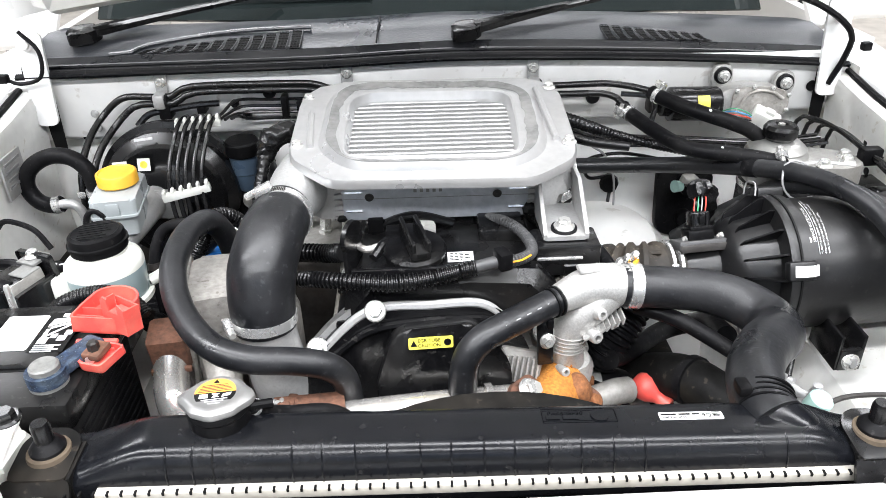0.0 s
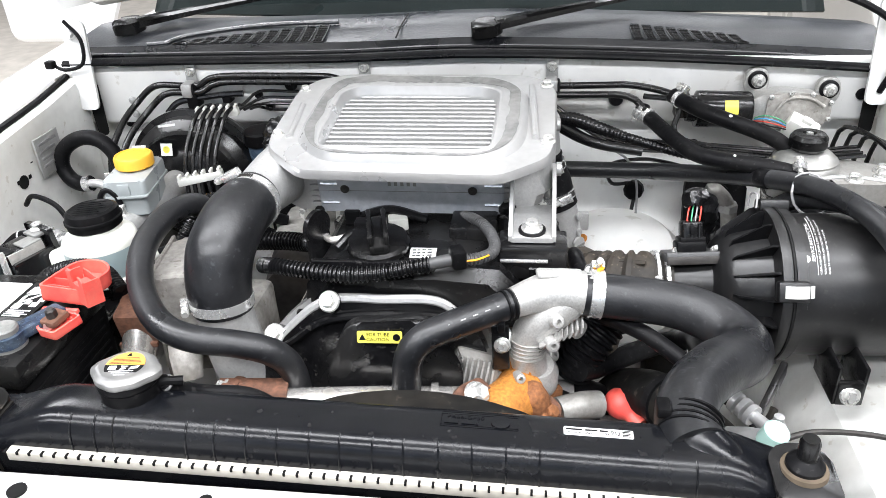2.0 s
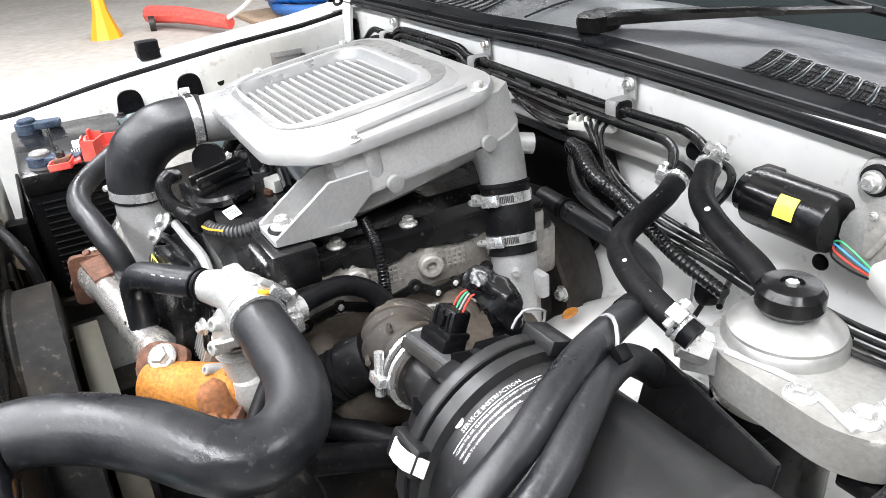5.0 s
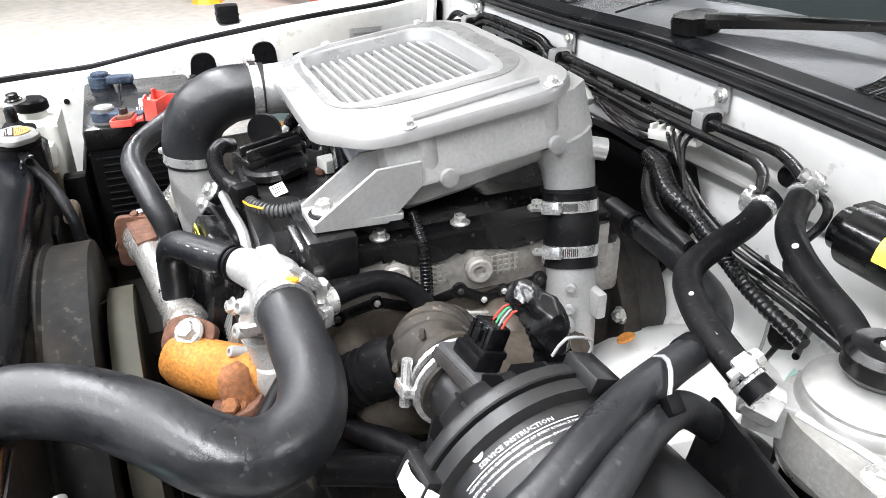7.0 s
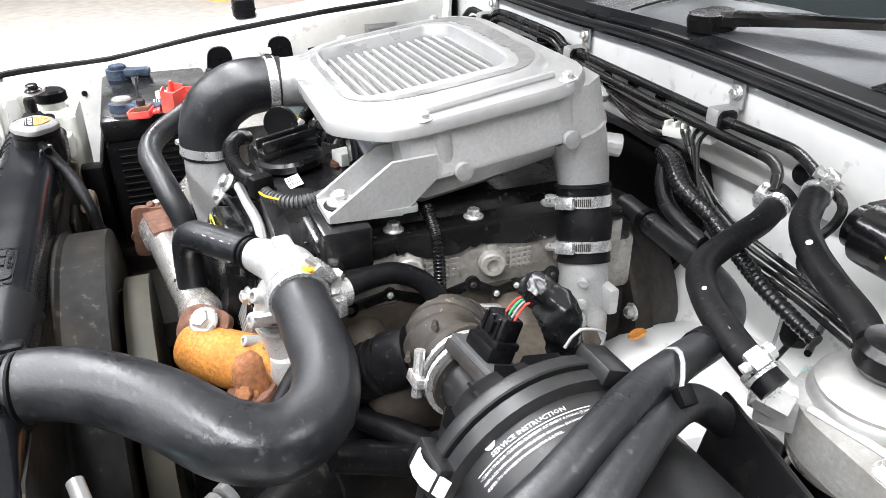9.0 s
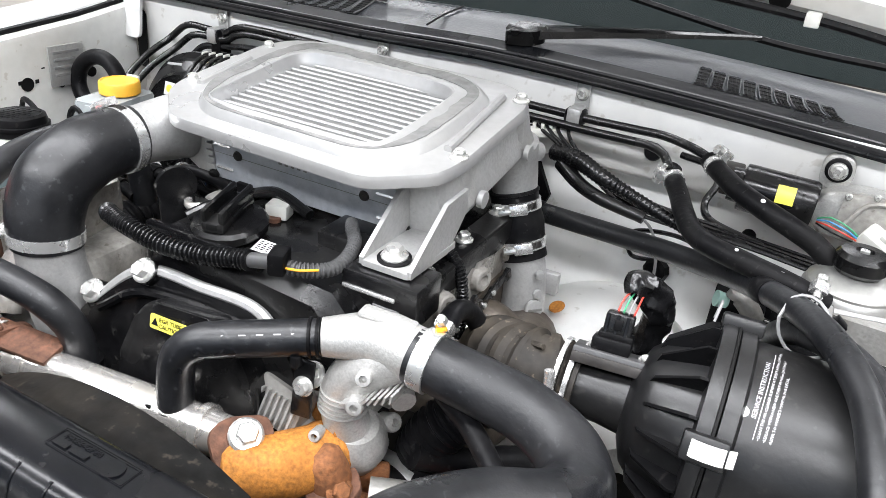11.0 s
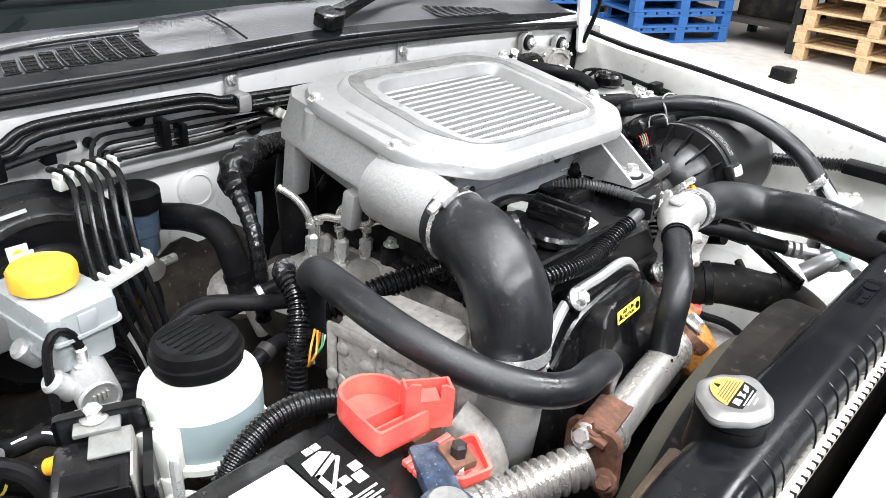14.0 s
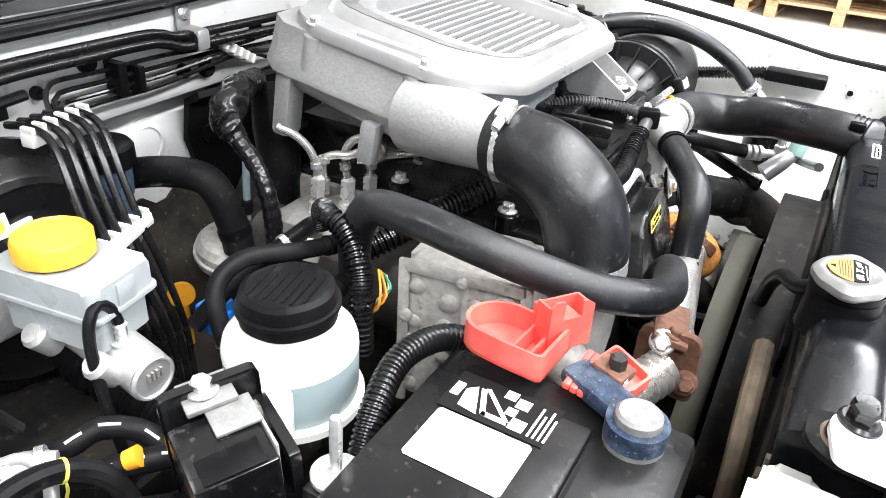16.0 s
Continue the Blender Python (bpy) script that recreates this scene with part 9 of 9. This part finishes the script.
part("tie_head", moved(box(-0.006, 0.006, -0.005, 0.005, -0.004, 0.006, 0.001), pose(0.496, 0.896, 1.078, 0, 40, 0)), M.plastic, tie)
wf = thing("filler_fitting", (0.565, 0.655, 0.88), "silver fitting with hose clamp at the hose end", "fitting")
part("fitting_body", prism(rounded([(0.528, 0.640), (0.598, 0.634), (0.602, 0.676), (0.533, 0.683)], 0.01), 0.026, Matrix.Translation((0, 0, 0.968)), 0.006), M.cast, wf)
part("stub", tube([(0.5455, 0.694, 1.014), (0.549, 0.676, 0.996), (0.551, 0.668, 0.985)], 0.012, 14), M.cast, wf)
clamp(wf, (0.5447, 0.698, 1.018), (0.13, -0.75, -0.65), 0.0132, (-1, 0, 0.5))
part("lower_can", lathe([(0, 0.88), (0.034, 0.88), (0.036, 0.89), (0.036, 0.968), (0, 0.969)], V(0.566, 0.656, 0), (0, 0, 1), 28), M.gloss, wf)
bolt(wf, (0.588, 0.648, 0.994), (0, 0, 1), 0.006)
wf.location += V(0.005, -0.030, -0.028)
# harness and small loom on the right
h3 = thing("taped_harness", (0.25, 1.1, 1.05), "black ribbed and taped wiring harness below the firewall pipes", "wiring harness")
part("trunk", tube([(0.155, 1.13, 1.085), (0.19, 1.115, 1.088), (0.23, 1.10, 1.078), (0.27, 1.105, 1.062), (0.32, 1.095, 1.050), (0.37, 1.085, 1.040), (0.43, 1.08, 1.030)], [0.010, 0.011, 0.010, 0.008, 0.0075, 0.007, 0.0065], 12, ribs=0.0010, pitch=0.006), M.loom, h3)
part("spur", tube([(0.17, 1.125, 1.075), (0.20, 1.10, 1.065), (0.235, 1.085, 1.058), (0.29, 1.08, 1.05)], [0.011, 0.009, 0.008, 0.007], 12), M.loom, h3)
hose("fuel_vapour_pipe", [(0.30, 1.19, 1.10), (0.345, 1.175, 1.098), (0.352, 1.165, 1.082), (0.345, 1.15, 1.06), (0.36, 1.13, 1.048), (0.42, 1.11, 1.042)], 0.0045, "thin black bent pipe near the wiper motor", M.black_metal, 10, category="pipe")
ZIG = [(0.41, 1.10, 1.0), (0.345, 1.195, 0.985), (0.300, 1.214, 0.982), (0.256, 1.217, 0.969), (0.262, 1.217, 0.936), (0.300, 1.215, 0.938), (0.303, 1.214, 0.925), (0.292, 1.19, 0.874)]
zb = hose("speed_sensor_pipe", ZIG, 0.0032, "thin black zig-zag pipe on the firewall", M.black_metal, 10, category="pipe")
part("plug", lathe([(0.013, -0.010), (0.017, -0.007), (0.017, 0.007), (0.012, 0.011), (0, 0.011)], (0.300, 1.214, 0.925), (-0.3, -0.9, 0.2), 10), M.plastic, zb)
hose("wire_lead", [(0.262, 1.21, 1.0), (0.285, 1.20, 0.985), (0.300, 1.19, 0.95), (0.302, 1.18, 0.90), (0.297, 1.16, 0.84)], 0.002, "thin grey wire against the firewall", M.tin_wire, 6, category="wire")
# right corner brake pipes to the wing
for k in range(4):
    pts = [(0.585 + 0.014 * k, 1.16 - 0.010 * k, 0.98), (0.590 + 0.014 * k, 1.16 - 0.012 * k, 1.035), (0.598 + 0.013 * k, 1.150 - 0.012 * k, 1.062 - 0.003 * k), (0.620 + 0.008 * k, 1.10 - 0.012 * k, 1.064 - 0.004 * k), (0.640 + 0.004 * k, 1.03 - 0.012 * k, 1.050 - 0.005 * k), (0.650, 0.985 - 0.02 * k, 1.042 - 0.005 * k), (0.655, 0.955 - 0.02 * k, 1.01 - 0.004 * k), (0.655, 0.94 - 0.02 * k, 0.95)]
    pi = thing("brake_pipe", pts[0], "thin black brake pipe curving to the inner wing", "pipe", "brake pipes at the wing")
    part("pipe", tube(pts, 0.0036, 8, 0.01), M.black_metal, pi)
single("pipe_clip", box(0.628, 0.660, 1.01, 1.03, 1.03, 1.058, 0.004), M.plastic, "black plastic pipe clip on the inner wing", "clip", "pipe clips")
rv = thing("relay_block", (0.655, 0.93, 0.94), "black relay block on the inner wing", "relay block")
part("block", box(0.628, 0.668, 0.90, 0.99, 0.93, 0.995, 0.006), M.plastic, rv)
for k in range(3):
    part("relay", box(0.632, 0.660, 0.905 + 0.027 * k, 0.929 + 0.027 * k, 0.99, 1.012, 0.003), M.gloss, rv)
wing_box = thing("wing_connector", (0.655, 0.70, 0.96), "black loom and connector along the inner wing", "connector")
part("connector", box(0.632, 0.668, 0.56, 0.66, 0.985, 1.005, 0.004), M.plastic, wing_box)
part("sleeve", tube([(0.65, 0.66, 0.995), (0.645, 0.72, 0.985), (0.65, 0.80, 0.97), (0.655, 0.90, 0.96)], 0.010, 10, ribs=0.002, pitch=0.006), M.loom, wing_box)

# ---- lower right: air-conditioning pipes, ducts, alternator ----
ac = thing("aircon_pipe", (0.34, 0.62, 0.93), "black air-conditioning hose with bright aluminium pipe", "pipe")
part("rubber_hose", tube([(0.215, 0.735, 0.985), (0.257, 0.706, 0.984), (0.305, 0.668, 0.968), (0.345, 0.632, 0.953)], 0.0095, 14), M.rubber, ac)
for k in range(3):
    p0 = V(0.345, 0.632, 0.953) + V(0.006, -0.008, -0.001) * k
    part("crimp_ring", lathe([(0.009, -0.003), (0.0115, -0.003), (0.0115, 0.003), (0.009, 0.003)], p0, (0.6, -0.8, -0.1), 18), M.sheet, ac)
part("alloy_pipe", tube([(0.357, 0.616, 0.951), (0.372, 0.595, 0.949), (0.378, 0.572, 0.948), (0.362, 0.552, 0.950), (0.335, 0.541, 0.958), (0.305, 0.532, 0.968)], 0.0065, 14), M.sheet, ac)
part("valve", lathe([(0.008, 0), (0.008, 0.010), (0.005, 0.012), (0.005, 0.020), (0, 0.021)], (0.374, 0.590, 0.953), (0, 0, 1), 14), M.sheet, ac)
ap = thing("service_port", (0.36, 0.568, 0.93), "service port with pale teal cap and pipe", "service port")
part("port", tube([(0.335, 0.600, 0.93), (0.348, 0.582, 0.948), (0.360, 0.570, 0.960)], [0.014, 0.013, 0.010], 14), M.sheet, ap)
part("teal_cap", lathe([(0.011, 0), (0.0125, 0.002), (0.0125, 0.020), (0.010, 0.023), (0, 0.023)], (0.360, 0.569, 0.958), (0.25, -0.25, 1), 18), M.teal, ap)
part("side_pipe", tube([(0.372, 0.575, 0.955), (0.41, 0.590, 0.955), (0.47, 0.600, 0.945), (0.53, 0.60, 0.93)], 0.003, 10), M.dark_metal, ap)
ap2 = thing("service_port", (0.447, 1.130, 0.93), "service port with small teal cap and grey elbow", "service port")
part("elbow", tube([(0.447, 1.130, 0.874), (0.438, 1.130, 0.935), (0.414, 1.130, 0.965), (0.410, 1.130, 0.961)], 0.0125, 14), M.cast_dirty, ap2)
part("nut", lathe([(0.016, -0.006), (0.016, 0.006), (0.012, 0.008)], (0.438, 1.130, 0.935), (0, 0, 1), 6), M.cast, ap2)
part("teal_cap", lathe([(0.009, 0), (0.0105, 0.014), (0, 0.015)], (0.401, 1.130, 0.953), (-1, -0.4, 0.2), 14), M.teal, ap2)
pd = thing("fitting_plate", (0.43, 1.19, 0.82), "black rubber fitting plate on the firewall for air-conditioning pipes", "plate")
part("plate", prism(rounded([(-0.05, -0.07), (0.05, -0.07), (0.05, 0.075), (-0.05, 0.075)], 0.035), 0.016, facing((0.432, 1.205, 0.896), (1, 0, 0), (0, 0.15, 1)), 0.006), M.rubber, pd)
for z in (0.866, 0.926):
    part("fitting", lathe([(0.022, 0), (0.022, 0.008), (0.015, 0.010), (0.015, 0.03), (0, 0.03)], (0.432, 1.195, z), (0, -1, 0.1), 20), M.plastic, pd)
dk = hose("air_duct", [(0.235, 0.80, 0.80), (0.255, 0.765, 0.85), (0.290, 0.71, 0.885), (0.330, 0.655, 0.880), (0.365, 0.61, 0.865), (0.38, 0.56, 0.83)], 0.030, "fat dusty black air duct low in the bay", M.dusty, 18)
hose("coolant_hose", [(0.190, 0.735, 0.905), (0.215, 0.760, 0.892), (0.257, 0.803, 0.880), (0.295, 0.832, 0.876), (0.322, 0.818, 0.895), (0.330, 0.778, 0.925), (0.326, 0.715, 0.948)], 0.0135, "curved black coolant hose below the upper hose", M.rubber, 14)
hose("lower_hose", [(0.145, 0.745, 0.850), (0.175, 0.735, 0.846), (0.200, 0.715, 0.835), (0.215, 0.68, 0.81), (0.225, 0.62, 0.76)], 0.020, "black lower coolant hose", M.rubber, 16)
al = thing("alternator", (0.23, 0.75, 0.74), "grey cast alternator with red terminal boot", "alternator")
part("casing", lathe([(0.0, 0), (0.05, 0), (0.062, 0.012), (0.062, 0.09), (0.05, 0.105), (0, 0.105)], (0.205, 0.70, 0.775), (0, 1, 0), 30), M.cast_dirty, al)
part("boot", lathe([(0.0, -0.010), (0.010, -0.008), (0.0175, 0.0), (0.0195, 0.010), (0.0165, 0.020), (0.010, 0.028), (0.0085, 0.034), (0.0105, 0.040), (0.009, 0.046), (0, 0.046)], (0.236, 0.738, 0.862), (0.6, -0.75, -0.25), 20), M.red, al, "red rubber terminal boot")
part("lead", tube([(0.257, 0.724, 0.85), (0.275, 0.70, 0.84), (0.295, 0.665, 0.83), (0.31, 0.62, 0.80)], 0.006, 10), M.rubber, al)
part("stator_pipe", tube([(0.165, 0.70, 0.87), (0.195, 0.715, 0.868), (0.215, 0.725, 0.862)], 0.017, 16), M.cast_dirty, al)
cmp_ = thing("compressor", (0.30, 0.63, 0.68), "dull cast compressor with pulley low in the bay", "compressor")
part("casing", tube([(0.30, 0.58, 0.755), (0.30, 0.68, 0.755), (0.30, 0.76, 0.755)], [0.05, 0.058, 0.052], 22, 0.02), M.cast_dirty, cmp_)
part("pulley", lathe([(0.0, 0), (0.02, 0), (0.025, 0.01), (0.055, 0.012), (0.058, 0.0), (0.058, 0.03), (0, 0.03)], (0.27, 0.585, 0.80), (0, 1, 0), 30), M.dark_metal, cmp_)
for k in range(5):
    part("bolt", lathe([(0.006, 0), (0.006, 0.008), (0, 0.008)], (0.26 + 0.02 * k, 0.62 + 0.02 * (k % 2), 0.815), (0, -0.3, 1), 6), M.bolt, cmp_)
hose("drain_hose", [(0.31, 0.60, 0.86), (0.34, 0.63, 0.845), (0.385, 0.67, 0.85), (0.415, 0.715, 0.875)], 0.006, "thin dull hose under the filter", M.dusty, 10)
bars = thing("front_stay", (0.36, 0.66, 0.93), "black steel stay below the upper hose", "stay")
part("stay", moved(box(-0.004, 0.004, -0.075, 0.075, -0.010, 0.010, 0.002), pose(0.385, 0.665, 0.915, 8, 0, -30)), M.black_metal, bars)

# ---- prop rod ----
pr = thing("prop_rod", (0.606, 0.430, 0.97), "thin dark steel bonnet prop rod", "prop rod")
part("rod", tube([(0.606, 0.430, 0.97), (0.6045, 0.4375, 1.0), (0.591, 0.513, 1.30), (0.574, 0.607, 1.69)], 0.0038, 12, 0.03), M.black_metal, pr)
part("rod_grommet", lathe([(0.014, -0.008), (0.014, 0.006), (0.008, 0.010), (0, 0.010)], (0.6045, 0.4375, 1.0), (0, 0.2, 1), 16), M.rubber, pr)

# ---- surroundings ----
def pallet(name, m, material, label, n_boards=7, group="pallets"):
    t = thing(name, (0, 0, 0), label, "pallet", group)
    for k in range(n_boards):
        y = -0.5 + 1.0 * k / (n_boards - 1)
        part("deck_board", box(-0.6, 0.6, y - 0.05, y + 0.05, 0.122, 0.144, 0.003, 1), material, t)
    for x in (-0.55, 0, 0.55):
        part("stringer_board", box(x - 0.05, x + 0.05, -0.55, 0.55, 0.10, 0.122, 0.003, 1), material, t)
        for y in (-0.5, 0, 0.5):
            part("block", box(x - 0.05, x + 0.05, y - 0.05, y + 0.05, 0.022, 0.10, 0.003, 1), material, t)
        part("bottom_board", box(x - 0.05, x + 0.05, -0.55, 0.55, 0, 0.022, 0.003, 1), material, t)
    t.matrix_basis = m
    return t


p0 = pallet("pallet", pose(7.05, 2.0, 0, 0, 0, 84), M.wood, "pale wooden pallet in a stack")
for k in range(1, 9):
    copy_thing(p0, pose(7.05 + 0.02 * (k % 3), 2.0 + 0.03 * (k % 2), 0.145 * k, 0, 0, 84 + 2 * (k % 3 - 1)))
for k in range(8):
    copy_thing(p0, pose(7.1, 0.7, 0.145 * k, 0, 0, 88 + (k % 2)))
for k in range(8):
    copy_thing(p0, pose(7.2, -0.7, 0.145 * k, 0, 0, 92 - (k % 2)))
q0 = pallet("pallet", pose(5.3, 5.9, 0, 0, 0, 40), M.old_wood, "grey-brown wooden pallet in a stack", group="old pallets")
for k in range(1, 9):
    copy_thing(q0, pose(5.3 + 0.02 * (k % 2), 5.9, 0.145 * k, 0, 0, 40 + (k % 3)))
b0 = pallet("pallet", pose(6.55, 4.15, 0, 0, 0, 62), M.navy, "blue painted pallet in a stack", 9, "blue pallets")
for k in range(1, 9):
    copy_thing(b0, pose(6.55, 4.15, 0.145 * k, 0, 0, 62 + (k % 2)))
for k in range(9):
    copy_thing(b0, pose(6.0, 5.3, 0.145 * k, 0, 0, 58 - (k % 2)))
# blue bumper, jack and stands on the other side
bc = thing("blue_bumper", (-7.3, 4.2, 0), "glossy blue car bumper lying on a wooden board", "bumper")
part("bumper_shell", tube([(-8.3, 3.6, 0.30), (-7.8, 3.3, 0.36), (-7.3, 3.5, 0.38), (-6.9, 4.1, 0.38), (-6.8, 4.8, 0.36), (-7.0, 5.3, 0.30)], [0.10, 0.17, 0.20, 0.20, 0.17, 0.10], 16, 0.05), M.blue, bc)
part("lower_lip", tube([(-8.1, 3.4, 0.14), (-7.3, 3.3, 0.15), (-6.75, 4.0, 0.15), (-6.65, 4.9, 0.14)], 0.06, 12, 0.05), M.navy, bc)
part("wooden_board", box(-8.4, -6.5, 3.0, 5.4, 0, 0.05, 0.01), M.old_wood, bc)
rs = thing("trolley_jack", (-7.9, 2.4, 0), "red steel trolley jack on the floor", "jack")
part("beam", tube([(-8.6, 2.1, 0.14), (-8.0, 2.35, 0.16), (-7.3, 2.65, 0.12)], [0.10, 0.09, 0.07], 10, 0.05), M.red, rs)
part("handle", tube([(-7.35, 2.63, 0.15), (-7.0, 2.75, 0.3), (-6.7, 2.85, 0.5)], 0.025, 8, 0.05), M.white_plastic, rs)
part("wheel", lathe([(0.0, -0.03), (0.08, -0.03), (0.08, 0.03), (0, 0.03)], (-8.3, 2.05, 0.08), (0.2, 1, 0), 18), M.dark_metal, rs)


def axle_stand(x, y):
    os_ = thing("axle_stand", (x, y, 0), "orange and blue painted axle stand", "axle stand", "axle stands")
    part("post", lathe([(0.17, 0), (0.08, 0.28), (0.06, 0.45), (0, 0.46)], (x, y, 0), (0, 0, 1), 8), M.orange_plastic, os_)
    part("sleeve", lathe([(0.06, 0.3), (0.065, 0.75), (0, 0.76)], (x, y, 0), (0, 0, 1), 8), M.blue, os_)


axle_stand(-7.2, 5.35)
axle_stand(-8.3, 1.55)
dr = thing("storage_rack", (7.1, 3.1, 0), "dark steel storage rack with crates", "rack")
for x in (6.8, 7.6):
    for y in (2.75, 3.45):
        part("upright", box(x - 0.04, x + 0.04, y - 0.04, y + 0.04, 0, 2.0), M.black_metal, dr)
for z in (0.2, 0.7, 1.2, 1.7):
    part("shelf", box(6.77, 7.63, 2.72, 3.48, z, z + 0.05), M.dark_metal, dr)
    part("crate", box(6.9, 7.5, 2.82, 3.38, z + 0.05, z + 0.32, 0.02), M.dusty if z < 1 else M.old_wood, dr)
# door mirror of the vehicle
for s in (-1, 1):
    dm = thing("door_mirror", (s * 0.95, 1.75, 1.05), "white door mirror housing with dark glass", "mirror", "door mirrors")
    part("housing", moved(box(-0.12, 0.12, -0.06, 0.05, -0.075, 0.075, 0.03, 3), pose(s * 1.0, 1.72, 1.16)), M.white, dm)
    part("mirror_glass", moved(box(-0.10, 0.10, 0.05, 0.055, -0.06, 0.06, 0.002), pose(s * 1.0, 1.72, 1.16)), M.chrome_glass, dm)
    part("arm", box(s * 0.90 - 0.05, s * 0.90 + 0.05, 1.68, 1.76, 1.08, 1.12, 0.01), M.plastic, dm)

# clamps at the ends of the bound hoses
part("end_clip", lathe([(0.0130, -0.004), (0.0148, -0.004), (0.0148, 0.004), (0.0130, 0.004)], (0.5755, 0.703, 1.011), (0.1, -0.75, -0.65), 20), M.plastic, hb)
for name_, p, d, r in (("air_duct", (0.290, 0.71, 0.885), (0.5, -0.8, 0.2), 0.0305), ("air_duct", (0.352, 0.632, 0.874), (0.6, -0.8, -0.1), 0.0305)):
    part("duct_band", lathe([(r, -0.006), (r + 0.0022, -0.005), (r + 0.0022, 0.005), (r, 0.006)], p, d, 24), M.rubber, dk)

rbh = thing("ribbed_air_hose", (0.20, 0.77, 0.86), "black ribbed air hose behind the thermostat housing", "hose")
part("ribbed_hose", tube([(0.236, 0.800, 0.958), (0.218, 0.776, 0.940), (0.198, 0.764, 0.915), (0.182, 0.764, 0.880)], 0.025, 20, ribs=0.004, pitch=0.008), M.rubber, rbh)
part("hose_cuff", tube([(0.242, 0.812, 0.964), (0.230, 0.790, 0.953)], [0.028, 0.028], 20), M.rubber, rbh)
